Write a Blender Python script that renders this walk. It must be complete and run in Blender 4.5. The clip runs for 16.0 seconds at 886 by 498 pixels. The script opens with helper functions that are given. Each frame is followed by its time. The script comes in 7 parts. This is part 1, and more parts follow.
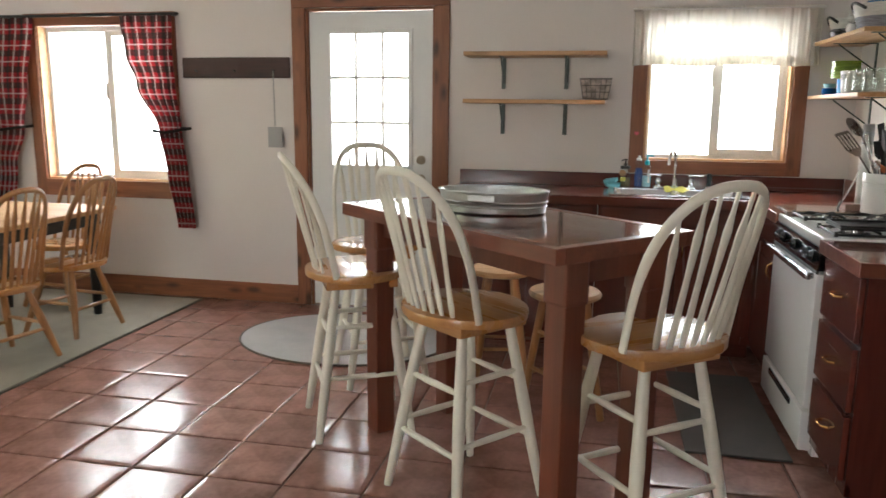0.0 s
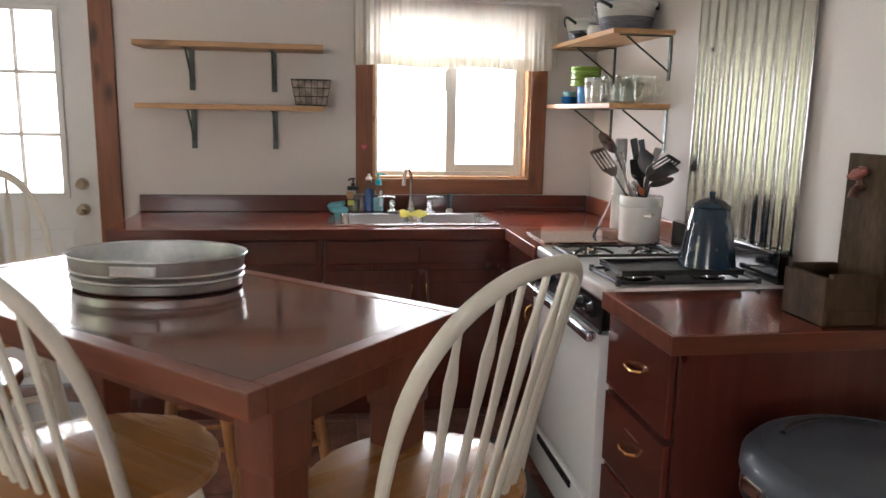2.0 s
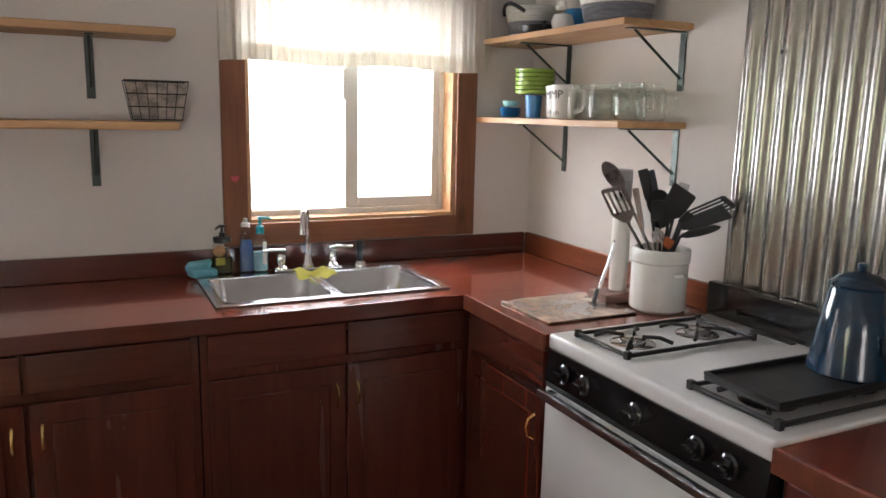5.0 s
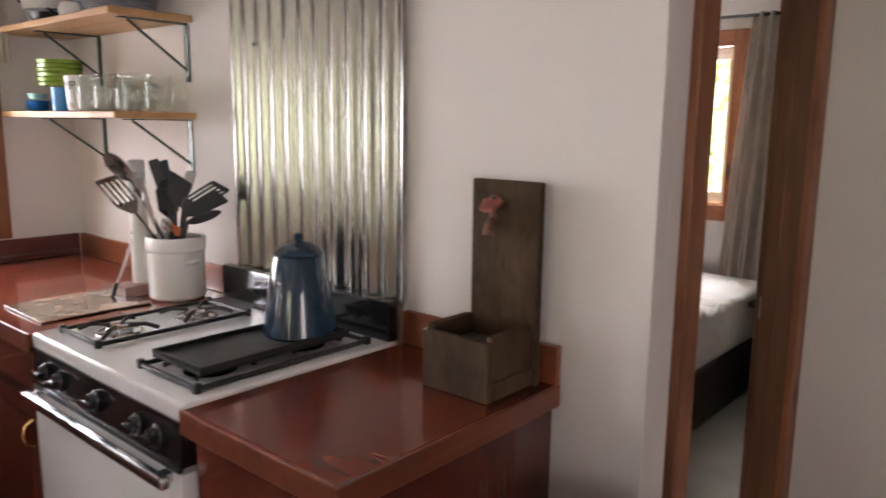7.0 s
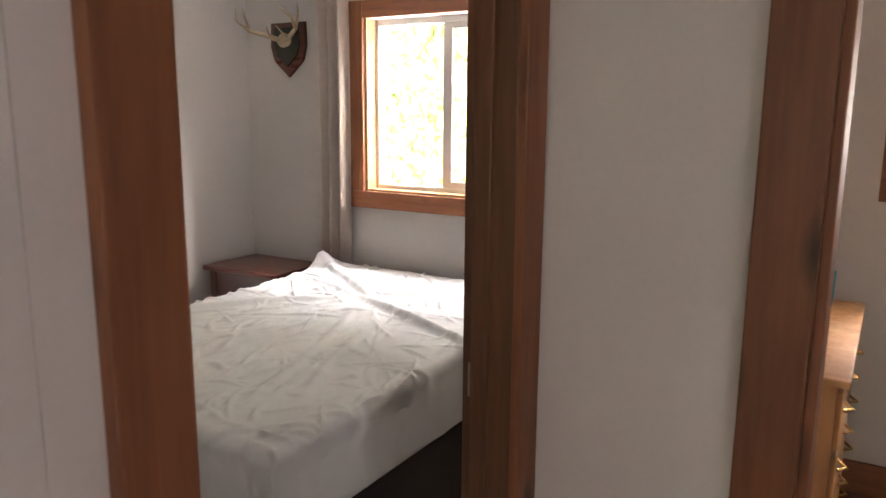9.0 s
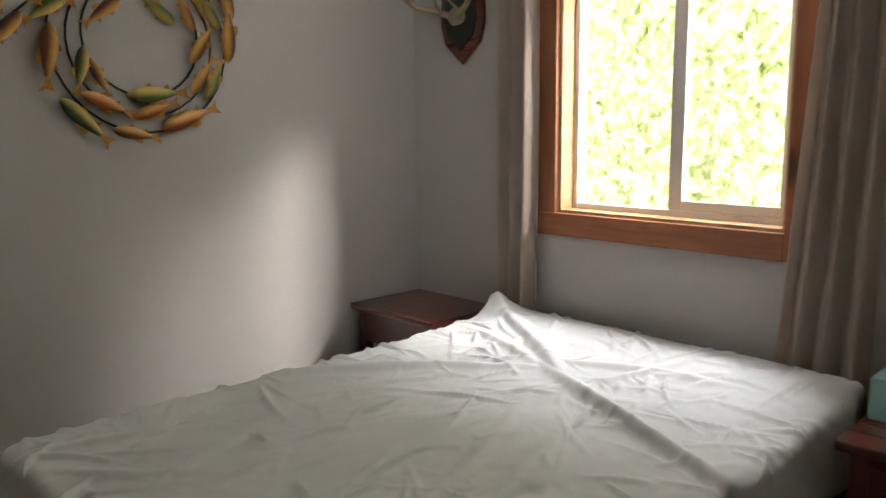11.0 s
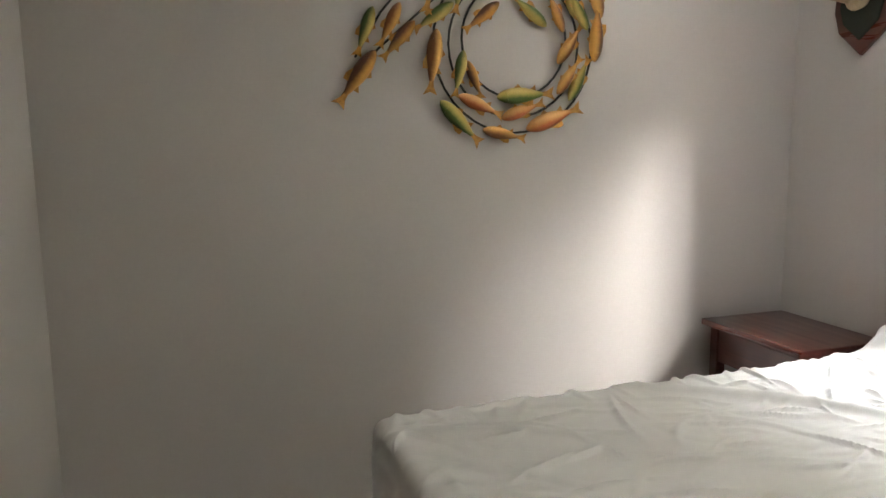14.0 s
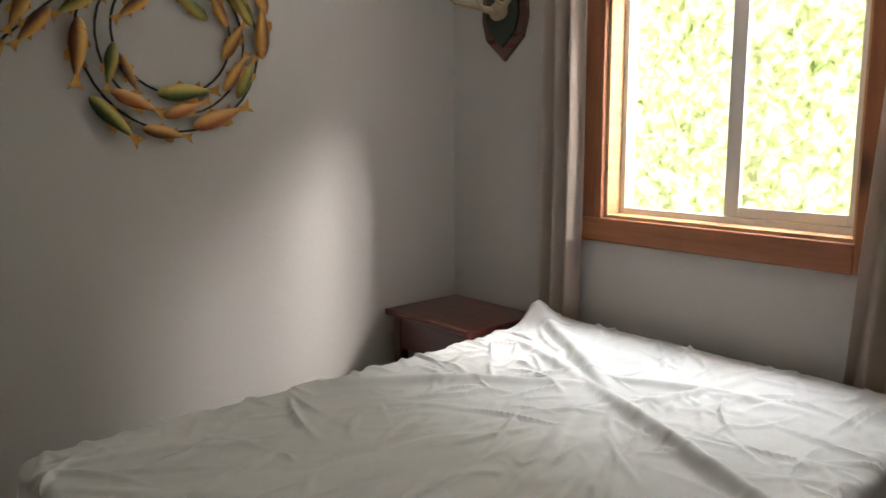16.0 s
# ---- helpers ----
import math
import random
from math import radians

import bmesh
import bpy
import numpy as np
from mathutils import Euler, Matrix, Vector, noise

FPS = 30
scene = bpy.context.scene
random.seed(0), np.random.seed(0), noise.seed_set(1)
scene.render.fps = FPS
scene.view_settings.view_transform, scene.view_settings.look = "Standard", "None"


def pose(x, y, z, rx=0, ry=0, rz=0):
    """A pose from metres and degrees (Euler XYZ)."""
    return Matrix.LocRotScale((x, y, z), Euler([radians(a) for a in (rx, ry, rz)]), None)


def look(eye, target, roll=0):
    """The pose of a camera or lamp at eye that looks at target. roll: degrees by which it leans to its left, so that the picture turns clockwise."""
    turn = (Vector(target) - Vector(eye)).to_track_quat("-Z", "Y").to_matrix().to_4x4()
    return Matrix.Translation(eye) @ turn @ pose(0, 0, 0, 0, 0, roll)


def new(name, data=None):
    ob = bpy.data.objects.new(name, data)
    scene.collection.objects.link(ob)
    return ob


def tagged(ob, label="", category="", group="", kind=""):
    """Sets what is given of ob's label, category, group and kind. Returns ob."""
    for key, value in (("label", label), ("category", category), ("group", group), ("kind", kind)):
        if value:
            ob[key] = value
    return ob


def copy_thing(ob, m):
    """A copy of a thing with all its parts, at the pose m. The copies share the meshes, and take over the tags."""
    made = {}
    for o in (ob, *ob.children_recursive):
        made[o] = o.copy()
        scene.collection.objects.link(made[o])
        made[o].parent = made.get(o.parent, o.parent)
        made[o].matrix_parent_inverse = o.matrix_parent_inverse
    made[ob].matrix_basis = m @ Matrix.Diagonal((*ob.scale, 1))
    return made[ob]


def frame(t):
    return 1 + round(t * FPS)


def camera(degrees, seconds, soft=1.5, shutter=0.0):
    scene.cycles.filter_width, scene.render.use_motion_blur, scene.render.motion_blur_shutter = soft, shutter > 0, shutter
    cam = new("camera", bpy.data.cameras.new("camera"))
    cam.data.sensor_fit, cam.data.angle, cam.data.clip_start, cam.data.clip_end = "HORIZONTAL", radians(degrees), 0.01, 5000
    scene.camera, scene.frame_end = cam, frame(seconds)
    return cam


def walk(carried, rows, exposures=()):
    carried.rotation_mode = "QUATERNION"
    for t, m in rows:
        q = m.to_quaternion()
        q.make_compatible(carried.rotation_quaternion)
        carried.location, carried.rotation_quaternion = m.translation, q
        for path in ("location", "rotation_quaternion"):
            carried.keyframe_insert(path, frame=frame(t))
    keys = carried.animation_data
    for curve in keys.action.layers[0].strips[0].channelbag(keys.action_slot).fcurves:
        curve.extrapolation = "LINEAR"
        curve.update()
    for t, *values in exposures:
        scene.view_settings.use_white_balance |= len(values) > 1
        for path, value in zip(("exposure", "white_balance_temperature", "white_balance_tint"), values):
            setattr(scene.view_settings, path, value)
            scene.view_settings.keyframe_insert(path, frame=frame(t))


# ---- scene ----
cam = camera(61.6, 16.0, shutter=0.25)
PATH = [
    (0, (0.286, 0.043, 1.43), (-0.117, 1.967, 1.063), 0.6),
    (0.5, (0.263, 0.283, 1.433), (0.041, 2.237, 1.068), 0.6),
    (1, (0.245, 0.513, 1.44), (0.255, 2.48, 1.08), 0.8),
    (1.5, (0.29, 0.766, 1.457), (0.481, 2.724, 1.1), 1.0),
    (2, (0.297, 1.028, 1.481), (0.61, 2.97, 1.122), 1.1),
    (2.5, (0.182, 1.316, 1.548), (0.616, 3.23, 1.166), 1.1),
    (3, (0.147, 1.581, 1.55), (0.676, 3.472, 1.169), 1.3),
    (3.2, (0.119, 1.689, 1.571), (0.693, 3.565, 1.185), 1.5),
    (5.3, (0.006, 2.275, 1.551), (0.941, 4.007, 1.196), 1.1),
    (5.5, (0.024, 2.247, 1.55), (1.022, 3.944, 1.194), 1.0),
    (6, (0.112, 2.158, 1.532), (1.276, 3.746, 1.185), 0.8),
    (6.5, (0.257, 1.996, 1.529), (1.588, 3.451, 1.192), 0.8),
    (7, (0.429, 1.854, 1.518), (1.917, 3.147, 1.182), 0.7),
    (7.5, (0.668, 1.81, 1.486), (2.275, 2.957, 1.165), 0.6),
    (8, (0.935, 1.783, 1.507), (2.607, 2.817, 1.141), 0.6),
    (8.2, (1.057, 1.759, 1.506), (2.747, 2.764, 1.137), 0.5),
    (10.3, (2.208, 2.284, 1.444), (3.76, 3.5, 1.104), -0.6),
    (10.5, (2.301, 2.322, 1.432), (3.775, 3.632, 1.098), -0.7),
    (11, (2.407, 2.516, 1.397), (3.761, 3.952, 1.075), -0.7),
    (11.5, (2.458, 2.681, 1.384), (3.676, 4.235, 1.065), -0.6),
    (12, (2.528, 2.776, 1.4), (3.544, 4.469, 1.084), -0.6),
    (12.5, (2.512, 2.807, 1.396), (3.38, 4.582, 1.085), -0.6),
    (13, (2.453, 2.784, 1.398), (3.167, 4.626, 1.088), -0.6),
    (13.5, (2.396, 2.722, 1.391), (3.033, 4.593, 1.087), -0.6),
    (14, (2.369, 2.66, 1.384), (2.994, 4.536, 1.083), -0.5),
    (14.5, (2.385, 2.651, 1.406), (3.142, 4.473, 1.076), -0.4),
    (15, (2.43, 2.668, 1.375), (3.393, 4.391, 1.053), -0.4),
    (15.5, (2.482, 2.65, 1.39), (3.63, 4.256, 1.066), -0.4),
    (16, (2.488, 2.624, 1.401), (3.772, 4.123, 1.077), -0.5),
]
walk(cam, [(t, look(eye, target, roll)) for t, eye, target, roll in PATH],
     [(0.0, -0.05, 6500, 7), (1.5, -0.1, 6500, 11), (3.0, -0.1, 6500, 14), (5.5, -0.27, 6500, 12), (6.0, -0.3, 6500, 12), (6.5, -0.08, 6600, 14), (7.0, 0.0, 6700, 18), (8.0, 0.18, 6800, 20), (8.3, 0.18, 6800, 20),
      (10.3, -0.75, 6500, 10), (11.0, -0.76, 6500, 10), (12.0, -0.36, 6500, 10), (13.5, 0.03, 6450, 10), (14.2, 0.05, 6450, 10), (15.0, -0.22, 6400, 10), (16.0, -0.72, 6500, 10)])

# ---------- world, sun, window light ----------
SUN_DIR = Vector((-0.56, 0.80, -0.40)).normalized()
world = bpy.data.worlds.new("sky_world")
scene.world = world
world.use_nodes = True
wn = world.node_tree.nodes
sky = wn.new("ShaderNodeTexSky")
sky.sky_type = 'NISHITA'
sky.sun_disc = False
sky.sun_elevation = math.asin(-SUN_DIR.z)
sky.sun_rotation = math.atan2(-SUN_DIR.x, -SUN_DIR.y)
world.node_tree.links.new(sky.outputs[0], wn["Background"].inputs[0])
wn["Background"].inputs[1].default_value = 0.15

sun_data = bpy.data.lights.new("sun", "SUN")
sun_data.energy, sun_data.angle, sun_data.color = 5.0, radians(11), (1.0, 0.93, 0.84)
sun = new("sun", sun_data)
sun.matrix_world = look((8, -4, 6), Vector((8, -4, 6)) + SUN_DIR)


def window_light(name, eye, target, w, h, watts, color=(1.0, 0.98, 0.94)):
    """Sky light that comes in by one opening."""
    d = bpy.data.lights.new(name, "AREA")
    d.shape, d.size, d.size_y, d.energy, d.color = "RECTANGLE", w, h, watts, color
    ob = new(name, d)
    ob.matrix_world = look(eye, target)
    return ob


window_light("sky_light_sink_window", (0.99, 5.36, 1.55), (0.99, 4.0, 1.46), 1.15, 1.15, 92, (0.92, 0.96, 1.0))
window_light("sky_light_dining_window", (-3.37, 5.36, 1.46), (-3.37, 4.0, 1.36), 1.6, 1.45, 165, (0.96, 0.98, 1.0))
window_light("sky_light_door", (-1.30, 5.32, 1.49), (-1.30, 4.0, 1.44), 0.95, 1.15, 62, (0.96, 0.98, 1.0))
window_light("sky_light_west_window", (-5.45, 1.6, 1.35), (-4.0, 1.6, 1.30), 1.6, 1.6, 40, (0.93, 1.0, 0.77))
# fill lamp, added on the unseen south side to brighten stool legs and floor
window_light("added_fill_light_south", (-1.6, -2.85, 1.30), (-1.4, 0.0, 1.2), 1.7, 1.6, 62, (0.99, 0.98, 1.0))
window_light("ground_bounce_bedroom", (5.45, 3.92, 0.55), (4.1, 4.05, 1.65), 1.5, 0.6, 400, (1.0, 0.985, 0.96))
window_light("sky_light_bedroom_1", (6.57, 1.42, 3.30), (3.92, 5.20, 1.0), 0.85, 0.7, 620, (1.0, 0.96, 0.93))
window_light("sky_light_bedroom_2", (5.60, 3.90, 3.10), (4.35, 3.9, 0.75), 1.1, 0.75, 300, (0.92, 0.96, 1.0))
window_light("sky_light_back_room", (4.98, 1.30, 1.6), (3.4, 1.4, 1.2), 0.7, 0.8, 30, (1.0, 0.95, 0.93))


# ---------- mesh helpers ----------
def part(name, bm, material, parent=None, label="", smooth=False):
    me = bpy.data.meshes.new(name)
    bm.normal_update()
    bm.to_mesh(me)
    bm.free()
    if smooth:
        for p in me.polygons:
            p.use_smooth = True
        me.set_sharp_from_angle(angle=radians(38))
    me.materials.append(material)
    ob = new(name, me)
    if parent:
        ob.parent = parent
    if label:
        ob["label"] = label
    return ob


def thing(name, label, category, m=None, group="", kind=""):
    ob = new(name)
    ob.empty_display_size = 0.1
    if m is not None:
        ob.matrix_basis = m
    return tagged(ob, label, category, group, kind)


def B():
    return bmesh.new()


def box(bm, x0, x1, y0, y1, z0, z1, bevel=0.0, seg=2):
    vs = [bm.verts.new(p) for p in ((x0, y0, z0), (x1, y0, z0), (x1, y1, z0), (x0, y1, z0),
                                    (x0, y0, z1), (x1, y0, z1), (x1, y1, z1), (x0, y1, z1))]
    fs = [bm.faces.new([vs[i] for i in q]) for q in
          ((3, 2, 1, 0), (4, 5, 6, 7), (0, 1, 5, 4), (1, 2, 6, 5), (2, 3, 7, 6), (3, 0, 4, 7))]
    if bevel:
        es = list({e for f in fs for e in f.edges})
        bmesh.ops.bevel(bm, geom=es, offset=bevel, segments=seg, affect='EDGES', profile=0.6)
    return bm


def cbox(x0, x1, y0, y1, z0, z1, bevel=0.0, seg=2):
    return box(B(), x0, x1, y0, y1, z0, z1, bevel, seg)


def ring_frame(d):
    d = d.normalized()
    a = d.cross(Vector((0, 0, 1)))
    if a.length < 1e-3:
        a = Vector((1, 0, 0))
    a.normalize()
    return a, d.cross(a).normalized()


def sweep(bm, pts, radii, seg=10, flat=1.0, cap=True):
    """A tube along points; radii may change; flat squeezes its second axis."""
    pts = [Vector(p) for p in pts]
    if not hasattr(radii, "__len__"):
        radii = [radii] * len(pts)
    rings = []
    prev = None
    for i, p in enumerate(pts):
        d = pts[min(i + 1, len(pts) - 1)] - pts[max(i - 1, 0)]
        a, b = ring_frame(d)
        if prev is not None and a.dot(prev) < 0:
            a, b = -a, -b
        prev = a
        rings.append([bm.verts.new(p + radii[i] * (math.cos(2 * math.pi * k / seg) * a + flat * math.sin(2 * math.pi * k / seg) * b))
                      for k in range(seg)])
    for r, s in zip(rings, rings[1:]):
        for k in range(seg):
            bm.faces.new((r[k], r[(k + 1) % seg], s[(k + 1) % seg], s[k]))
    if cap:
        bm.faces.new(rings[0][::-1])
        bm.faces.new(rings[-1])
    return bm


def tube(pts, radii, seg=10, flat=1.0):
    return sweep(B(), pts, radii, seg, flat)


def lathe(profile, seg=28, sx=1.0, sy=1.0, at=(0, 0, 0), bm=None):
    """Turns (radius, height) pairs round the upright axis."""
    bm = bm or B()
    rings = []
    for r, z in profile:
        if r < 1e-5:
            rings.append([bm.verts.new((at[0], at[1], at[2] + z))])
        else:
            rings.append([bm.verts.new((at[0] + sx * r * math.cos(2 * math.pi * k / seg), at[1] + sy * r * math.sin(2 * math.pi * k / seg), at[2] + z))
                          for k in range(seg)])
    for a, b in zip(rings, rings[1:]):
        for k in range(seg):
            j = (k + 1) % seg
            if len(a) == 1 and len(b) == 1:
                continue
            if len(a) == 1:
                bm.faces.new((a[0], b[j], b[k]))
            elif len(b) == 1:
                bm.faces.new((a[k], a[j], b[0]))
            else:
                bm.faces.new((a[k], a[j], b[j], b[k]))
    return bm


def prism(pts, z0, z1, bevel=0.0, bm=None):
    """An outline in the plan, raised from z0 to z1."""
    bm = bm or B()
    lo = [bm.verts.new((x, y, z0)) for x, y in pts]
    hi = [bm.verts.new((x, y, z1)) for x, y in pts]
    n = len(pts)
    fs = [bm.faces.new(lo[::-1]), bm.faces.new(hi)]
    for k in range(n):
        bm.faces.new((lo[k], lo[(k + 1) % n], hi[(k + 1) % n], hi[k]))
    if bevel:
        es = list({e for f in fs for e in f.edges})
        bmesh.ops.bevel(bm, geom=es, offset=bevel, segments=2, affect='EDGES', profile=0.6)
    return bm


def turned(bm, m):
    bmesh.ops.transform(bm, matrix=m, verts=bm.verts)
    return bm


def sheet(nu, nv, f, thick=0.0):
    """A cloth: f(u, v) gives the point; thickness closes it to a thin body."""
    bm = B()
    g = [[bm.verts.new(f(i / nu, j / nv)) for j in range(nv + 1)] for i in range(nu + 1)]
    for i in range(nu):
        for j in range(nv):
            bm.faces.new((g[i][j], g[i + 1][j], g[i + 1][j + 1], g[i][j + 1]))
    if thick:
        bm.normal_update()
        bmesh.ops.solidify(bm, geom=bm.faces[:], thickness=thick)
    return bm


# ---------- materials ----------
def base(name):
    m = bpy.data.materials.new(name)
    m.use_nodes = True
    n = m.node_tree.nodes
    return m, n, m.node_tree.links, n["Principled BSDF"]


def surface(name, color, rough=0.5, metal=0.0, var=0.15, scale=6.0, fine=60.0, bump=0.1, stretch=(1, 1, 1), coat=0.0,
            sheen=0.0, dark=None, per_object=0.0, spec=0.5, coords="Object", rough_var=0.1):
    """Paint, plaster, metal, stone or cloth: broad stains and fine grain over a base colour."""
    m, n, l, p = base(name)
    tc = n.new("ShaderNodeTexCoord")
    mp = n.new("ShaderNodeMapping")
    mp.inputs["Scale"].default_value = stretch
    l.new(tc.outputs[coords], mp.inputs[0])
    a = n.new("ShaderNodeTexNoise")
    a.inputs["Scale"].default_value, a.inputs["Detail"].default_value = scale, 5
    b = n.new("ShaderNodeTexNoise")
    b.inputs["Scale"].default_value, b.inputs["Detail"].default_value = fine, 4
    l.new(mp.outputs[0], a.inputs[0]), l.new(mp.outputs[0], b.inputs[0])
    mix = n.new("ShaderNodeMix")
    mix.data_type = 'RGBA'
    c = Vector(color)
    d = Vector(dark) if dark else c * (1 - var * 2)
    mix.inputs[6].default_value = (*d, 1)
    mix.inputs[7].default_value = (*[min(1, v * (1 + var * 0.5)) for v in c], 1)
    avg = n.new("ShaderNodeMath")
    avg.operation = 'MULTIPLY_ADD'
    avg.inputs[1].default_value, avg.inputs[2].default_value = 0.45, 0.0
    l.new(b.outputs[0], avg.inputs[0])
    add = n.new("ShaderNodeMath")
    add.operation = 'MULTIPLY_ADD'
    add.inputs[1].default_value = 0.95
    l.new(a.outputs[0], add.inputs[0]), l.new(avg.outputs[0], add.inputs[2])
    ramp = n.new("ShaderNodeMapRange")
    ramp.inputs[1].default_value, ramp.inputs[2].default_value = 0.42, 0.95
    l.new(add.outputs[0], ramp.inputs[0])
    fac = ramp.outputs[0]
    l.new(fac, mix.inputs[0])
    out = mix.outputs[2]
    if per_object:
        oi = n.new("ShaderNodeObjectInfo")
        hsv = n.new("ShaderNodeHueSaturation")
        mr = n.new("ShaderNodeMapRange")
        mr.inputs[3].default_value, mr.inputs[4].default_value = 1 - per_object, 1 + per_object
        l.new(oi.outputs["Random"], mr.inputs[0])
        l.new(mr.outputs[0], hsv.inputs["Value"]), l.new(out, hsv.inputs["Color"])
        out = hsv.outputs[0]
    l.new(out, p.inputs["Base Color"])
    rr = n.new("ShaderNodeMapRange")
    rr.inputs[3].default_value, rr.inputs[4].default_value = max(0.02, rough - rough_var), min(1, rough + rough_var)
    l.new(a.outputs[0], rr.inputs[0]), l.new(rr.outputs[0], p.inputs["Roughness"])
    p.inputs["Metallic"].default_value = metal
    p.inputs["Coat Weight"].default_value = coat
    p.inputs["Coat Roughness"].default_value = 0.12
    p.inputs["Sheen Weight"].default_value = sheen
    p.inputs["Specular IOR Level"].default_value = spec
    if bump:
        bp = n.new("ShaderNodeBump")
        bp.inputs["Strength"].default_value, bp.inputs["Distance"].default_value = bump, 0.004
        l.new(add.outputs[0], bp.inputs["Height"]), l.new(bp.outputs[0], p.inputs["Normal"])
    return m


def timber(name, light, dark, rough=0.45, axis=2, grain=9.0, coat=0.0, bump=0.12, knots=0.0, per_object=0.12):
    """Wood with grain drawn out along one axis, and knots where wanted."""
    m, n, l, p = base(name)
    tc = n.new("ShaderNodeTexCoord")
    mp = n.new("ShaderNodeMapping")
    s = [grain, grain, grain]
    s[axis] = grain * 0.07
    mp.inputs["Scale"].default_value = s
    oi = n.new("ShaderNodeObjectInfo")
    off = n.new("ShaderNodeVectorMath")
    off.operation = 'ADD'
    sc = n.new("ShaderNodeMath")
    sc.operation = 'MULTIPLY'
    sc.inputs[1].default_value = 37.0
    l.new(oi.outputs["Random"], sc.inputs[0])
    l.new(tc.outputs["Object"], off.inputs[0]), l.new(sc.outputs[0], off.inputs[1])
    l.new(off.outputs[0], mp.inputs[0])
    a = n.new("ShaderNodeTexNoise")
    a.inputs["Scale"].default_value, a.inputs["Detail"].default_value, a.inputs["Distortion"].default_value = 1.6, 6, 1.2
    b = n.new("ShaderNodeTexNoise")
    b.inputs["Scale"].default_value, b.inputs["Detail"].default_value = 9.0, 5
    l.new(mp.outputs[0], a.inputs[0]), l.new(mp.outputs[0], b.inputs[0])
    add = n.new("ShaderNodeMath")
    add.operation = 'MULTIPLY_ADD'
    add.inputs[1].default_value = 0.6
    l.new(b.outputs[0], add.inputs[0]), l.new(a.outputs[0], add.inputs[2])
    rg = n.new("ShaderNodeMapRange")
    rg.inputs[1].default_value, rg.inputs[2].default_value = 0.5, 1.1
    l.new(add.outputs[0], rg.inputs[0])
    mix = n.new("ShaderNodeMix")
    mix.data_type = 'RGBA'
    mix.inputs[6].default_value, mix.inputs[7].default_value = (*dark, 1), (*light, 1)
    l.new(rg.outputs[0], mix.inputs[0])
    out = mix.outputs[2]
    if knots:
        kv = n.new("ShaderNodeMapping")
        ks = [8.5, 8.5, 8.5]
        ks[axis] = 3.4
        kv.inputs["Scale"].default_value = ks
        l.new(off.outputs[0], kv.inputs[0])
        vo = n.new("ShaderNodeTexVoronoi")
        vo.inputs["Scale"].default_value = 1.0
        l.new(kv.outputs[0], vo.inputs[0])
        kr = n.new("ShaderNodeMapRange")
        kr.inputs[1].default_value, kr.inputs[2].default_value = 0.10, 0.26
        kr.inputs[3].default_value, kr.inputs[4].default_value = knots, 0.0
        l.new(vo.outputs["Distance"], kr.inputs[0])
        km = n.new("ShaderNodeMix")
        km.data_type = 'RGBA'
        km.inputs[7].default_value = (*[v * 0.25 for v in dark], 1)
        l.new(kr.outputs[0], km.inputs[0]), l.new(out, km.inputs[6])
        out = km.outputs[2]
    hsv = n.new("ShaderNodeHueSaturation")
    mr = n.new("ShaderNodeMapRange")
    mr.inputs[3].default_value, mr.inputs[4].default_value = 1 - per_object, 1 + per_object
    l.new(oi.outputs["Random"], mr.inputs[0]), l.new(mr.outputs[0], hsv.inputs["Value"])
    l.new(out, hsv.inputs["Color"]), l.new(hsv.outputs[0], p.inputs["Base Color"])
    rr = n.new("ShaderNodeMapRange")
    rr.inputs[3].default_value, rr.inputs[4].default_value = rough + 0.1, max(0.05, rough - 0.1)
    l.new(a.outputs[0], rr.inputs[0]), l.new(rr.outputs[0], p.inputs["Roughness"])
    p.inputs["Coat Weight"].default_value, p.inputs["Coat Roughness"].default_value = coat, 0.05
    bp = n.new("ShaderNodeBump")
    bp.inputs["Strength"].default_value, bp.inputs["Distance"].default_value = bump, 0.002
    l.new(add.outputs[0], bp.inputs["Height"]), l.new(bp.outputs[0], p.inputs["Normal"])
    return m


def glassy(name, color=(1, 1, 1), rough=0.0, ior=1.45):
    m, n, l, p = base(name)
    p.inputs["Base Color"].default_value = (*color, 1)
    p.inputs["Roughness"].default_value, p.inputs["IOR"].default_value = rough, ior
    p.inputs["Transmission Weight"].default_value = 1.0
    return m


def thin_glass(name, tint):
    """A thin wall of clear glass: see-through, with a sheen at grazing angles."""
    m, n, l, p = base(name)
    tr, gl, lw, mx = n.new("ShaderNodeBsdfTransparent"), n.new("ShaderNodeBsdfGlossy"), n.new("ShaderNodeLayerWeight"), n.new("ShaderNodeMixShader")
    tr.inputs[0].default_value = (*tint, 1)
    gl.inputs["Roughness"].default_value = 0.04
    pw, ml = n.new("ShaderNodeMath"), n.new("ShaderNodeMath")
    pw.operation, ml.operation = 'POWER', 'MULTIPLY_ADD'
    pw.inputs[1].default_value, ml.inputs[1].default_value, ml.inputs[2].default_value = 3.0, 0.55, 0.05
    l.new(lw.outputs["Facing"], pw.inputs[0]), l.new(pw.outputs[0], ml.inputs[0]), l.new(ml.outputs[0], mx.inputs[0])
    l.new(tr.outputs[0], mx.inputs[1]), l.new(gl.outputs[0], mx.inputs[2])
    l.new(mx.outputs[0], n["Material Output"].inputs[0])
    return m


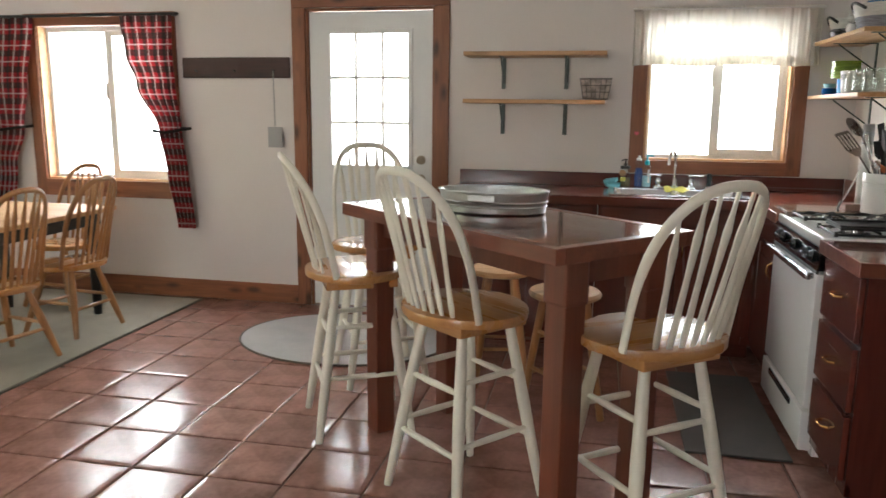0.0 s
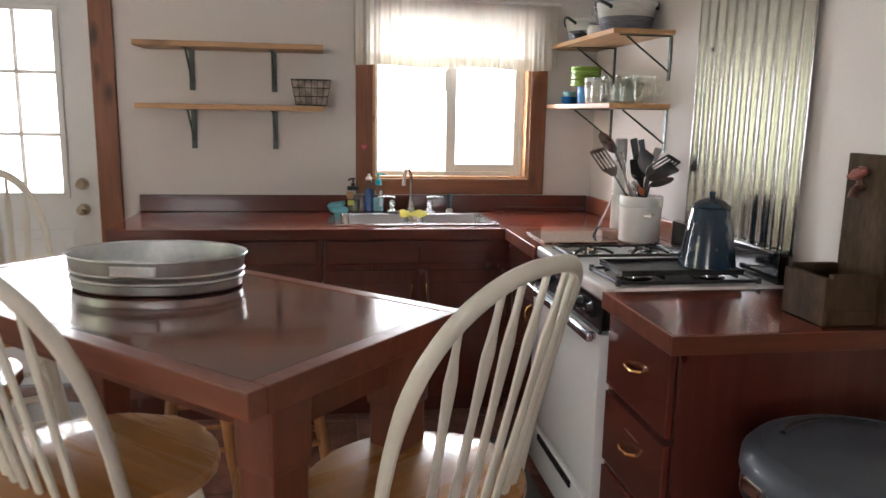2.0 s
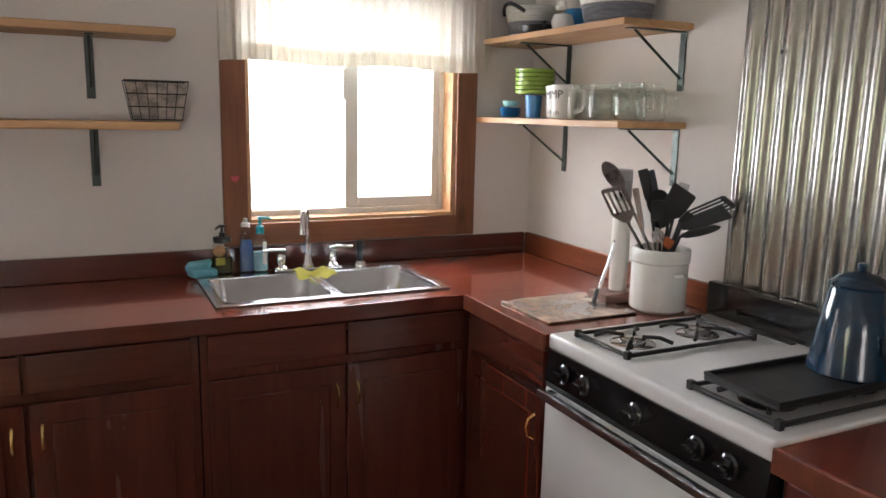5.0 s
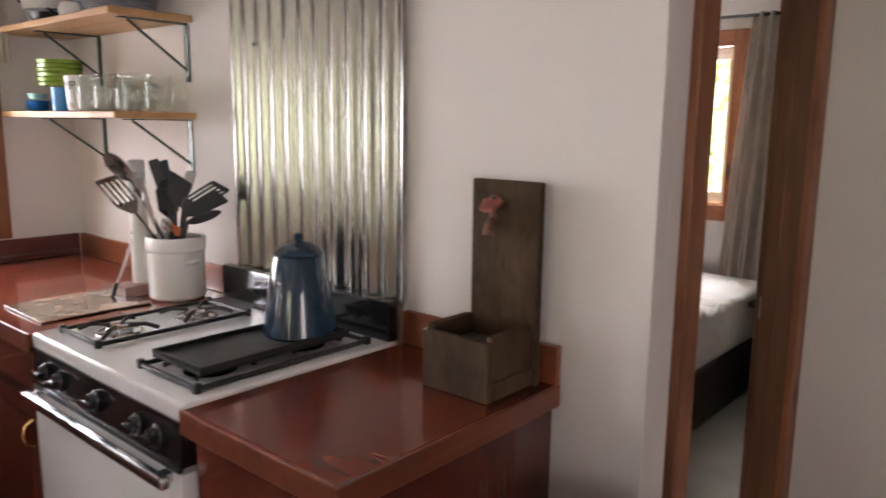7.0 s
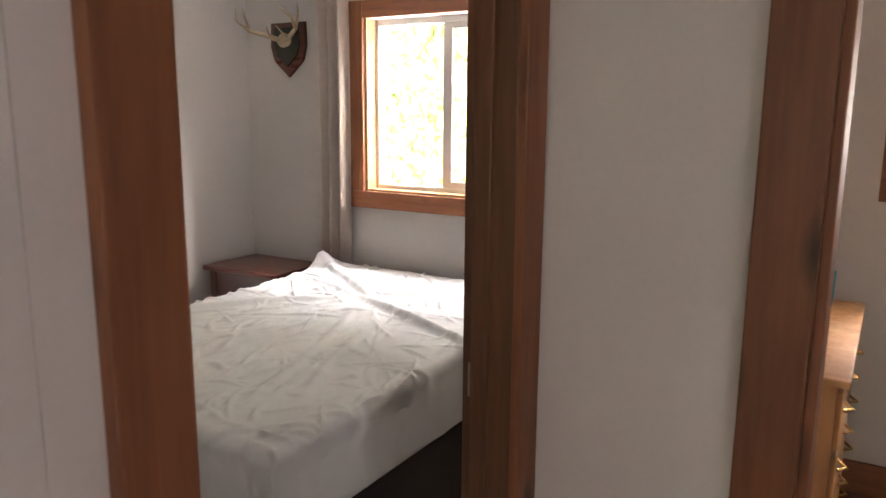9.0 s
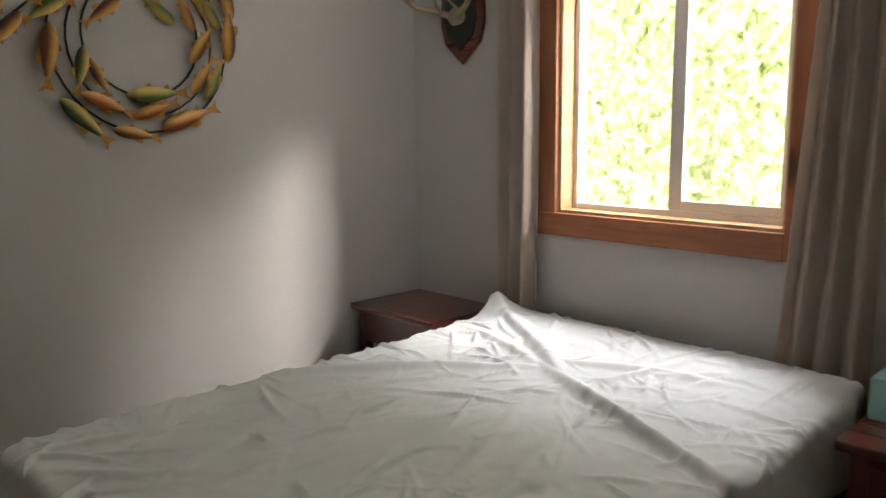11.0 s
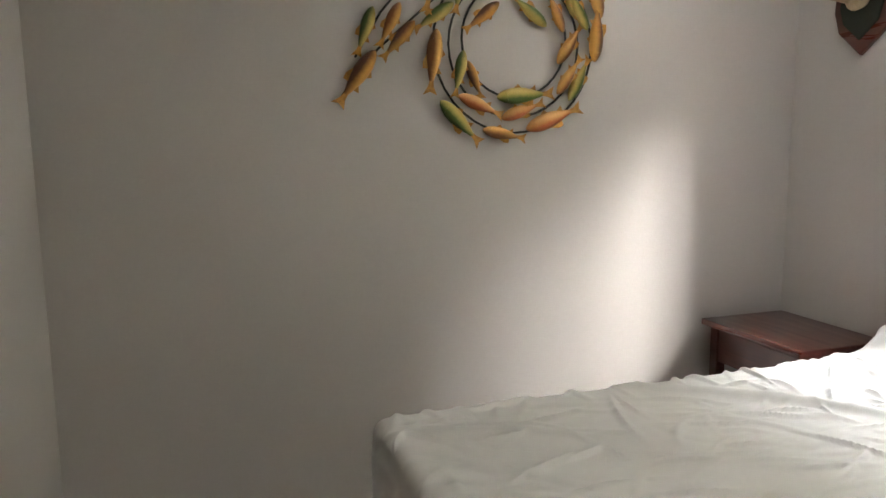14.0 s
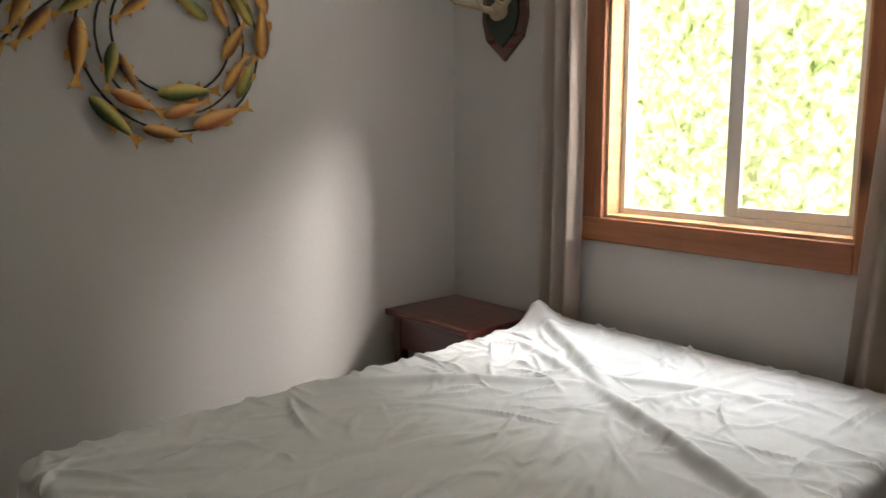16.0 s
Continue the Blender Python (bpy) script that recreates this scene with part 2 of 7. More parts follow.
def translucent_cloth(name, color, light=0.5):
    m, n, l, p = base(name)
    tc = n.new("ShaderNodeTexCoord")
    a = n.new("ShaderNodeTexNoise")
    a.inputs["Scale"].default_value = 250
    l.new(tc.outputs["Object"], a.inputs[0])
    hs = n.new("ShaderNodeMix")
    hs.data_type = 'RGBA'
    hs.inputs[6].default_value, hs.inputs[7].default_value = (*[c * 0.85 for c in color], 1), (*color, 1)
    l.new(a.outputs[0], hs.inputs[0]), l.new(hs.outputs[2], p.inputs["Base Color"])
    p.inputs["Roughness"].default_value = 0.9
    t = n.new("ShaderNodeBsdfTranslucent")
    l.new(hs.outputs[2], t.inputs[0])
    mx = n.new("ShaderNodeMixShader")
    mx.inputs[0].default_value = light
    out = n["Material Output"]
    l.new(p.outputs[0], mx.inputs[1]), l.new(t.outputs[0], mx.inputs[2]), l.new(mx.outputs[0], out.inputs[0])
    return m


def plaid(name):
    """Red, black and white tartan woven by stripes along and across."""
    m, n, l, p = base(name)
    tc = n.new("ShaderNodeTexCoord")
    sep = n.new("ShaderNodeSeparateXYZ")
    l.new(tc.outputs["UV"], sep.inputs[0])

    def stripe(out, freq, lo, hi, shift=0.0):
        a = n.new("ShaderNodeMath")
        a.operation = 'MULTIPLY_ADD'
        a.inputs[1].default_value, a.inputs[2].default_value = freq, shift
        l.new(out, a.inputs[0])
        f = n.new("ShaderNodeMath")
        f.operation = 'FRACT'
        l.new(a.outputs[0], f.inputs[0])
        g = n.new("ShaderNodeMath")
        g.operation = 'COMPARE'
        g.inputs[1].default_value, g.inputs[2].default_value = (lo + hi) / 2, (hi - lo) / 2
        l.new(f.outputs[0], g.inputs[0])
        return g.outputs[0]

    def over(c_in, fac, col, k):
        mu = n.new("ShaderNodeMath")
        mu.operation = 'MULTIPLY'
        mu.inputs[1].default_value = k
        l.new(fac, mu.inputs[0])
        mx = n.new("ShaderNodeMix")
        mx.data_type = 'RGBA'
        mx.inputs[7].default_value = (*col, 1)
        l.new(mu.outputs[0], mx.inputs[0])
        if c_in is None:
            mx.inputs[6].default_value = (0.30, 0.016, 0.022, 1)
        else:
            l.new(c_in, mx.inputs[6])
        return mx.outputs[2]
    c = None
    for k, f in ((0, 5.0), (1, 13.0)):
        c = over(c, stripe(sep.outputs[k], f, 0.0, 0.38), (0.010, 0.016, 0.013), 0.80)
    for k, f in ((0, 5.0), (1, 13.0)):
        c = over(c, stripe(sep.outputs[k], f, 0.66, 0.74), (0.72, 0.70, 0.68), 0.50)
    l.new(c, p.inputs["Base Color"])
    p.inputs["Roughness"].default_value = 0.9
    t = n.new("ShaderNodeBsdfTranslucent")
    l.new(c, t.inputs[0])
    mx = n.new("ShaderNodeMixShader")
    mx.inputs[0].default_value = 0.25
    l.new(p.outputs[0], mx.inputs[1]), l.new(t.outputs[0], mx.inputs[2]), l.new(mx.outputs[0], n["Material Output"].inputs[0])
    return m


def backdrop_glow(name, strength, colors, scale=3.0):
    """Glowing card far outside a window, its emission painted as sunlit woods."""
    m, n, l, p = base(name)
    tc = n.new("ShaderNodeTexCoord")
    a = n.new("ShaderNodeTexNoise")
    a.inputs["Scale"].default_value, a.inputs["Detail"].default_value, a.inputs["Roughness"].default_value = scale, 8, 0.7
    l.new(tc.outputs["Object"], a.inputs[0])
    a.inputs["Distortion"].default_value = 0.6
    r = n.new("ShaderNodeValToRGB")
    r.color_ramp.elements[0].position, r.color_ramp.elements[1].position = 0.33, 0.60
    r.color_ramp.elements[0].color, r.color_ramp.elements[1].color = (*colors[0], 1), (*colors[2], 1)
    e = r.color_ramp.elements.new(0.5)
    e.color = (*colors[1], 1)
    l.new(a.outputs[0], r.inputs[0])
    # leaf clumps painted over the haze, and trunks darkened as if shaded behind them
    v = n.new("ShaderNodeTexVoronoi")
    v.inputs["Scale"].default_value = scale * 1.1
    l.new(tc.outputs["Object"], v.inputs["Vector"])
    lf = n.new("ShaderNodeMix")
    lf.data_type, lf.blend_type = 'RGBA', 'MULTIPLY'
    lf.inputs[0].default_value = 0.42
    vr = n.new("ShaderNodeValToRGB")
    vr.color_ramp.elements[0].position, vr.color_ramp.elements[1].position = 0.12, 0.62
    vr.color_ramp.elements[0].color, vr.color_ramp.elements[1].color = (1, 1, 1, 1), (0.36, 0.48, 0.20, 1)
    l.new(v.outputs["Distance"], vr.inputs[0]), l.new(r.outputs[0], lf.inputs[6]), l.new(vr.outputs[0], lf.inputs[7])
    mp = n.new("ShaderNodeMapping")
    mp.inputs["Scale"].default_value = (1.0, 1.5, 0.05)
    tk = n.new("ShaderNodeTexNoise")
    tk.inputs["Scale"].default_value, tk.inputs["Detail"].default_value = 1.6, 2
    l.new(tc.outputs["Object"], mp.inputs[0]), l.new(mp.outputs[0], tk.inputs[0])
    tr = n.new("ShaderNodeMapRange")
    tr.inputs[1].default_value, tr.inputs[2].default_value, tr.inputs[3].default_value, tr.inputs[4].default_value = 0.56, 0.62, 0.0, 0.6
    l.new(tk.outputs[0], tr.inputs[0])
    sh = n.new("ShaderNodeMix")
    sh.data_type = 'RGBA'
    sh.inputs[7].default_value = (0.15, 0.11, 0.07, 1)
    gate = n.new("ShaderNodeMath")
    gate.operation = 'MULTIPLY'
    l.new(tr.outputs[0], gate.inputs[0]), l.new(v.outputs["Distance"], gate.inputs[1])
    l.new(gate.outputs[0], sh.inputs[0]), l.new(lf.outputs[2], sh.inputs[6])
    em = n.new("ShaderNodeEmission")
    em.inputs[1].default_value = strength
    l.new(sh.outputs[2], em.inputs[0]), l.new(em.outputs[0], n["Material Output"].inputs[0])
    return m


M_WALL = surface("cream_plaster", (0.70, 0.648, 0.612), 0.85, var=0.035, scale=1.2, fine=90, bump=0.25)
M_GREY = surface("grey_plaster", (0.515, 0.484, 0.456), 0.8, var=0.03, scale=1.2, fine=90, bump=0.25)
M_CEIL = surface("ceiling_paint", (0.75, 0.73, 0.70), 0.9, var=0.03, scale=1.0, fine=50, bump=0.15)
M_TILE = surface("terracotta_tile", (0.30, 0.152, 0.120), 0.19, var=0.24, scale=7.0, fine=38, bump=0.12, dark=(0.155, 0.070, 0.054), per_object=0.10, coords="Object", rough_var=0.07)
M_GROUT = surface("tile_grout", (0.21, 0.125, 0.095), 0.55, var=0.15, scale=5, fine=120, bump=0.3)
M_CARPET = surface("beige_carpet", (0.42, 0.39, 0.35), 0.98, var=0.12, scale=5, fine=380, bump=0.9, sheen=0.2)
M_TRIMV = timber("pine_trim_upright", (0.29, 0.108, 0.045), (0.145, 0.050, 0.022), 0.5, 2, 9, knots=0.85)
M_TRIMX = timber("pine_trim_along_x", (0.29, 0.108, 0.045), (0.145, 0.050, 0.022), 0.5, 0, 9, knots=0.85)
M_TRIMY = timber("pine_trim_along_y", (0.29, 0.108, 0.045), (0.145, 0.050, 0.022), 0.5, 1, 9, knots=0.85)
# darker copy of the pine trim: the doorway's shade is put into its colour
M_JAMB_SHADED = timber("shaded_jamb", (0.17, 0.07, 0.032), (0.075, 0.030, 0.015), 0.5, 2, 9, knots=0.6)
M_MAHV = timber("mahogany_upright", (0.118, 0.027, 0.018), (0.078, 0.018, 0.012), 0.24, 2, 8, coat=0.5, bump=0.05)
M_MAHX = timber("mahogany_along_x", (0.118, 0.027, 0.018), (0.078, 0.018, 0.012), 0.24, 0, 8, coat=0.5, bump=0.05)
M_MAHY = timber("mahogany_along_y", (0.118, 0.027, 0.018), (0.078, 0.018, 0.012), 0.24, 1, 8, coat=0.5, bump=0.05)
M_TOPX = timber("counter_top_along_x", (0.175, 0.034, 0.017), (0.125, 0.023, 0.012), 0.16, 0, 7, coat=0.35, bump=0.03)
M_TOPY = timber("counter_top_along_y", (0.175, 0.034, 0.017), (0.125, 0.023, 0.012), 0.16, 1, 7, coat=0.35, bump=0.03)
M_BARTOP = timber("bar_top_wood", (0.118, 0.030, 0.017), (0.080, 0.020, 0.012), 0.14, 0, 6, coat=0.4, bump=0.03)
M_BAREDGE = timber("bar_edge_wood", (0.19, 0.050, 0.023), (0.11, 0.028, 0.013), 0.34, 0, 8, coat=0.1)
M_BARLEG = timber("bar_leg_wood", (0.165, 0.042, 0.020), (0.10, 0.025, 0.012), 0.4, 2, 8, coat=0.1)
M_PINE = timber("pale_pine", (0.60, 0.36, 0.18), (0.42, 0.22, 0.095), 0.5, 0, 7, knots=0.5)
M_PINEY = timber("pale_pine_along_y", (0.60, 0.36, 0.18), (0.42, 0.22, 0.095), 0.5, 1, 7, knots=0.5)
M_OAKSEAT = timber("honey_seat_wood", (0.50, 0.25, 0.085), (0.33, 0.145, 0.045), 0.28, 0, 7, coat=0.5, bump=0.04)
M_OAKV = timber("oak_upright", (0.42, 0.20, 0.075), (0.27, 0.115, 0.040), 0.35, 2, 9, coat=0.3)
M_CREAM = surface("cream_paint", (0.74, 0.71, 0.61), 0.35, var=0.05, scale=8, fine=60, bump=0.06)
M_DOORPAINT = surface("white_door_paint", (0.72, 0.72, 0.70), 0.45, var=0.03, scale=3, fine=50, bump=0.06)
M_VINYL = surface("white_vinyl", (0.78, 0.76, 0.72), 0.35, var=0.02, scale=4, fine=60, bump=0.02)
M_PLANK = timber("dark_plank", (0.075, 0.022, 0.016), (0.035, 0.012, 0.010), 0.5, 0, 8, knots=0.4)
M_BLACK = surface("black_iron", (0.018, 0.018, 0.018), 0.45, var=0.2, scale=20, fine=120, bump=0.15)
M_BRKT = surface("grey_green_steel", (0.07, 0.085, 0.075), 0.4, metal=0.5, var=0.2, scale=12, fine=100, bump=0.1)
M_ENAMEL = surface("white_enamel", (0.80, 0.80, 0.80), 0.12, var=0.02, scale=3, fine=40, bump=0.01, coat=0.5)
M_BLKGLOSS = surface("black_enamel", (0.012, 0.012, 0.013), 0.12, var=0.1, scale=6, fine=60, bump=0.01, coat=0.5)
M_STEEL = surface("brushed_steel", (0.70, 0.70, 0.71), 0.21, metal=1.0, var=0.08, scale=4, fine=150, bump=0.05, stretch=(1, 8, 1))
M_CHROME = surface("chrome", (0.75, 0.75, 0.76), 0.06, metal=1.0, var=0.02, scale=4, fine=40, bump=0.0, rough_var=0.02)
M_GALV = surface("galvanized_tin", (0.62, 0.63, 0.62), 0.36, metal=1.0, var=0.14, scale=9, fine=40, bump=0.05, rough_var=0.08)
M_TIN = surface("corrugated_tin", (0.40, 0.385, 0.36), 0.22, metal=1.0, var=0.03, scale=1.5, fine=8, bump=0.0, rough_var=0.0)
M_BRASS = surface("brass", (0.72, 0.48, 0.18), 0.22, metal=1.0, var=0.08, scale=20, fine=80, bump=0.03)
M_NICKEL = surface("aged_nickel", (0.42, 0.36, 0.28), 0.3, metal=1.0, var=0.1, scale=20, fine=80, bump=0.03)
M_BLUE = surface("blue_speckled_enamel", (0.008, 0.033, 0.063), 0.12, var=0.2, scale=30, fine=260, bump=0.02, coat=0.6)
M_CROCK = surface("white_stoneware", (0.76, 0.74, 0.70), 0.2, var=0.03, scale=5, fine=50, bump=0.03, coat=0.3)
M_WEATHER = surface("weathered_brown_board", (0.082, 0.050, 0.026), 0.85, spec=0.2, var=0.4, scale=9, fine=70, bump=0.7, dark=(0.020, 0.012, 0.008), stretch=(1, 1, 0.35))
M_CAN = surface("grey_plastic", (0.058, 0.073, 0.092), 0.32, var=0.06, scale=5, fine=90, bump=0.05)
M_CANBLK = surface("black_plastic", (0.015, 0.015, 0.016), 0.3, var=0.06, scale=5, fine=90, bump=0.03)
M_RUG = surface("tan_woven_rug", (0.25, 0.22, 0.165), 0.98, var=0.14, scale=6, fine=300, bump=1.0, sheen=0.2)
M_RUGEDGE = surface("rug_binding", (0.11, 0.09, 0.07), 0.95, var=0.1, scale=10, fine=200, bump=0.6)
M_MATGREY = surface("grey_woven_mat", (0.40, 0.385, 0.375), 0.98, var=0.10, scale=6, fine=260, bump=1.0, sheen=0.2)
M_KMAT = surface("charcoal_mat", (0.075, 0.064, 0.058), 0.9, var=0.12, scale=8, fine=220, bump=0.6)
M_SHEET = surface("white_bed_sheet", (0.74, 0.725, 0.712), 0.9, var=0.03, scale=4, fine=500, bump=0.35, sheen=0.15)
# fine crumpling of the cotton, on top of the weave
sn, sl = M_SHEET.node_tree.nodes, M_SHEET.node_tree.links
crumple, crumple_bump, crumple_map, crumple_tc = sn.new("ShaderNodeTexNoise"), sn.new("ShaderNodeBump"), sn.new("ShaderNodeMapping"), sn.new("ShaderNodeTexCoord")
crumple.noise_type = "RIDGED_MULTIFRACTAL"
crumple.inputs["Scale"].default_value, crumple.inputs["Detail"].default_value, crumple.inputs["Distortion"].default_value = 5.5, 2.5, 0.9
crumple_map.inputs["Rotation"].default_value, crumple_map.inputs["Scale"].default_value = (0, 0, 0.6), (1.0, 1.7, 1.0)
crumple_bump.inputs["Strength"].default_value, crumple_bump.inputs["Distance"].default_value = 0.9, 0.022
sheet_bsdf = sn["Principled BSDF"]
if sheet_bsdf.inputs["Normal"].is_linked:
    sl.new(sheet_bsdf.inputs["Normal"].links[0].from_socket, crumple_bump.inputs["Normal"])
sl.new(crumple_tc.outputs["Object"], crumple_map.inputs[0]), sl.new(crumple_map.outputs[0], crumple.inputs[0])
sl.new(crumple.outputs[0], crumple_bump.inputs["Height"]), sl.new(crumple_bump.outputs[0], sheet_bsdf.inputs["Normal"])
M_SKIRT = surface("brown_bed_skirt", (0.055, 0.038, 0.034), 0.95, var=0.12, scale=5, fine=260, bump=0.4)
M_TAUPE = translucent_cloth("taupe_linen", (0.62, 0.53, 0.47), 0.5)
M_WHITECLOTH = translucent_cloth("white_valance_cloth", (0.84, 0.80, 0.72), 0.55)
M_PLAID = plaid("red_tartan")
M_GLASS = glassy("window_glass")
M_JAR = thin_glass("jar_glass", (0.95, 0.97, 0.955))
M_ROPE = surface("grey_rope", (0.26, 0.26, 0.30), 0.9, var=0.2, scale=20, fine=160, bump=0.7, stretch=(1, 1, 6))
M_ROPEW = surface("white_rope", (0.70, 0.68, 0.64), 0.9, var=0.1, scale=20, fine=160, bump=0.7, stretch=(1, 1, 6))
M_GREENC = surface("green_glaze", (0.24, 0.36, 0.06), 0.2, var=0.06, scale=9, fine=80, bump=0.02, coat=0.3)
M_BLUEC = surface("blue_glaze", (0.03, 0.20, 0.48), 0.2, var=0.06, scale=9, fine=80, bump=0.02, coat=0.3)
M_TEAL = surface("teal_glaze", (0.35, 0.62, 0.58), 0.3, var=0.05, scale=9, fine=80, bump=0.02)
M_NAVY = surface("navy_plastic", (0.02, 0.05, 0.22), 0.25, var=0.05, scale=9, fine=80, bump=0.02)
M_INK = surface("dark_print", (0.03, 0.03, 0.03), 0.6, var=0.05, scale=9, fine=80, bump=0.0)
M_YELLOW = surface("yellow_cloth", (0.68, 0.60, 0.12), 0.9, var=0.08, scale=30, fine=250, bump=0.5)
M_SPONGE = surface("blue_cloth", (0.18, 0.52, 0.62), 0.9, var=0.1, scale=30, fine=250, bump=0.6)
M_BLUELIQ = surface("blue_soap", (0.03, 0.09, 0.30), 0.12, var=0.08, scale=9, fine=60, bump=0.0, coat=0.6)
M_PALELIQ = surface("clear_blue_soap", (0.30, 0.55, 0.66), 0.12, var=0.08, scale=9, fine=60, bump=0.0, coat=0.6)
M_DRESSER = timber("golden_pine", (0.50, 0.26, 0.10), (0.30, 0.135, 0.045), 0.4, 2, 8, coat=0.2, knots=0.5)
M_RED = timber("red_nightstand_wood", (0.12, 0.030, 0.018), (0.055, 0.014, 0.010), 0.3, 1, 8, coat=0.4)
M_BONE = surface("antler_bone", (0.45, 0.34, 0.22), 0.6, var=0.25, scale=12, fine=60, bump=0.4)
M_LEATHER = surface("dark_green_felt", (0.025, 0.030, 0.020), 0.9, var=0.2, scale=15, fine=150, bump=0.4)
M_RUST = surface("rusted_metal", (0.30, 0.15, 0.11), 0.6, metal=0.5, var=0.4, scale=25, fine=120, bump=0.4)
M_GREYLEG = surface("black_table_paint", (0.02, 0.02, 0.02), 0.4, var=0.1, scale=9, fine=80, bump=0.05)
M_MUNTIN = translucent_cloth("white_grille_plastic", (0.80, 0.78, 0.74), 0.3)
M_SPLASH = timber("red_splash_wood", (0.25, 0.070, 0.028), (0.13, 0.034, 0.015), 0.3, 1, 8, coat=0.3)
M_BARK = surface("tree_bark", (0.11, 0.075, 0.055), 0.95, var=0.35, scale=8, fine=50, bump=1.0, stretch=(1, 1, 0.25))
M_GROUND = surface("forest_ground", (0.07, 0.09, 0.03), 0.98, var=0.35, scale=0.7, fine=20, bump=0.6)

# ---------- structure ----------
def structure(name, bm, material, label, category, smooth=False):
    return tagged(part(name, bm, material, smooth=smooth), label, category, kind="structure")


X_W, X_E, Y_N, Y_S, H = -5.20, 1.80, 5.10, -2.60, 2.44      # kitchen: west, stove wall, sink wall, south, ceiling
X_HALL, Y_DOOR = 2.86, 2.49                                  # hall: far wall, bedroom door wall
BX0, BX1, BY0, BY1 = 1.905, 4.79, 2.592, 5.225                 # bedroom


def wall_x(name, y0, y1, x0, x1, holes, mat, label):
    """A wall along x between y0 and y1, with rectangular openings (x0, x1, z0, z1)."""
    bm = B()
    xs = x0
    for a, b, c, d in sorted(holes):
        box(bm, xs, a, y0, y1, 0, H)
        if c > 0.001:
            box(bm, a, b, y0, y1, 0, c)
        box(bm, a, b, y0, y1, d, H)
        xs = b
    box(bm, xs, x1, y0, y1, 0, H)
    return structure(name, bm, mat, label, "wall")


def wall_y(name, x0, x1, y0, y1, holes, mat, label):
    bm = B()
    ys = y0
    for a, b, c, d in sorted(holes):
        box(bm, x0, x1, ys, a, 0, H)
        if c > 0.001:
            box(bm, x0, x1, a, b, 0, c)
        box(bm, x0, x1, a, b, d, H)
        ys = b
    box(bm, x0, x1, ys, y1, 0, H)
    return structure(name, bm, mat, label, "wall")


KW = (0.555, 1.425, 1.125, 1.99)        # sink window opening
DW = (-3.93, -2.855, 0.875, 2.02)       # dining window opening
DD = (-1.765, -0.84, 0.0, 2.115)        # back door opening
BW = (3.46, 4.365, 1.055, 1.965)        # bedroom window opening (y, z)
wall_north = wall_x("wall_north", Y_N, Y_N + 0.16, X_W, X_E + 0.055, [KW, DW, DD], M_WALL, "cream plaster wall behind the sink and dining area")
wall_west = wall_y("wall_west", X_W - 0.16, X_W, Y_S, Y_N + 0.16, [(0.9, 2.3, 0.58, 2.10)], M_WALL, "plain cream plaster wall of the dining end")
wall_south = wall_x("wall_south", Y_S - 0.16, Y_S, X_W - 0.16, X_HALL + 0.12, [(-2.35, -0.85, 0.58, 2.10)], M_WALL, "cream plaster wall closing the kitchen, with an added window opening")
wall_stove = wall_y("wall_east_1", X_E, X_E + 0.055, Y_DOOR, Y_N, [], M_WALL, "cream plaster wall behind the stove")
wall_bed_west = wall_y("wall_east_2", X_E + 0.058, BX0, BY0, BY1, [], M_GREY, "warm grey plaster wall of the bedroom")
D1 = (1.977, 2.781, 0.0, 2.06)
wall_door1 = wall_x("wall_hall_1", Y_DOOR, Y_DOOR + 0.057, X_E + 0.056, X_HALL + 0.12, [D1], M_WALL, "cream plaster wall round the bedroom door")
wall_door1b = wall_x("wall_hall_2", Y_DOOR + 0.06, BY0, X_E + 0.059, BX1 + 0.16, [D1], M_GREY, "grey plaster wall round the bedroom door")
D2 = (1.22, 1.985, 0.0, 2.06)
wall_hall = wall_y("wall_hall_3", X_HALL, X_HALL + 0.12, Y_S, Y_DOOR, [D2], M_WALL, "cream plaster hall wall with a second doorway")
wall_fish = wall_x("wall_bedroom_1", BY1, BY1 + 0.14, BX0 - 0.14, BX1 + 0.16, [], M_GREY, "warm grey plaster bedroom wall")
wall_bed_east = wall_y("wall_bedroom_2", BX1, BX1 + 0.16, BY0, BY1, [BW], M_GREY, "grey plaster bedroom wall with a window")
W2 = (1.02, 1.845, 1.26, 1.95)
wall_r2e = wall_y("wall_back_room_1", 4.75, 4.89, 0.0, Y_DOOR + 0.06, [W2], M_WALL, "cream plaster wall of the back room")
wall_r2s = wall_x("wall_back_room_2", -0.12, 0.0, X_HALL + 0.12, 4.89, [], M_WALL, "plain cream plaster wall closing the back room")
wall_r2n = wall_x("wall_back_room_3", Y_DOOR - 0.06, Y_DOOR - 0.003, X_HALL + 0.12, 4.75, [], M_WALL, "cream plaster wall behind the dresser")
ceiling = structure("ceiling", cbox(X_W - 0.16, BX1 + 0.2, Y_S - 0.16, BY1 + 0.2, H, H + 0.15), M_CEIL, "plain off-white ceiling over all rooms", "ceiling")
ground = structure("ground", cbox(-400, 400, -400, 400, -0.9, -0.5), M_GROUND, "leafy forest ground outside the cabin", "ground")
floor_k = structure("floor", cbox(X_W - 0.16, X_HALL + 0.1, Y_S - 0.16, Y_N + 0.16, -0.2, -0.012), M_GROUT, "terracotta tiled kitchen floor with wide joints", "floor")
floor_b = structure("floor_bedroom", cbox(X_HALL - 0.95, BX1 + 0.16, Y_DOOR + 0.055, BY1 + 0.14, -0.011, 0.004), M_CARPET, "beige carpeted bedroom floor", "floor")
floor_r = structure("floor_back_room", cbox(X_HALL + 0.10, 4.89, -0.12, Y_DOOR, -0.2, 0.0), M_TILE, "reddish back room floor", "floor")


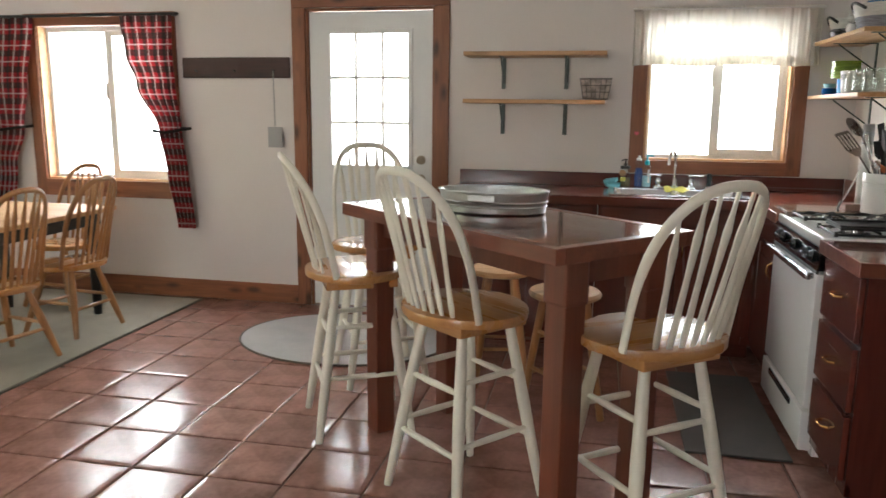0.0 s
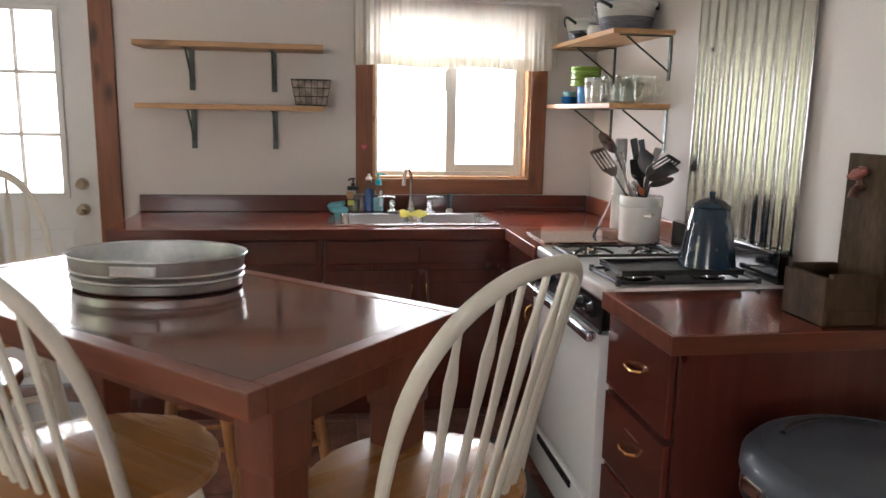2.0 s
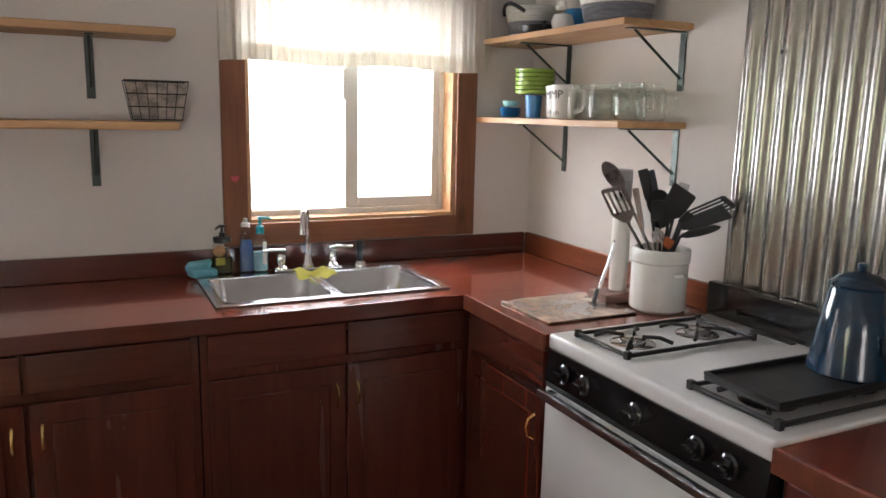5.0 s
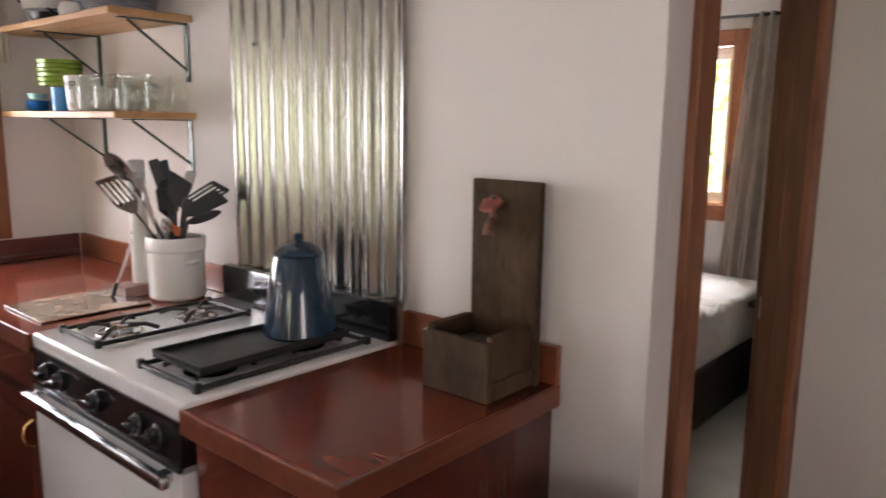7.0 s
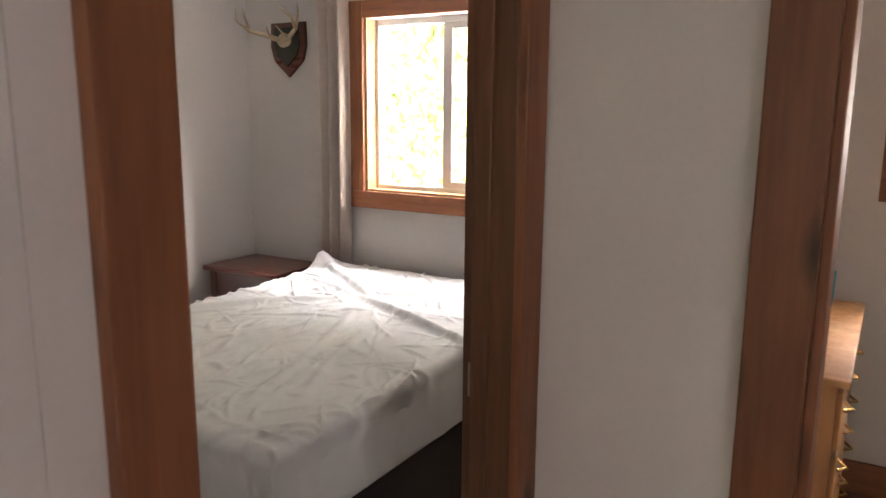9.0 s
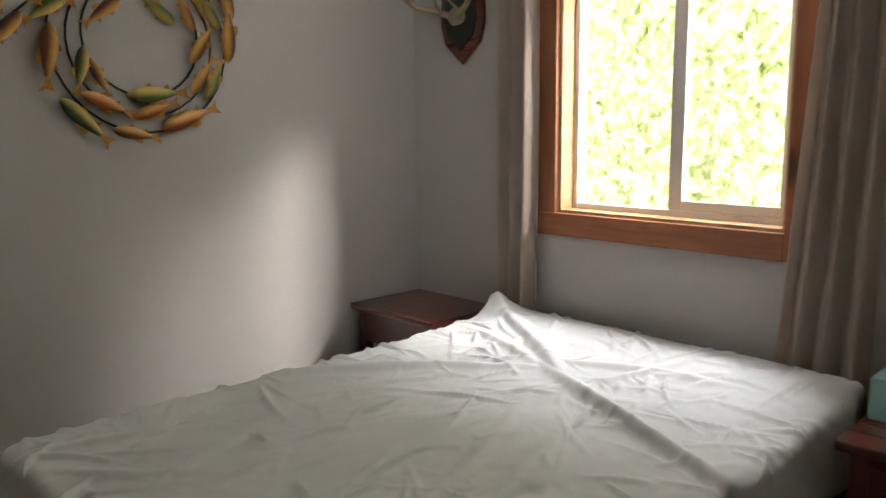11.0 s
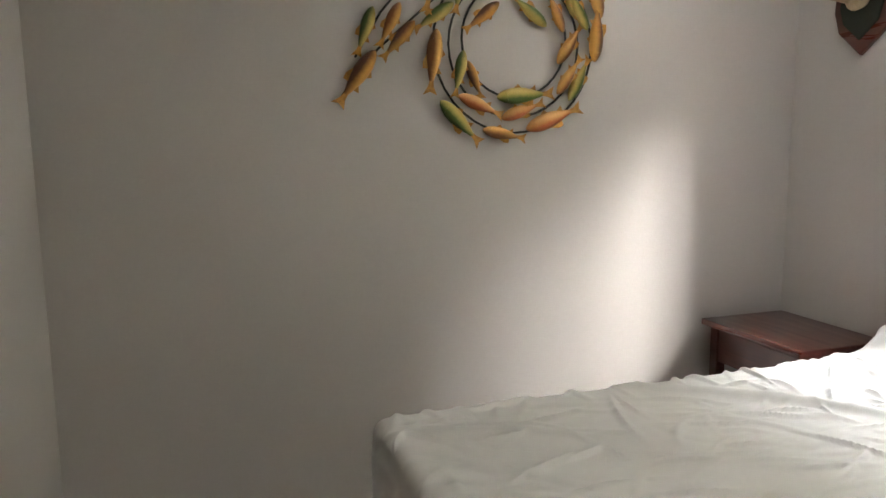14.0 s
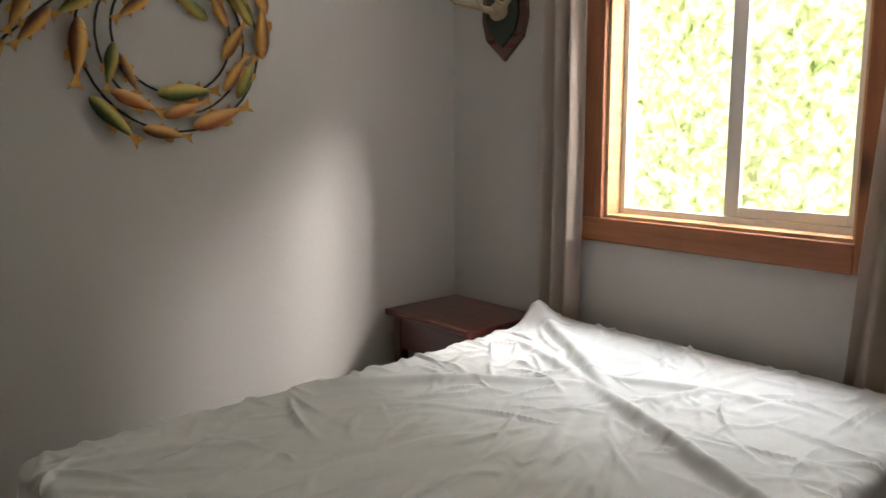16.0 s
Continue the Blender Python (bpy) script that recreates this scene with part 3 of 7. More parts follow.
def board_set(name, boards, label, category):
    """Trim: each board a piece of its own."""
    root = thing(name, label, category, kind="structure")
    for nm, b, m in boards:
        part(nm, cbox(*b, 0.004, 2), m, root)
    return root


# baseboards
board_set("baseboard_1", [("board", (X_W, -1.868, Y_N - 0.018, Y_N, 0, 0.14), M_TRIMX), ("board", (-0.735, -0.66, Y_N - 0.018, Y_N, 0, 0.14), M_TRIMX)], "reddish pine baseboard along the cream wall", "baseboard")
board_set("baseboard_2", [("board", (X_W, X_W + 0.018, Y_S, Y_N - 0.02, 0, 0.14), M_TRIMY)], "reddish pine baseboard along the end wall", "baseboard")
board_set("baseboard_3", [("board", (4.732, 4.75, 0.0, 2.42, 0, 0.13), M_TRIMY)], "dark pine baseboard of the back room", "baseboard")
board_set("baseboard_4", [("board", (X_HALL - 0.016, X_HALL, 2.105, Y_DOOR, 0, 0.13), M_TRIMY)], "pine baseboard in the hall", "baseboard")


def door_trim_x(name, hole, y, side, label, mat=M_TRIMV, cw=0.105, th=0.022):
    """Casing on the face y of a wall along x; side -1 faces -y."""
    a, b, _, d = hole
    y0, y1 = sorted((y, y + side * th))
    return board_set(name, [("casing_board", (a - cw, a, y0, y1, 0, d), mat), ("casing_board", (b, b + cw, y0, y1, 0, d), mat),
                            ("head_board", (a - cw, b + cw, y0, y1, d + 0.001, d + cw), M_TRIMX)], label, "door trim")


door_trim_x("trim_back_door", DD, Y_N, -1, "rough pine casing round the back door", cw=0.10)
door_trim_x("trim_bedroom_door", (D1[0] + 0.022, D1[1] - 0.018, 0, D1[3]), Y_DOOR, -1, "knotty pine casing round the bedroom doorway", cw=0.088)
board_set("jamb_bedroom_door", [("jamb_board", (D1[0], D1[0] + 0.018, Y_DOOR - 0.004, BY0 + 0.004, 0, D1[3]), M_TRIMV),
                                ("jamb_board", (D1[1] - 0.018, D1[1], Y_DOOR - 0.004, BY0 + 0.004, 0, D1[3]), M_JAMB_SHADED),
                                ("jamb_board", (D1[0], D1[1], Y_DOOR - 0.003, BY0 + 0.003, D1[3], D1[3] + 0.018), M_JAMB_SHADED),
                                ("stop_board", (D1[1] - 0.026, D1[1] - 0.018, Y_DOOR + 0.045, Y_DOOR + 0.085, 0, D1[3]), M_JAMB_SHADED),
                                ("stop_board", (D1[0] + 0.018, D1[0] + 0.030, Y_DOOR + 0.045, Y_DOOR + 0.085, 0, D1[3]), M_JAMB_SHADED),
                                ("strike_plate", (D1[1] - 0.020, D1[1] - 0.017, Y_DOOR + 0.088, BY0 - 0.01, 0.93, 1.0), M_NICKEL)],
          "pine jamb of the bedroom doorway, shade put into its darker boards", "door jamb")
board_set("trim_back_room_door", [("casing_board", (X_HALL - 0.022, X_HALL, D2[1], D2[1] + 0.104, 0, D2[3]), M_TRIMV),
                                  ("casing_board", (X_HALL - 0.022, X_HALL, D2[0] - 0.112, D2[0], 0, D2[3]), M_TRIMV),
                                  ("head_board", (X_HALL - 0.022, X_HALL, D2[0] - 0.112, D2[1] + 0.104, D2[3] + 0.001, D2[3] + 0.112), M_TRIMY),
                                  ("jamb_board", (X_HALL - 0.004, X_HALL + 0.124, D2[1] - 0.018, D2[1], 0, D2[3]), M_TRIMV),
                                  ("jamb_board", (X_HALL - 0.004, X_HALL + 0.124, D2[0], D2[0] + 0.018, 0, D2[3]), M_TRIMV)],
          "knotty orange pine casing of the back room doorway", "door trim")


def pane(name, b, parent):
    ob = part(name, cbox(*b), M_GLASS, parent)
    ob.visible_shadow = False
    return ob


def window_x(name, hole, label, split, casing=0.09, casing_top=0.09, sill=0.085):
    """A sliding window in the sink wall: pine casing and reveal, vinyl frame, two panes."""
    a, b, c, d = hole
    root = thing(name, label, "window", kind="structure")
    y0 = Y_N - 0.022
    part("casing_board", cbox(a - casing, a, y0, Y_N, c - sill, d + casing_top, 0.003), M_TRIMV, root)
    part("casing_board", cbox(b, b + casing, y0, Y_N, c - sill, d + casing_top, 0.003), M_TRIMV, root)
    part("sill_board", cbox(a, b, y0 - 0.004, Y_N + 0.001, c - sill, c, 0.003), M_TRIMX, root)
    part("head_board", cbox(a, b, y0, Y_N, d, d + casing_top, 0.003), M_TRIMX, root)
    part("reveal", cbox(a, a + 0.014, Y_N, Y_N + 0.085, c, d), M_PINE, root)
    part("reveal", cbox(b - 0.014, b, Y_N, Y_N + 0.085, c, d), M_PINE, root)
    part("reveal", cbox(a, b, Y_N + 0.001, Y_N + 0.085, c, c + 0.012), M_PINE, root)
    f = 0.035
    ya, yb = Y_N + 0.085, Y_N + 0.145
    for q in ((a, a + f, c, d), (b - f, b, c, d), (a + f, b - f, c, c + f), (a + f, b - f, d - f, d)):
        part("vinyl_frame", cbox(q[0], q[1], ya, yb, q[2], q[3], 0.004), M_VINYL, root)
    s = 0.028
    for q in ((split - s, split + s, c + f, d - f), (b - f - s, b - f, c + f, d - f), (split + s, b - f - s, c + f, c + f + 0.04), (split + s, b - f - s, d - f - 0.03, d - f)):
        part("sash", cbox(q[0], q[1], ya + 0.005, ya + 0.03, q[2], q[3], 0.004), M_VINYL, root)
    part("latch", cbox(split - s - 0.012, split - s + 0.006, ya - 0.008, ya + 0.006, (c + d) / 2 + 0.04, (c + d) / 2 + 0.16, 0.004), M_VINYL, root)
    pane("pane", (a + f, split, yb - 0.02, yb - 0.016, c + f, d - f), root)
    pane("pane", (split, b - f, ya + 0.016, ya + 0.02, c + f, d - f), root)
    return root


window_x("window_1", KW, "sliding sink window with white vinyl sashes in a pine casing", 1.0)
window_x("window_2", DW, "sliding dining window with white vinyl sashes in a pine casing", -3.39, sill=0.125)


def window_y(name, x, hole, label, split, out=0.16):
    """A sliding window in a wall along y whose room lies on the -x side."""
    a, b, c, d = hole
    root = thing(name, label, "window", kind="structure")
    cw, x0 = 0.09, x - 0.022
    part("casing_board", cbox(x0, x, a - cw, a, c - cw, d + cw, 0.003), M_TRIMV, root)
    part("casing_board", cbox(x0, x, b, b + cw, c, d + cw, 0.003), M_TRIMV, root)
    part("sill_board", cbox(x0 - 0.003, x, a, b + cw, c - cw, c, 0.003), M_TRIMY, root)
    part("head_board", cbox(x0, x, a, b, d, d + cw, 0.003), M_TRIMY, root)
    part("reveal", cbox(x, x + 0.08, b - 0.014, b, c, d), M_PINE, root)
    part("reveal", cbox(x, x + 0.08, a, a + 0.014, c, d), M_PINE, root)
    part("reveal", cbox(x + 0.001, x + 0.08, a, b, c, c + 0.012), M_PINEY, root)
    f, s = 0.035, 0.027
    xa, xb = x + 0.08, x + 0.14
    for q in ((a, a + f, c, d), (b - f, b, c, d), (a + f, b - f, c, c + f), (a + f, b - f, d - f, d)):
        part("vinyl_frame", cbox(xa, xb, q[0], q[1], q[2], q[3], 0.004), M_VINYL, root)
    for q in ((split - s, split + s, c + f, d - f), (a + f, a + f + s, c + f, d - f), (a + f + s, split - s, c + f, c + f + 0.035), (a + f + s, split - s, d - f - 0.03, d - f)):
        part("sash", cbox(xa + 0.005, xa + 0.03, q[0], q[1], q[2], q[3], 0.004), M_VINYL, root)
    pane("pane", (xb - 0.02, xb - 0.016, split, b - f, c + f, d - f), root)
    pane("pane", (xa + 0.016, xa + 0.02, a + f, split, c + f, d - f), root)
    return root


window_y("window_3", BX1, BW, "sliding bedroom window with white vinyl sashes in a pine casing", 3.90)
window_y("window_4", 4.75, W2, "small back room window in a dark pine casing", 1.40)
win5 = thing("window_5", "wide dining end window with white frame", "window", kind="structure")
for q in ((0.9, 0.95, 0.58, 2.10), (2.25, 2.3, 0.58, 2.10), (0.95, 2.25, 0.58, 0.63), (0.95, 2.25, 2.05, 2.10), (1.58, 1.62, 0.63, 2.05)):
    part("vinyl_frame", cbox(X_W - 0.12, X_W - 0.04, *q, 0.004), M_VINYL, win5)
pane("pane", (X_W - 0.085, X_W - 0.08, 0.95, 2.25, 0.63, 2.05), win5)
# unseen window, added only as an opening for the south fill lamp
win_added = thing("window_6", "added unseen window with white frame for the south fill light", "window", kind="structure")
for x0, x1, z0, z1 in ((-2.35, -2.30, 0.58, 2.10), (-0.90, -0.85, 0.58, 2.10), (-2.30, -0.90, 0.58, 0.63), (-2.30, -0.90, 2.05, 2.10), (-1.62, -1.58, 0.63, 2.05)):
    part("vinyl_frame", cbox(x0, x1, Y_S - 0.12, Y_S - 0.04, z0, z1, 0.004), M_VINYL, win_added)
pane("pane", (-2.30, -0.90, Y_S - 0.085, Y_S - 0.08, 0.63, 2.05), win_added)

heart = [(0.0115 * 16 * math.sin(a) ** 3 / 12, 0.0115 * (13 * math.cos(a) - 5 * math.cos(2 * a) - 2 * math.cos(3 * a) - math.cos(4 * a)) / 12) for a in (2 * math.pi * k / 28 for k in range(28))]
tagged(part("paper_heart", turned(prism(heart[::-1], 0, 0.0015), pose(0.508, Y_N - 0.0225, 1.296, 90, 0, 0)), surface("pink_paper", (0.62, 0.10, 0.14), 0.8, var=0.1, scale=30, fine=200, bump=0.1)), "small pink paper heart stuck to the pine window casing", "sticker")

# back door
door = thing("door_1", "white painted back door with a nine-pane window", "door", kind="structure")
dx0, dx1, dz1, dy0, dy1 = DD[0] + 0.02, DD[1] - 0.02, 2.09, Y_N + 0.012, Y_N + 0.056
LX0, LX1, LZ0, LZ1 = -1.60, -1.020, 1.03, 1.955
for b in ((dx0, LX0, dy0, dy1, 0.01, dz1), (LX1, dx1, dy0, dy1, 0.01, dz1), (LX0, LX1, dy0, dy1, 0.01, LZ0), (LX0, LX1, dy0, dy1, LZ1, dz1)):
    part("slab", cbox(*b), M_DOORPAINT, door)
fr = B()
for b in ((LX0 - 0.02, LX0 + 0.012, LZ0 - 0.02, LZ1 + 0.02), (LX1 - 0.012, LX1 + 0.02, LZ0 - 0.02, LZ1 + 0.02), (LX0, LX1, LZ0 - 0.02, LZ0 + 0.012), (LX0, LX1, LZ1 - 0.012, LZ1 + 0.02)):
    box(fr, b[0], b[1], dy0 - 0.012, dy0 + 0.004, b[2], b[3], 0.004)
part("window_frame", fr, M_DOORPAINT, door)
for k in (1, 2):
    x = LX0 + (LX1 - LX0) * k / 3
    part("muntin", cbox(x - 0.010, x + 0.010, dy0 - 0.006, dy0 + 0.01, LZ0, LZ1, 0.002), M_MUNTIN, door)
    z = LZ0 + (LZ1 - LZ0) * k / 3
    part("muntin", cbox(LX0, LX1, dy0 - 0.005, dy0 + 0.011, z - 0.010, z + 0.010, 0.002), M_MUNTIN, door)
pane("pane", (LX0, LX1, dy0 + 0.016, dy0 + 0.02, LZ0, LZ1), door)
for x0, x1 in ((-1.62, -1.34), (-1.28, -1.0)):
    pn = B()
    box(pn, x0, x1, dy0 - 0.006, dy0 + 0.004, 0.25, 0.85, 0.006)
    box(pn, x0 + 0.05, x1 - 0.05, dy0 - 0.010, dy0 + 0.002, 0.30, 0.80, 0.006)
    part("raised_panel", pn, M_DOORPAINT, door)
for z, r in ((0.955, 0.027), (1.087, 0.024)):
    kn = lathe([(0, 0), (0.030, 0), (0.032, 0.006), (0.012, 0.010), (0.011, 0.028), (r, 0.036), (r, 0.05), (0, 0.058)], 20)
    part("knob", turned(kn, pose(-0.937, dy0, z, 90, 0, 0)), M_NICKEL, door, smooth=True)
board_set("jamb_back_door", [("jamb_board", (DD[0], DD[0] + 0.018, Y_N - 0.004, Y_N + 0.16, 0, DD[3]), M_TRIMV),
                             ("jamb_board", (DD[1] - 0.018, DD[1], Y_N - 0.004, Y_N + 0.16, 0, DD[3]), M_TRIMV),
                             ("jamb_board", (DD[0] + 0.018, DD[1] - 0.018, Y_N - 0.003, Y_N + 0.16, DD[3] - 0.018, DD[3] - 0.001), M_TRIMX)],
          "pine jamb of the back door", "door jamb")

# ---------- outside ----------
woods_e = structure("backdrop_1", cbox(11.5, 11.6, -8, 20, -0.9, 9), backdrop_glow("woods_glow_east", 5.0, ((0.13, 0.16, 0.04), (0.66, 0.72, 0.34), (1.0, 1.0, 0.88)), 6.5), "glowing card painted as sunlit green woods beyond the bedroom window", "backdrop")
woods_w = structure("backdrop_2", cbox(-15.1, -15, -14, 14, -0.9, 9), backdrop_glow("woods_glow_west", 2.2, ((0.10, 0.15, 0.04), (0.55, 0.75, 0.25), (0.95, 1.0, 0.8)), 0.5), "glowing card painted as sunlit green woods beyond the dining end", "backdrop")


# ---------- kitchen cabinets ----------
CZ, CT = 0.945, 0.038        # counter top height, thickness
FY, FX = 4.485, 1.185        # cabinet fronts on the sink wall and the stove wall


def pull(m, parent, length=0.075, mat=None):
    bm = tube([(0, 0, -length / 2), (0, -0.022, -length / 2 + 0.012), (0, -0.028, 0), (0, -0.022, length / 2 - 0.012), (0, 0, length / 2)], [0.006, 0.004, 0.005, 0.004, 0.006], 8)
    return part("handle", turned(bm, m), mat or M_BRASS, parent, "curved brass handle", smooth=True)


def front(name, w, h, m, parent, mat, raised=True):
    """A drawer or door front in its own plane: x across, z up, facing -y."""
    bm = cbox(-w / 2, w / 2, -0.019, 0, 0, h, 0.005)
    if raised:
        box(bm, -w / 2 + 0.055, w / 2 - 0.055, -0.024, -0.018, 0.06, h - 0.06, 0.005)
    return part(name, turned(bm, m), mat, parent)


def base_cabinet(label, m, w, d, fronts, open_top=False):
    """Carcass with its front at y=0 facing -y, x from 0 to w. fronts: (kind, x0, x1, z0, z1, handle)."""
    root = thing("base_cabinet", label, "cabinet", m, group="kitchen cabinets")
    z1 = CZ - CT
    for b in ((0, 0.018, 0.002, d, 0.10, z1), (w - 0.018, w, 0.002, d, 0.10, z1), (0.018, w - 0.018, 0.002, d, 0.10, 0.118), (0.018, w - 0.018, d - 0.012, d, 0.118, z1)):
        part("panel", cbox(*b), M_MAHV, root)
    ff = B()
    for z0, zz in sorted({(f[3], f[4]) for f in fronts}):
        if zz < z1 - 0.05:
            box(ff, 0, w, -0.0008, 0.017, zz - 0.01, zz + 0.045)
    xs = sorted({f[1] for f in fronts} | {f[2] for f in fronts})
    box(ff, 0, w, -0.001, 0.018, 0.10, 0.145)
    box(ff, 0, w, -0.001, 0.018, z1 - 0.035, z1)
    for a, b in zip([0] + xs[1::2], xs[0::2] + [w]):
        box(ff, a, b + 0.001, -0.0005, 0.0175, 0.145, z1 - 0.035)
    part("face_frame", ff, M_MAHV, root)
    part("toe_kick", cbox(0.002, w - 0.002, 0.07, 0.085, 0, 0.10), M_MAHX, root)
    for kind, x0, x1, z0, zz, hd in fronts:
        f = front(kind, x1 - x0 + 0.02, zz - z0, pose((x0 + x1) / 2, -0.001, z0), root, M_MAHV if kind == "door" else M_MAHX, kind == "door")
        if hd == "l":
            pull(pose(x0 + 0.022, -0.02, zz - 0.10), f)
        if hd == "r":
            pull(pose(x1 - 0.022, -0.02, zz - 0.10), f)
        if hd == "c":
            pull(pose((x0 + x1) / 2, -0.02, (z0 + zz) / 2 + 0.01, 0, 90, 0), f, 0.085)
    return root


base_cabinet("dark mahogany base cabinet with two drawers over two doors", pose(-0.635, FY, 0), 0.915, Y_N - FY - 0.005,
             [("drawer", 0.04, 0.445, 0.775, 0.885, ""), ("drawer", 0.475, 0.885, 0.775, 0.885, ""), ("door", 0.04, 0.445, 0.15, 0.745, "r"), ("door", 0.475, 0.885, 0.15, 0.745, "l")])
base_cabinet("dark mahogany sink cabinet with two panelled doors", pose(0.285, FY, 0), 0.905, Y_N - FY - 0.005,
             [("drawer", 0.03, 0.44, 0.775, 0.885, ""), ("drawer", 0.465, 0.865, 0.775, 0.885, ""), ("door", 0.03, 0.44, 0.15, 0.745, "r"), ("door", 0.465, 0.865, 0.15, 0.745, "l")])
base_cabinet("narrow mahogany cabinet with one drawer and one door by the stove", pose(FX, 4.475, 0, 0, 0, -90), 0.52, X_E - FX - 0.005,
             [("drawer", 0.05, 0.49, 0.775, 0.885, ""), ("door", 0.05, 0.49, 0.15, 0.745, "r")])
base_cabinet("mahogany drawer cabinet with three brass-handled drawers", pose(FX, 3.165, 0, 0, 0, -90), 0.455, X_E - FX - 0.005,
             [("drawer", 0.03, 0.425, 0.655, 0.885, "c"), ("drawer", 0.03, 0.425, 0.405, 0.635, "c"), ("drawer", 0.03, 0.425, 0.15, 0.385, "c")])

SX0, SX1, SY0, SY1 = 0.345, 1.145, 4.545, 5.03      # sink rim
top = thing("countertop_sink_run", "glossy reddish-brown wooden countertop with backsplash", "countertop")
c0, c1 = CZ - CT, CZ
for b in ((-0.655, SX0 + 0.02, 4.455, Y_N - 0.003), (SX0 + 0.02, SX1 - 0.02, 4.455, SY0 + 0.02), (SX0 + 0.02, SX1 - 0.02, SY1 - 0.02, Y_N - 0.003), (SX1 - 0.02, X_E - 0.003, 4.455, Y_N - 0.003)):
    part("slab", cbox(b[0], b[1], b[2], b[3], c0, c1), M_TOPX, top)
part("front_edge", cbox(-0.657, 1.16, 4.447, 4.4545, c0 - 0.012, c1 + 0.001, 0.003), M_MAHX, top)
part("backsplash", cbox(-0.655, X_E - 0.024, Y_N - 0.022, Y_N - 0.002, CZ + 0.001, 1.035, 0.003), M_MAHX, top)
part("slab", cbox(1.155, X_E - 0.003, 3.950, 4.4535, c0, c1), M_TOPY, top)
part("front_edge", cbox(1.147, 1.1545, 3.950, 4.447, c0 - 0.012, c1 + 0.001, 0.003), M_BAREDGE, top)
part("backsplash", cbox(X_E - 0.022, X_E - 0.002, 3.955, Y_N - 0.0225, CZ + 0.001, 1.035, 0.003), M_SPLASH, top)
top2 = thing("countertop_end", "glossy reddish-brown wooden countertop end beside the stove", "countertop")
part("slab", cbox(1.155, X_E - 0.003, 2.70, 3.170, c0, c1, 0.004), M_TOPY, top2)
part("front_edge", cbox(1.146, 1.1545, 2.70, 3.170, c0 - 0.012, c1 + 0.001, 0.003), M_BAREDGE, top2)
part("end_edge", cbox(1.146, X_E - 0.003, 2.690, 2.6995, c0 - 0.012, c1 + 0.001, 0.003), M_BAREDGE, top2)
part("backsplash", cbox(X_E - 0.022, X_E - 0.002, 2.692, 3.165, CZ + 0.001, 1.035, 0.003), M_SPLASH, top2)

# sink
sink = thing("double_sink", "stainless steel double bowl drop-in sink", "sink")


def basin(x0, x1, y0, y1, depth, z):
    bm = B()
    rings = []
    for inset, dz, r in ((0, 0, 0.06), (0.006, -0.012, 0.06), (0.018, -depth + 0.03, 0.06), (0.045, -depth, 0.05), (0.15, -depth - 0.006, 0.02)):
        ring = []
        for cx, cy, a0 in ((x1 - inset - r, y1 - inset - r, 0), (x0 + inset + r, y1 - inset - r, 90), (x0 + inset + r, y0 + inset + r, 180), (x1 - inset - r, y0 + inset + r, 270)):
            for k in range(6):
                a = radians(a0 + 18 * k)
                ring.append(bm.verts.new((cx + r * math.cos(a), cy + r * math.sin(a), z + dz)))
        rings.append(ring)
    n = len(rings[0])
    for a, b in zip(rings, rings[1:]):
        for k in range(n):
            bm.faces.new((a[k], b[k], b[(k + 1) % n], a[(k + 1) % n]))
    bm.faces.new(rings[-1][::-1])
    return bm


xm = (SX0 + SX1) / 2
rim = B()
RZ = CZ + 0.008
for b in ((SX0, SX1, SY0, SY0 + 0.032), (SX0, SX1, SY1 - 0.085, SY1), (SX0, SX0 + 0.032, SY0 + 0.03, SY1 - 0.08), (SX1 - 0.032, SX1, SY0 + 0.03, SY1 - 0.08), (xm - 0.016, xm + 0.016, SY0 + 0.03, SY1 - 0.08)):
    box(rim, b[0], b[1], b[2], b[3], CZ + 0.001, RZ, 0.002)
part("rim", rim, M_STEEL, sink)
for a, b in ((SX0 + 0.028, xm - 0.012), (xm + 0.012, SX1 - 0.028)):
    bw = part("bowl", basin(a, b, SY0 + 0.028, SY1 - 0.08, 0.17, RZ - 0.001), M_STEEL, sink, smooth=True)
    part("drain", lathe([(0.042, 0), (0.04, 0.003), (0.02, 0.001), (0, 0.001)], 20, at=((a + b) / 2, (SY0 + SY1) / 2 - 0.03, RZ - 0.178)), M_CHROME, bw)
part("plate_edge", lathe([(0.10, -0.06), (0.105, -0.055), (0.06, -0.075), (0, -0.078)], 28, at=(SX0 + 0.22, SY0 + 0.16, RZ)), M_CROCK, sink, "white plate standing in the bowl", smooth=True)
fau = thing("faucet", "chrome kitchen faucet with two handles and a sprayer", "faucet", pose(xm + 0.010, SY1 - 0.04, RZ))
part("deck_plate", cbox(-0.13, 0.13, -0.028, 0.028, 0, 0.012, 0.005), M_CHROME, fau)
swing = Vector((-0.40, -0.92, 0))       # the spout is turned towards the left bowl
arc = [Vector((0, 0, 0.01)), Vector((0, 0, 0.15))] + [swing * 0.062 * (1 - math.cos(radians(k))) + Vector((0, 0, 0.185 + 0.055 * math.sin(radians(k)))) for k in range(0, 181, 18)] + [swing * 0.126 + Vector((0, 0, 0.155))]
part("spout", tube(arc, [0.013] + [0.0095] * (len(arc) - 2) + [0.012], 12), M_CHROME, fau, smooth=True)
part("spout_base", lathe([(0.026, 0.008), (0.026, 0.02), (0.018, 0.03), (0.015, 0.055), (0.010, 0.065)], 18), M_CHROME, fau, smooth=True)
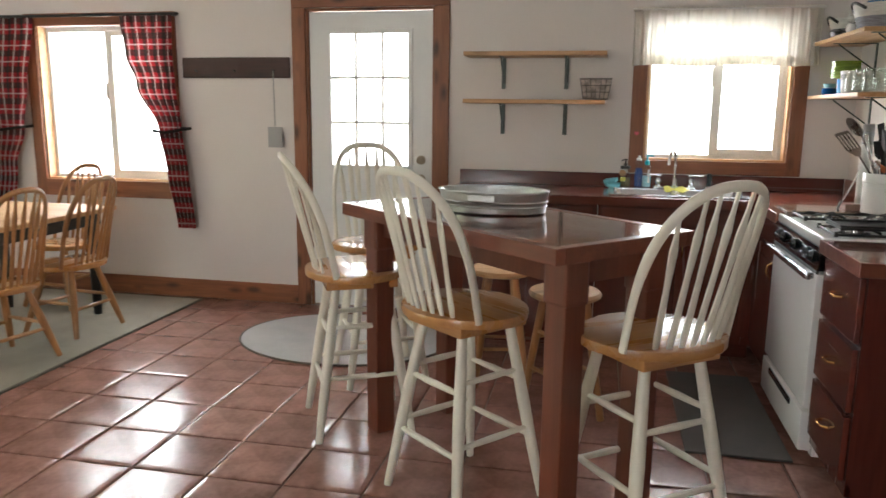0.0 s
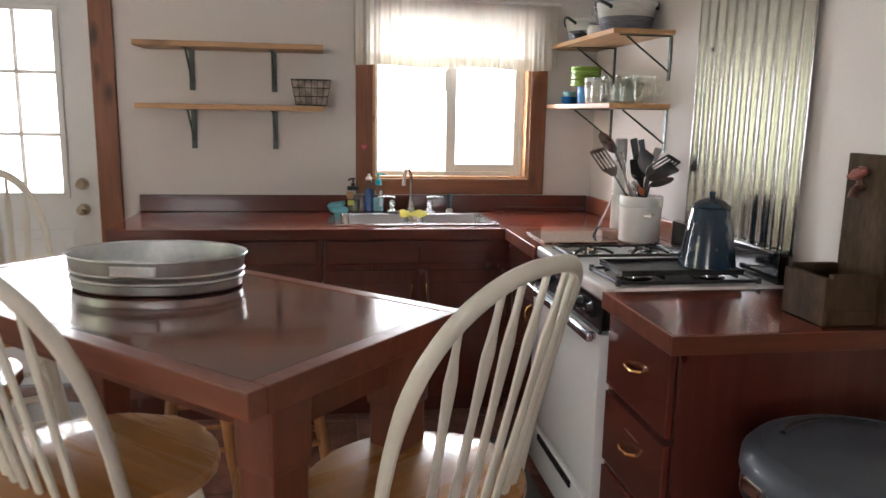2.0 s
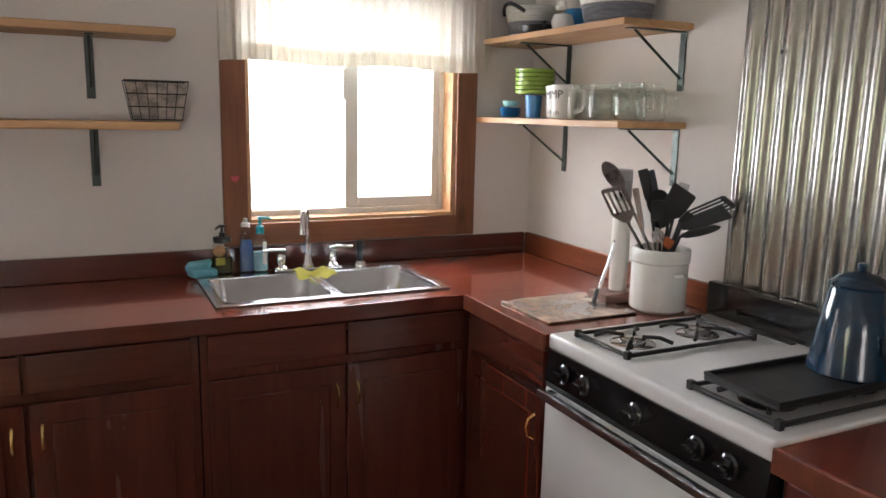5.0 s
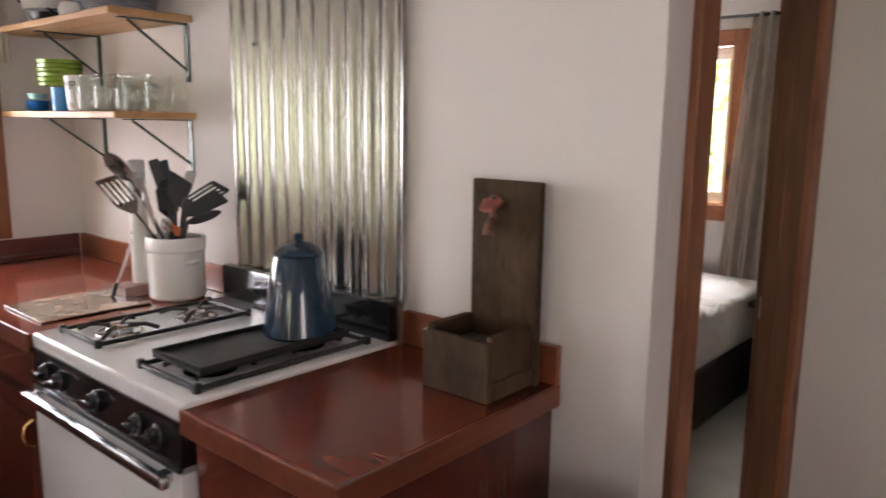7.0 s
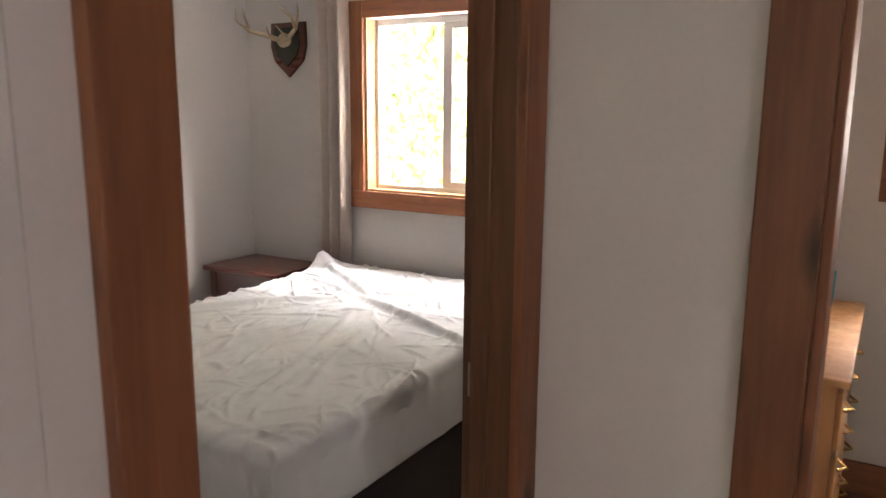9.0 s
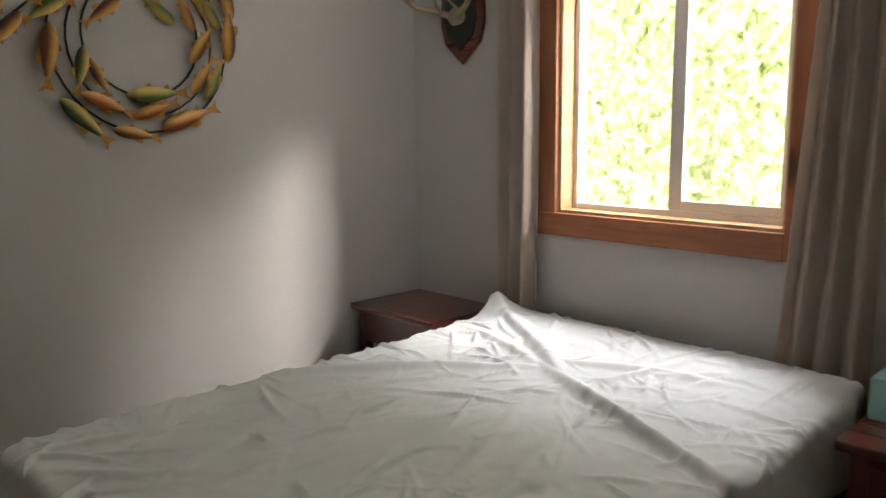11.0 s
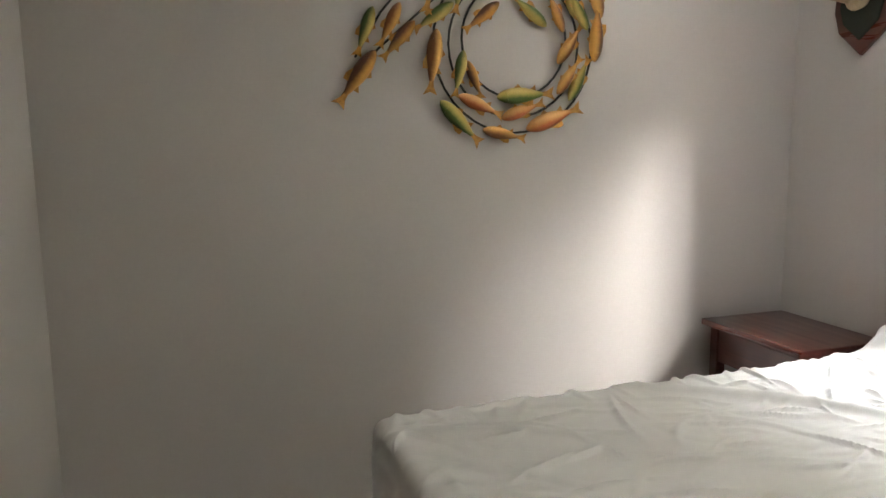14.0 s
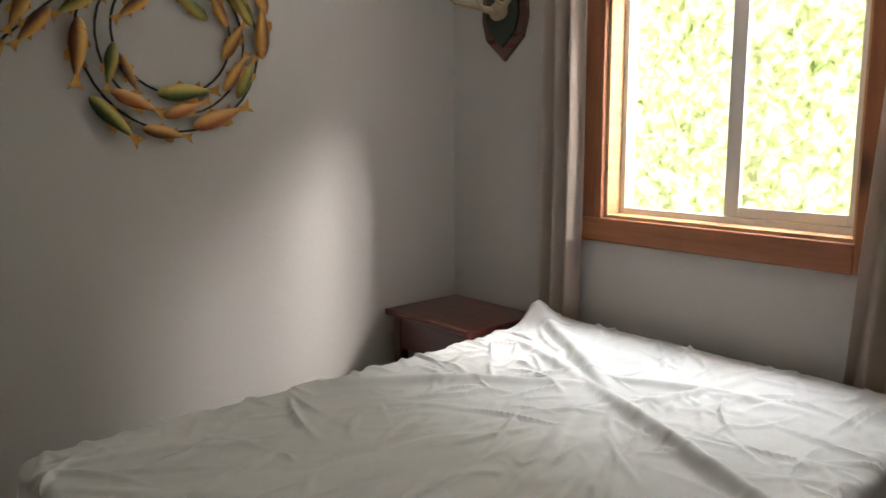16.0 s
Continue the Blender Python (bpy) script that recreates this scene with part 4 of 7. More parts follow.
for sx in (-1, 1):
    part("handle_base", lathe([(0.028, 0.008), (0.027, 0.016), (0.014, 0.024), (0.018, 0.05), (0.012, 0.066), (0, 0.072)], 16, at=(sx * 0.10, 0, 0)), M_CHROME, fau, smooth=True)
    part("lever", tube([(sx * 0.085, 0, 0.078), (sx * 0.12, -0.004, 0.084), (sx * 0.175, -0.012, 0.082)], [0.011, 0.012, 0.010], 10, 0.6), M_CHROME, fau, smooth=True)
part("sprayer_base", lathe([(0.026, 0.0), (0.026, 0.01), (0.018, 0.022), (0, 0.024)], 16, at=(0.21, 0, 0)), M_CHROME, fau, smooth=True)
part("sprayer", lathe([(0.018, 0), (0.018, 0.01), (0.011, 0.02), (0.012, 0.06), (0.016, 0.085), (0.012, 0.1), (0, 0.102)], 14, at=(0.21, 0, 0)), M_CANBLK, fau, smooth=True)


soap = thing("soap_jar", "glass soap jar with a black pump and yellow label", "soap dispenser", pose(0.448, 5.035, CZ + 0.0095))
part("jar_body", lathe([(0, 0.0), (0.034, 0.0), (0.037, 0.005), (0.037, 0.098), (0.030, 0.110), (0.028, 0.114)], 24), M_JAR, soap, smooth=True)
part("soap", lathe([(0, 0.003), (0.034, 0.004), (0.034, 0.060), (0, 0.060)], 24), surface("olive_soap", (0.16, 0.13, 0.06), 0.2, var=0.1, scale=9, fine=60, bump=0.0), soap, smooth=True)
part("paper_label", cbox(-0.030, 0.002, -0.0395, -0.036, 0.035, 0.062, 0.001), M_YELLOW, soap, "small yellow paper label")
part("wooden_tag", turned(lathe([(0, 0), (0.021, 0), (0.021, 0.004), (0, 0.004)], 20), pose(-0.018, -0.040, 0.088, 90, 0, 0)), M_PINE, soap, "round wooden tag")
part("lid", lathe([(0, 0.114), (0.032, 0.114), (0.033, 0.130), (0.030, 0.133), (0, 0.134)], 24), M_CANBLK, soap, smooth=True)
pp = lathe([(0, 0.134), (0.011, 0.134), (0.011, 0.150), (0.005, 0.152), (0.005, 0.168), (0.012, 0.169), (0.012, 0.178), (0, 0.179)], 14)
sweep(pp, [(0, 0, 0.173), (-0.018, -0.018, 0.172), (-0.026, -0.026, 0.166)], [0.006, 0.005, 0.004], 8)
part("pump", pp, M_CANBLK, soap, smooth=True)
dish = thing("dish_soap_bottle", "slim dish soap bottle, blue liquid, white cap", "bottle", pose(0.532, 5.025, CZ + 0.0095))
part("bottle_wall", lathe([(0, 0.0), (0.024, 0), (0.027, 0.006), (0.026, 0.09), (0.020, 0.125), (0.024, 0.155), (0.016, 0.168), (0.012, 0.172)], 20, 1.0, 0.7), M_JAR, dish, smooth=True)
part("liquid", lathe([(0, 0.002), (0.024, 0.003), (0.0245, 0.09), (0.0185, 0.122), (0, 0.122)], 20, 1.0, 0.7), M_BLUELIQ, dish, smooth=True)
part("cap", lathe([(0, 0.170), (0.017, 0.170), (0.017, 0.182), (0.008, 0.186), (0.008, 0.200), (0, 0.202)], 16), M_VINYL, dish, smooth=True)
handsoap = thing("hand_soap_bottle", "clear hand soap bottle with a turquoise pump", "bottle", pose(0.582, 5.012, CZ + 0.0095))
part("bottle_wall", lathe([(0, 0.0), (0.027, 0), (0.030, 0.008), (0.030, 0.115), (0.022, 0.135), (0.013, 0.142)], 22, 1.0, 0.75), M_JAR, handsoap, smooth=True)
part("liquid", lathe([(0, 0.002), (0.026, 0.004), (0.0275, 0.075), (0, 0.075)], 22, 1.0, 0.75), M_PALELIQ, handsoap, smooth=True)
part("paper_label", cbox(0.004, 0.018, -0.024, -0.0215, 0.03, 0.115, 0.001), M_VINYL, handsoap)
pm = lathe([(0, 0.142), (0.015, 0.142), (0.015, 0.170), (0.006, 0.174), (0.006, 0.196), (0.010, 0.198), (0.010, 0.206), (0, 0.207)], 14)
sweep(pm, [(0, 0, 0.202), (0.030, -0.008, 0.202), (0.040, -0.010, 0.196)], [0.006, 0.005, 0.004], 8)
part("pump", pm, surface("turquoise_plastic", (0.01, 0.40, 0.50), 0.3, var=0.04, scale=9, fine=80, bump=0.0), handsoap, smooth=True)
sp_ = thing("sponge", "two pale blue sponges stacked askew beside the sink", "sponge", pose(0.365, 5.0, CZ + 0.010))
part("block", turned(cbox(-0.045, 0.045, -0.030, 0.030, 0, 0.024, 0.005), pose(0.005, 0, 0, 0, 0, 14)), M_SPONGE, sp_)
part("block", turned(cbox(-0.042, 0.042, -0.028, 0.028, 0, 0.022, 0.005), pose(-0.004, 0.01, 0.026, 10, -9, -22)), M_SPONGE, sp_)
tagged(part("dish_cloth", sheet(14, 8, lambda u, v: (xm - 0.06 + 0.15 * u, SY1 - 0.105 - 0.05 * v + 0.01 * math.sin(9 * u), RZ + 0.012 - 0.02 * v * v + 0.008 * math.sin(11 * u + 3 * v)), 0.003), M_YELLOW, smooth=True), "yellow dish cloth draped over the sink edge", "cloth")

# ---------- stove ----------
stove = thing("gas_stove", "white enamel gas range with black control panel", "stove")
S0, S1 = 3.178, 3.942
part("body", cbox(1.20, 1.775, S0, S1, 0.03, 0.905), M_ENAMEL, stove)
part("cooktop", cbox(1.158, 1.778, S0 - 0.004, S1 + 0.004, 0.905, 0.951, 0.012, 3), M_ENAMEL, stove, smooth=True)
cp = B()
vs = [cp.verts.new(p) for p in ((1.160, S0, 0.905), (1.150, S0, 0.815), (1.205, S0, 0.815), (1.205, S0, 0.905), (1.160, S1, 0.905), (1.150, S1, 0.815), (1.205, S1, 0.815), (1.205, S1, 0.905))]
for q in ((0, 1, 2, 3), (7, 6, 5, 4), (0, 4, 5, 1), (1, 5, 6, 2), (2, 6, 7, 3), (3, 7, 4, 0)):
    cp.faces.new([vs[i] for i in q])
part("control_panel", cp, M_BLKGLOSS, stove)
for y in (3.27, 3.36, 3.56, 3.76, 3.85):
    kb = lathe([(0.026, 0), (0.027, 0.008), (0.021, 0.012), (0.019, 0.024), (0, 0.026)], 18)
    box(kb, -0.004, 0.004, -0.019, 0.019, 0.022, 0.034, 0.002)
    part("knob", turned(kb, pose(1.1545, y, 0.86, 0, -84, 0)), M_BLKGLOSS, stove, smooth=True)
od = part("oven_door", cbox(1.150, 1.20, S0 + 0.004, S1 - 0.004, 0.235, 0.800, 0.010), M_ENAMEL, stove, smooth=True)
hb = cbox(1.112, 1.134, S0 + 0.015, S1 - 0.015, 0.775, 0.80, 0.006)
for y in (S0 + 0.05, S1 - 0.05):
    box(hb, 1.132, 1.155, y - 0.015, y + 0.015, 0.778, 0.797)
part("handle", hb, M_STEEL, od, "polished steel oven handle")
part("vent_strip", cbox(1.149, 1.16, S0 + 0.01, S1 - 0.01, 0.801, 0.814), M_BLACK, stove)
dr = part("lower_drawer", cbox(1.145, 1.20, S0 + 0.004, S1 - 0.004, 0.05, 0.222, 0.012), M_ENAMEL, stove, smooth=True)
part("grip", cbox(1.137, 1.147, S0 + 0.18, S1 - 0.18, 0.185, 0.212, 0.004), M_BLKGLOSS, dr)
bg = cbox(1.742, 1.778, S0, S1, 0.951, 1.058, 0.008)
part("backguard", bg, M_BLKGLOSS, stove)
part("vent_slots", cbox(1.715, 1.735, 3.60, 3.74, 0.951, 0.955), M_BLACK, stove)


def grate(x0, x1, y0, y1, burners, parent):
    z = 0.972
    bm = B()
    for a, b in (((x0, y0), (x1, y0)), ((x1, y0), (x1, y1)), ((x1, y1), (x0, y1)), ((x0, y1), (x0, y0))):
        sweep(bm, [(a[0], a[1], z - 0.012), (b[0], b[1], z - 0.012)], 0.006, 6)
    for bx, by in burners:
        for k in range(4):
            a = radians(45 + 90 * k)
            sweep(bm, [(bx + 0.024 * math.cos(a), by + 0.024 * math.sin(a), z), (bx + 0.07 * math.cos(a), by + 0.07 * math.sin(a), z + 0.002), (bx + 0.108 * math.cos(a), by + 0.10 * math.sin(a), z - 0.01)], [0.005, 0.006, 0.006], 6)
    for x in (x0, x1):
        for y in (y0, y1):
            box(bm, x - 0.007, x + 0.007, y - 0.007, y + 0.007, 0.951, z)
    part("grate", bm, M_BLACK, parent)
    for bx, by in burners:
        cap = lathe([(0.062, 0.951), (0.058, 0.954), (0.036, 0.955), (0.035, 0.966), (0.03, 0.969), (0, 0.970)], 22, at=(bx, by, 0))
        part("burner", cap, M_STEEL, parent, smooth=True)


grate(1.215, 1.655, 3.675, 3.885, [(1.32, 3.78), (1.55, 3.78)], stove)
grate(1.215, 1.700, 3.215, 3.455, [(1.32, 3.335), (1.58, 3.335)], stove)
gr = thing("griddle", "black cast iron griddle lying on the stove grates", "griddle")
part("plate", cbox(1.235, 1.66, 3.235, 3.44, 0.976, 0.986, 0.004), M_BLACK, gr)
for b in ((1.235, 1.66, 3.235, 3.243), (1.235, 1.66, 3.432, 3.44), (1.235, 1.243, 3.243, 3.432), (1.652, 1.66, 3.243, 3.432)):
    part("rim", cbox(*b, 0.986, 0.996, 0.002), M_BLACK, gr)
pot = thing("coffee_pot", "dark blue speckled enamel coffee pot with lid on the griddle", "coffee pot", pose(1.574, 3.327, 0.9865))
part("body", lathe([(0, 0), (0.090, 0), (0.094, 0.006), (0.090, 0.03), (0.078, 0.11), (0.063, 0.196), (0.059, 0.202), (0, 0.202)], 36), M_BLUE, pot, smooth=True)
part("lid", lathe([(0.063, 0.201), (0.065, 0.207), (0.059, 0.214), (0.040, 0.228), (0.014, 0.235), (0.009, 0.239), (0.012, 0.247), (0.011, 0.255), (0, 0.258)], 32), M_BLUE, pot, smooth=True)
part("spout", tube([(0.03, 0.062, 0.13), (0.037, 0.09, 0.165), (0.042, 0.105, 0.192)], [0.018, 0.014, 0.009], 10), M_BLUE, pot, smooth=True)

# tin splash panel
tin = thing("corrugated_panel", "shiny corrugated tin panel on the wall behind the stove", "metal panel")


def tin_point(u, v):
    y = 3.165 + 0.765 * u
    return (X_E - 0.013 - 0.0085 * math.cos(2 * math.pi * u * 11.5), y, 1.045 + (2.40 - 1.045) * v)


part("panel", sheet(12 * 24, 2, tin_point, 0.0012), M_TIN, tin, smooth=True)
part("nail", turned(lathe([(0.008, 0), (0.007, 0.003), (0, 0.005)], 10), pose(X_E - 0.026, 3.776, 1.741, 0, -90, 0)), M_BLACK, tin)

# ---------- wall shelves ----------
def bracket(m, parent, depth=0.20, drop=0.20, mat=None):
    """An L bracket with a diagonal: wall plate along -z, arm along -y."""
    bm = B()
    box(bm, -0.014, 0.014, -0.004, 0.0, -drop, 0, 0.001)
    box(bm, -0.012, 0.012, -depth, -0.004, -0.004, 0, 0.001)
    sweep(bm, [(0, -depth + 0.03, -0.006), (0, -0.006, -drop + 0.04)], 0.0045, 6)
    for z in (-0.03, -drop + 0.015):
        box(bm, -0.004, 0.004, -0.007, -0.004, z - 0.004, z + 0.004)
    return part("bracket", turned(bm, m), mat or M_BRKT, parent, "painted steel shelf bracket")


def sink_wall_shelf(z):
    root = thing("wall_shelf", "pale pine wall shelf on steel brackets, nearly empty", "shelf", group="shelves beside the sink window")
    part("board", cbox(-0.603, 0.297, 4.853, Y_N - 0.004, z, z + 0.026, 0.005), M_PINE, root)
    for x in (-0.370, 0.043):
        bracket(pose(x, Y_N - 0.0005, z - 0.001), root)
    return root


sink_wall_shelf(1.775)
sink_wall_shelf(1.478)


def stove_wall_shelf(z):
    root = thing("wall_shelf", "pale pine wall shelf on black brackets holding dishes", "shelf", group="shelves beside the stove")
    part("board", cbox(1.515, X_E - 0.004, 4.145, Y_N - 0.008, z, z + 0.022, 0.004), M_PINEY, root)
    for y in (4.19, 4.83):
        bracket(pose(X_E - 0.0005, y, z - 0.001, 0, 0, -90), root, 0.235, 0.19)
    return root


stove_wall_shelf(1.832)
stove_wall_shelf(1.518)
SC, SD = 1.855, 1.541

# wire basket on the lower sink shelf
bk = thing("wire_basket", "small dark wire basket lined with printed cloth", "basket", pose(0.235, 4.955, 1.505))


def wire_loop(w, d, z):
    return [(-w, -d, z), (w, -d, z), (w, d, z), (-w, d, z), (-w, -d, z)]


for k in range(4):
    f = 0.78 + 0.22 * k / 3
    part("wire_hoop", tube(wire_loop(0.098 * f, 0.065 * f, 0.005 + 0.125 * k / 3), 0.002, 5), M_BLACK, bk)
for sx in range(-3, 4):
    for sy in (-1, 1):
        part("wire", tube([(0.078 * 0.98 * sx / 3, sy * 0.051, 0.004), (0.098 * sx / 3, sy * 0.065, 0.13)], 0.0015, 5), M_BLACK, bk)
lin = B()
vs0 = [lin.verts.new(p) for p in wire_loop(0.074, 0.047, 0.004)[:4]]
vs1 = [lin.verts.new(p) for p in wire_loop(0.093, 0.061, 0.122)[:4]]
lin.faces.new(vs0[::-1])
for k in range(4):
    lin.faces.new((vs0[k], vs0[(k + 1) % 4], vs1[(k + 1) % 4], vs1[k]))
bmesh.ops.solidify(lin, geom=lin.faces[:], thickness=0.002)
part("lining", lin, surface("printed_cloth", (0.84, 0.74, 0.66), 0.95, var=0.2, scale=22, fine=200, bump=0.4, dark=(0.10, 0.07, 0.06)), bk, "cloth lining with a dark print")


def rope_basket(x, y, z, r0, r1, h):
    root = thing("rope_basket", "coiled rope basket, white above grey, with leather handles", "basket", pose(x, y, z), group="rope baskets on the top shelf")
    n = 9
    for a, b, mt in ((0, 0.5, M_ROPE), (0.5, 1.0, M_ROPEW)):
        prof = [(0, 0.003)] if a == 0 else []
        for k in range(n * 4 + 1):
            u = a + (b - a) * k / (n * 4)
            prof.append((r0 + (r1 - r0) * u + 0.003 * abs(math.sin(math.pi * u * n * 2)), h * u + 0.002))
        if b == 1.0:
            prof += [(r1 - 0.012, h), (r1 - 0.016, h * 0.55)]
        part("coil", lathe(prof, 30), mt, root, smooth=True)
    for s in (0, 180):
        arc = [(r1 * 1.03 * math.cos(radians(s - 40 + 10 * k)) , r1 * 1.03 * math.sin(radians(s - 40 + 10 * k)), h * 0.8 + 0.035 * math.sin(math.pi * k / 8)) for k in range(9)]
        part("handle", tube(arc, 0.008, 8), M_CANBLK, root, "black leather handle", smooth=True)
    return root


rope_basket(1.655, 4.36, SC, 0.105, 0.135, 0.125)
rope_basket(1.665, 4.90, SC, 0.085, 0.115, 0.115)
rabbit = B()
lathe([(0, 0), (0.035, 0.0), (0.042, 0.03), (0.034, 0.055), (0, 0.068)], 16, sx=1.2, bm=rabbit)
lathe([(0, 0), (0.018, 0.006), (0.021, 0.02), (0.012, 0.036), (0, 0.04)], 12, at=(-0.045, 0.01, 0.06), bm=rabbit)
for s in (-1, 1):
    sweep(rabbit, [(-0.04, 0.01 + s * 0.008, 0.09), (-0.03, 0.012 + s * 0.012, 0.125)], [0.008, 0.003], 8, 0.6)
tagged(part("ceramic_figurine", turned(rabbit, pose(1.60, 4.60, SC + 0.0005, 0, 0, 60)), M_CROCK, smooth=True), "small white ceramic animal on the top shelf", "figurine")
pan = thing("small_skillet", "small black skillet on the top shelf", "skillet", pose(1.59, 4.745, SC + 0.0005))
part("pan", lathe([(0, 0.002), (0.062, 0.002), (0.075, 0.028), (0.071, 0.028), (0.059, 0.006), (0, 0.006)], 26), M_BLACK, pan, smooth=True)
part("grip", tube([(-0.02, -0.07, 0.022), (-0.06, -0.135, 0.03)], [0.010, 0.007], 8, 0.5), M_BLACK, pan)
tub = thing("blue_canister", "blue plastic canister with a white label band", "canister", pose(1.72, 4.675, SC + 0.0005))
part("body", lathe([(0, 0), (0.052, 0), (0.055, 0.01), (0.055, 0.17), (0.045, 0.185), (0, 0.187)], 24), M_BLUEC, tub, smooth=True)
part("label_band", lathe([(0.0555, 0.09), (0.0558, 0.09), (0.0558, 0.125), (0.0555, 0.125)], 24), M_VINYL, tub)

# dishes on the lower stove shelf
bowls = [(0, 0.0), (0.070, 0.0), (0.077, 0.003), (0.080, 0.0135), (0.082, 0.0155), (0.078, 0.0150), (0.072, 0.005), (0, 0.004)]
for k in range(6):
    b = lathe(bowls, 30, at=(1.65, 4.845 + 0.002 * (k % 2), SD + 0.092 + 0.0165 * k))
    tagged(part("green_dish", b, M_GREENC, smooth=True), "lime green glazed dish in a stack", "dish", "stacked green dishes")
tagged(part("blue_tumbler", lathe([(0, 0), (0.030, 0), (0.034, 0.088), (0.031, 0.088), (0.027, 0.005), (0, 0.005)], 20, at=(1.64, 4.835, SD + 0.001)), M_BLUEC, smooth=True), "deep blue tumbler under the green dishes", "tumbler")
for k in range(5):
    p = lathe([(0, 0.0), (0.028, 0.0), (0.043, 0.006), (0.045, 0.009), (0.028, 0.004), (0, 0.003)], 24, at=(1.60, 4.945, SD + 0.001 + 0.0075 * k))
    tagged(part("blue_saucer", p, M_BLUEC, smooth=True), "small bright blue plate in a stack", "plate", "stacked blue plates")
tagged(part("teal_dish", lathe([(0, 0), (0.028, 0), (0.036, 0.022), (0.033, 0.022), (0, 0.004)], 20, at=(1.60, 4.945, SD + 0.045)), M_TEAL, smooth=True), "small pale teal dish on the blue plates", "dish")


def mug(x, y, turn):
    root = thing("mug", "white mug with dark printed lettering", "mug", pose(x, y, SD + 0.0005, 0, 0, turn) @ Matrix.Scale(1.22, 4), group="white mugs on the shelf")
    part("cup", lathe([(0, 0.002), (0.032, 0.0), (0.036, 0.01), (0.043, 0.098), (0.040, 0.100), (0.034, 0.02), (0, 0.012)], 26), M_CROCK, root, smooth=True)
    part("handle", tube([(0.040, 0, 0.082), (0.066, 0, 0.078), (0.072, 0, 0.052), (0.060, 0, 0.028), (0.038, 0, 0.022)], 0.006, 8, 1.4), M_CROCK, root, smooth=True)
    for txt, size, z in (("MP", 0.034, 0.060), ("ch", 0.024, 0.010)):
        cu = bpy.data.curves.new("lettering", "FONT")
        cu.body, cu.size, cu.extrude, cu.align_x = txt, size, 0.0006, "CENTER"
        ob = new("lettering_source", cu)
        dg = bpy.context.evaluated_depsgraph_get()
        me = bpy.data.meshes.new_from_object(ob.evaluated_get(dg))
        bpy.data.objects.remove(ob)
        for v in me.vertices:          # wrap round the cup
            r = 0.0368 + 0.0068 * (z + v.co.y) / 0.09
            a = v.co.x / r - math.pi / 2
            v.co = ((r + 0.0006) * math.cos(a), (r + 0.0006) * math.sin(a), z + v.co.y)
        me.materials.append(M_INK)
        lt = new("lettering", me)
        lt.parent = root
    return root


mug(1.65, 4.672, -75)
mug(1.60, 4.565, -70)


def jar(x, y, s=1.0):
    root = thing("glass_jar", "clear glass handled canning jar, empty", "jar", pose(x, y, SD + 0.0005), group="glass jars on the shelf")
    part("jar_glass", lathe([(0, 0.002), (0.034 * s, 0.0), (0.040 * s, 0.004), (0.043 * s, 0.014), (0.043 * s, 0.085), (0.040 * s, 0.096), (0.034 * s, 0.104), (0.034 * s, 0.120)], 26), M_JAR, root, smooth=True)
    part("grip", tube([(0.03 * s, -0.030 * s, 0.088), (0.046 * s, -0.052 * s, 0.080), (0.048 * s, -0.054 * s, 0.045), (0.034 * s, -0.032 * s, 0.030)], 0.005, 8, 1.5), M_JAR, root, smooth=True)
    part("rim_band", lathe([(0.0345 * s, 0.112), (0.0365 * s, 0.114), (0.0365 * s, 0.118), (0.0345 * s, 0.120)], 24), M_JAR, root, smooth=True)
    return root


for x, y, s in ((1.59, 4.445, 1.18), (1.59, 4.325, 1.15), (1.60, 4.195, 1.18), (1.70, 4.45, 1.1), (1.70, 4.34, 1.15), (1.71, 4.225, 1.15)):
    jar(x, y, s)

# ---------- on the stove-side counter ----------
crock = thing("utensil_crock", "white stoneware crock full of cooking utensils", "crock", pose(1.652, 4.062, CZ + 0.001))
part("crock_body", lathe([(0, 0.002), (0.080, 0), (0.088, 0.008), (0.089, 0.155), (0.093, 0.160), (0.093, 0.196), (0.089, 0.202), (0.083, 0.200), (0.081, 0.02), (0, 0.014)], 36), M_CROCK, crock, smooth=True)
for s in (90, 270):
    part("lug", tube([(0.09 * math.cos(radians(s - 14)), 0.09 * math.sin(radians(s - 14)), 0.125), (0.103 * math.cos(radians(s)), 0.103 * math.sin(radians(s)), 0.128), (0.09 * math.cos(radians(s + 14)), 0.09 * math.sin(radians(s + 14)), 0.125)], 0.008, 8), M_CROCK, crock, smooth=True)


CROCK = Vector((1.652, 4.062, CZ + 0.02))


def blade(bm, neck, d, side, up, outline, t=0.003, curl=0.0):
    """A flat head: outline of (along, across), t thick, curling towards the room."""
    lo = [bm.verts.new(neck + d * a + side * b + up * (curl * a * a)) for a, b in outline]
    hi = [bm.verts.new(neck + d * a + side * b + up * (curl * a * a + t)) for a, b in outline]
    n = len(outline)
    bm.faces.new(lo[::-1]), bm.faces.new(hi)
    for k in range(n):
        bm.faces.new((lo[k], lo[(k + 1) % n], hi[(k + 1) % n], hi[k]))


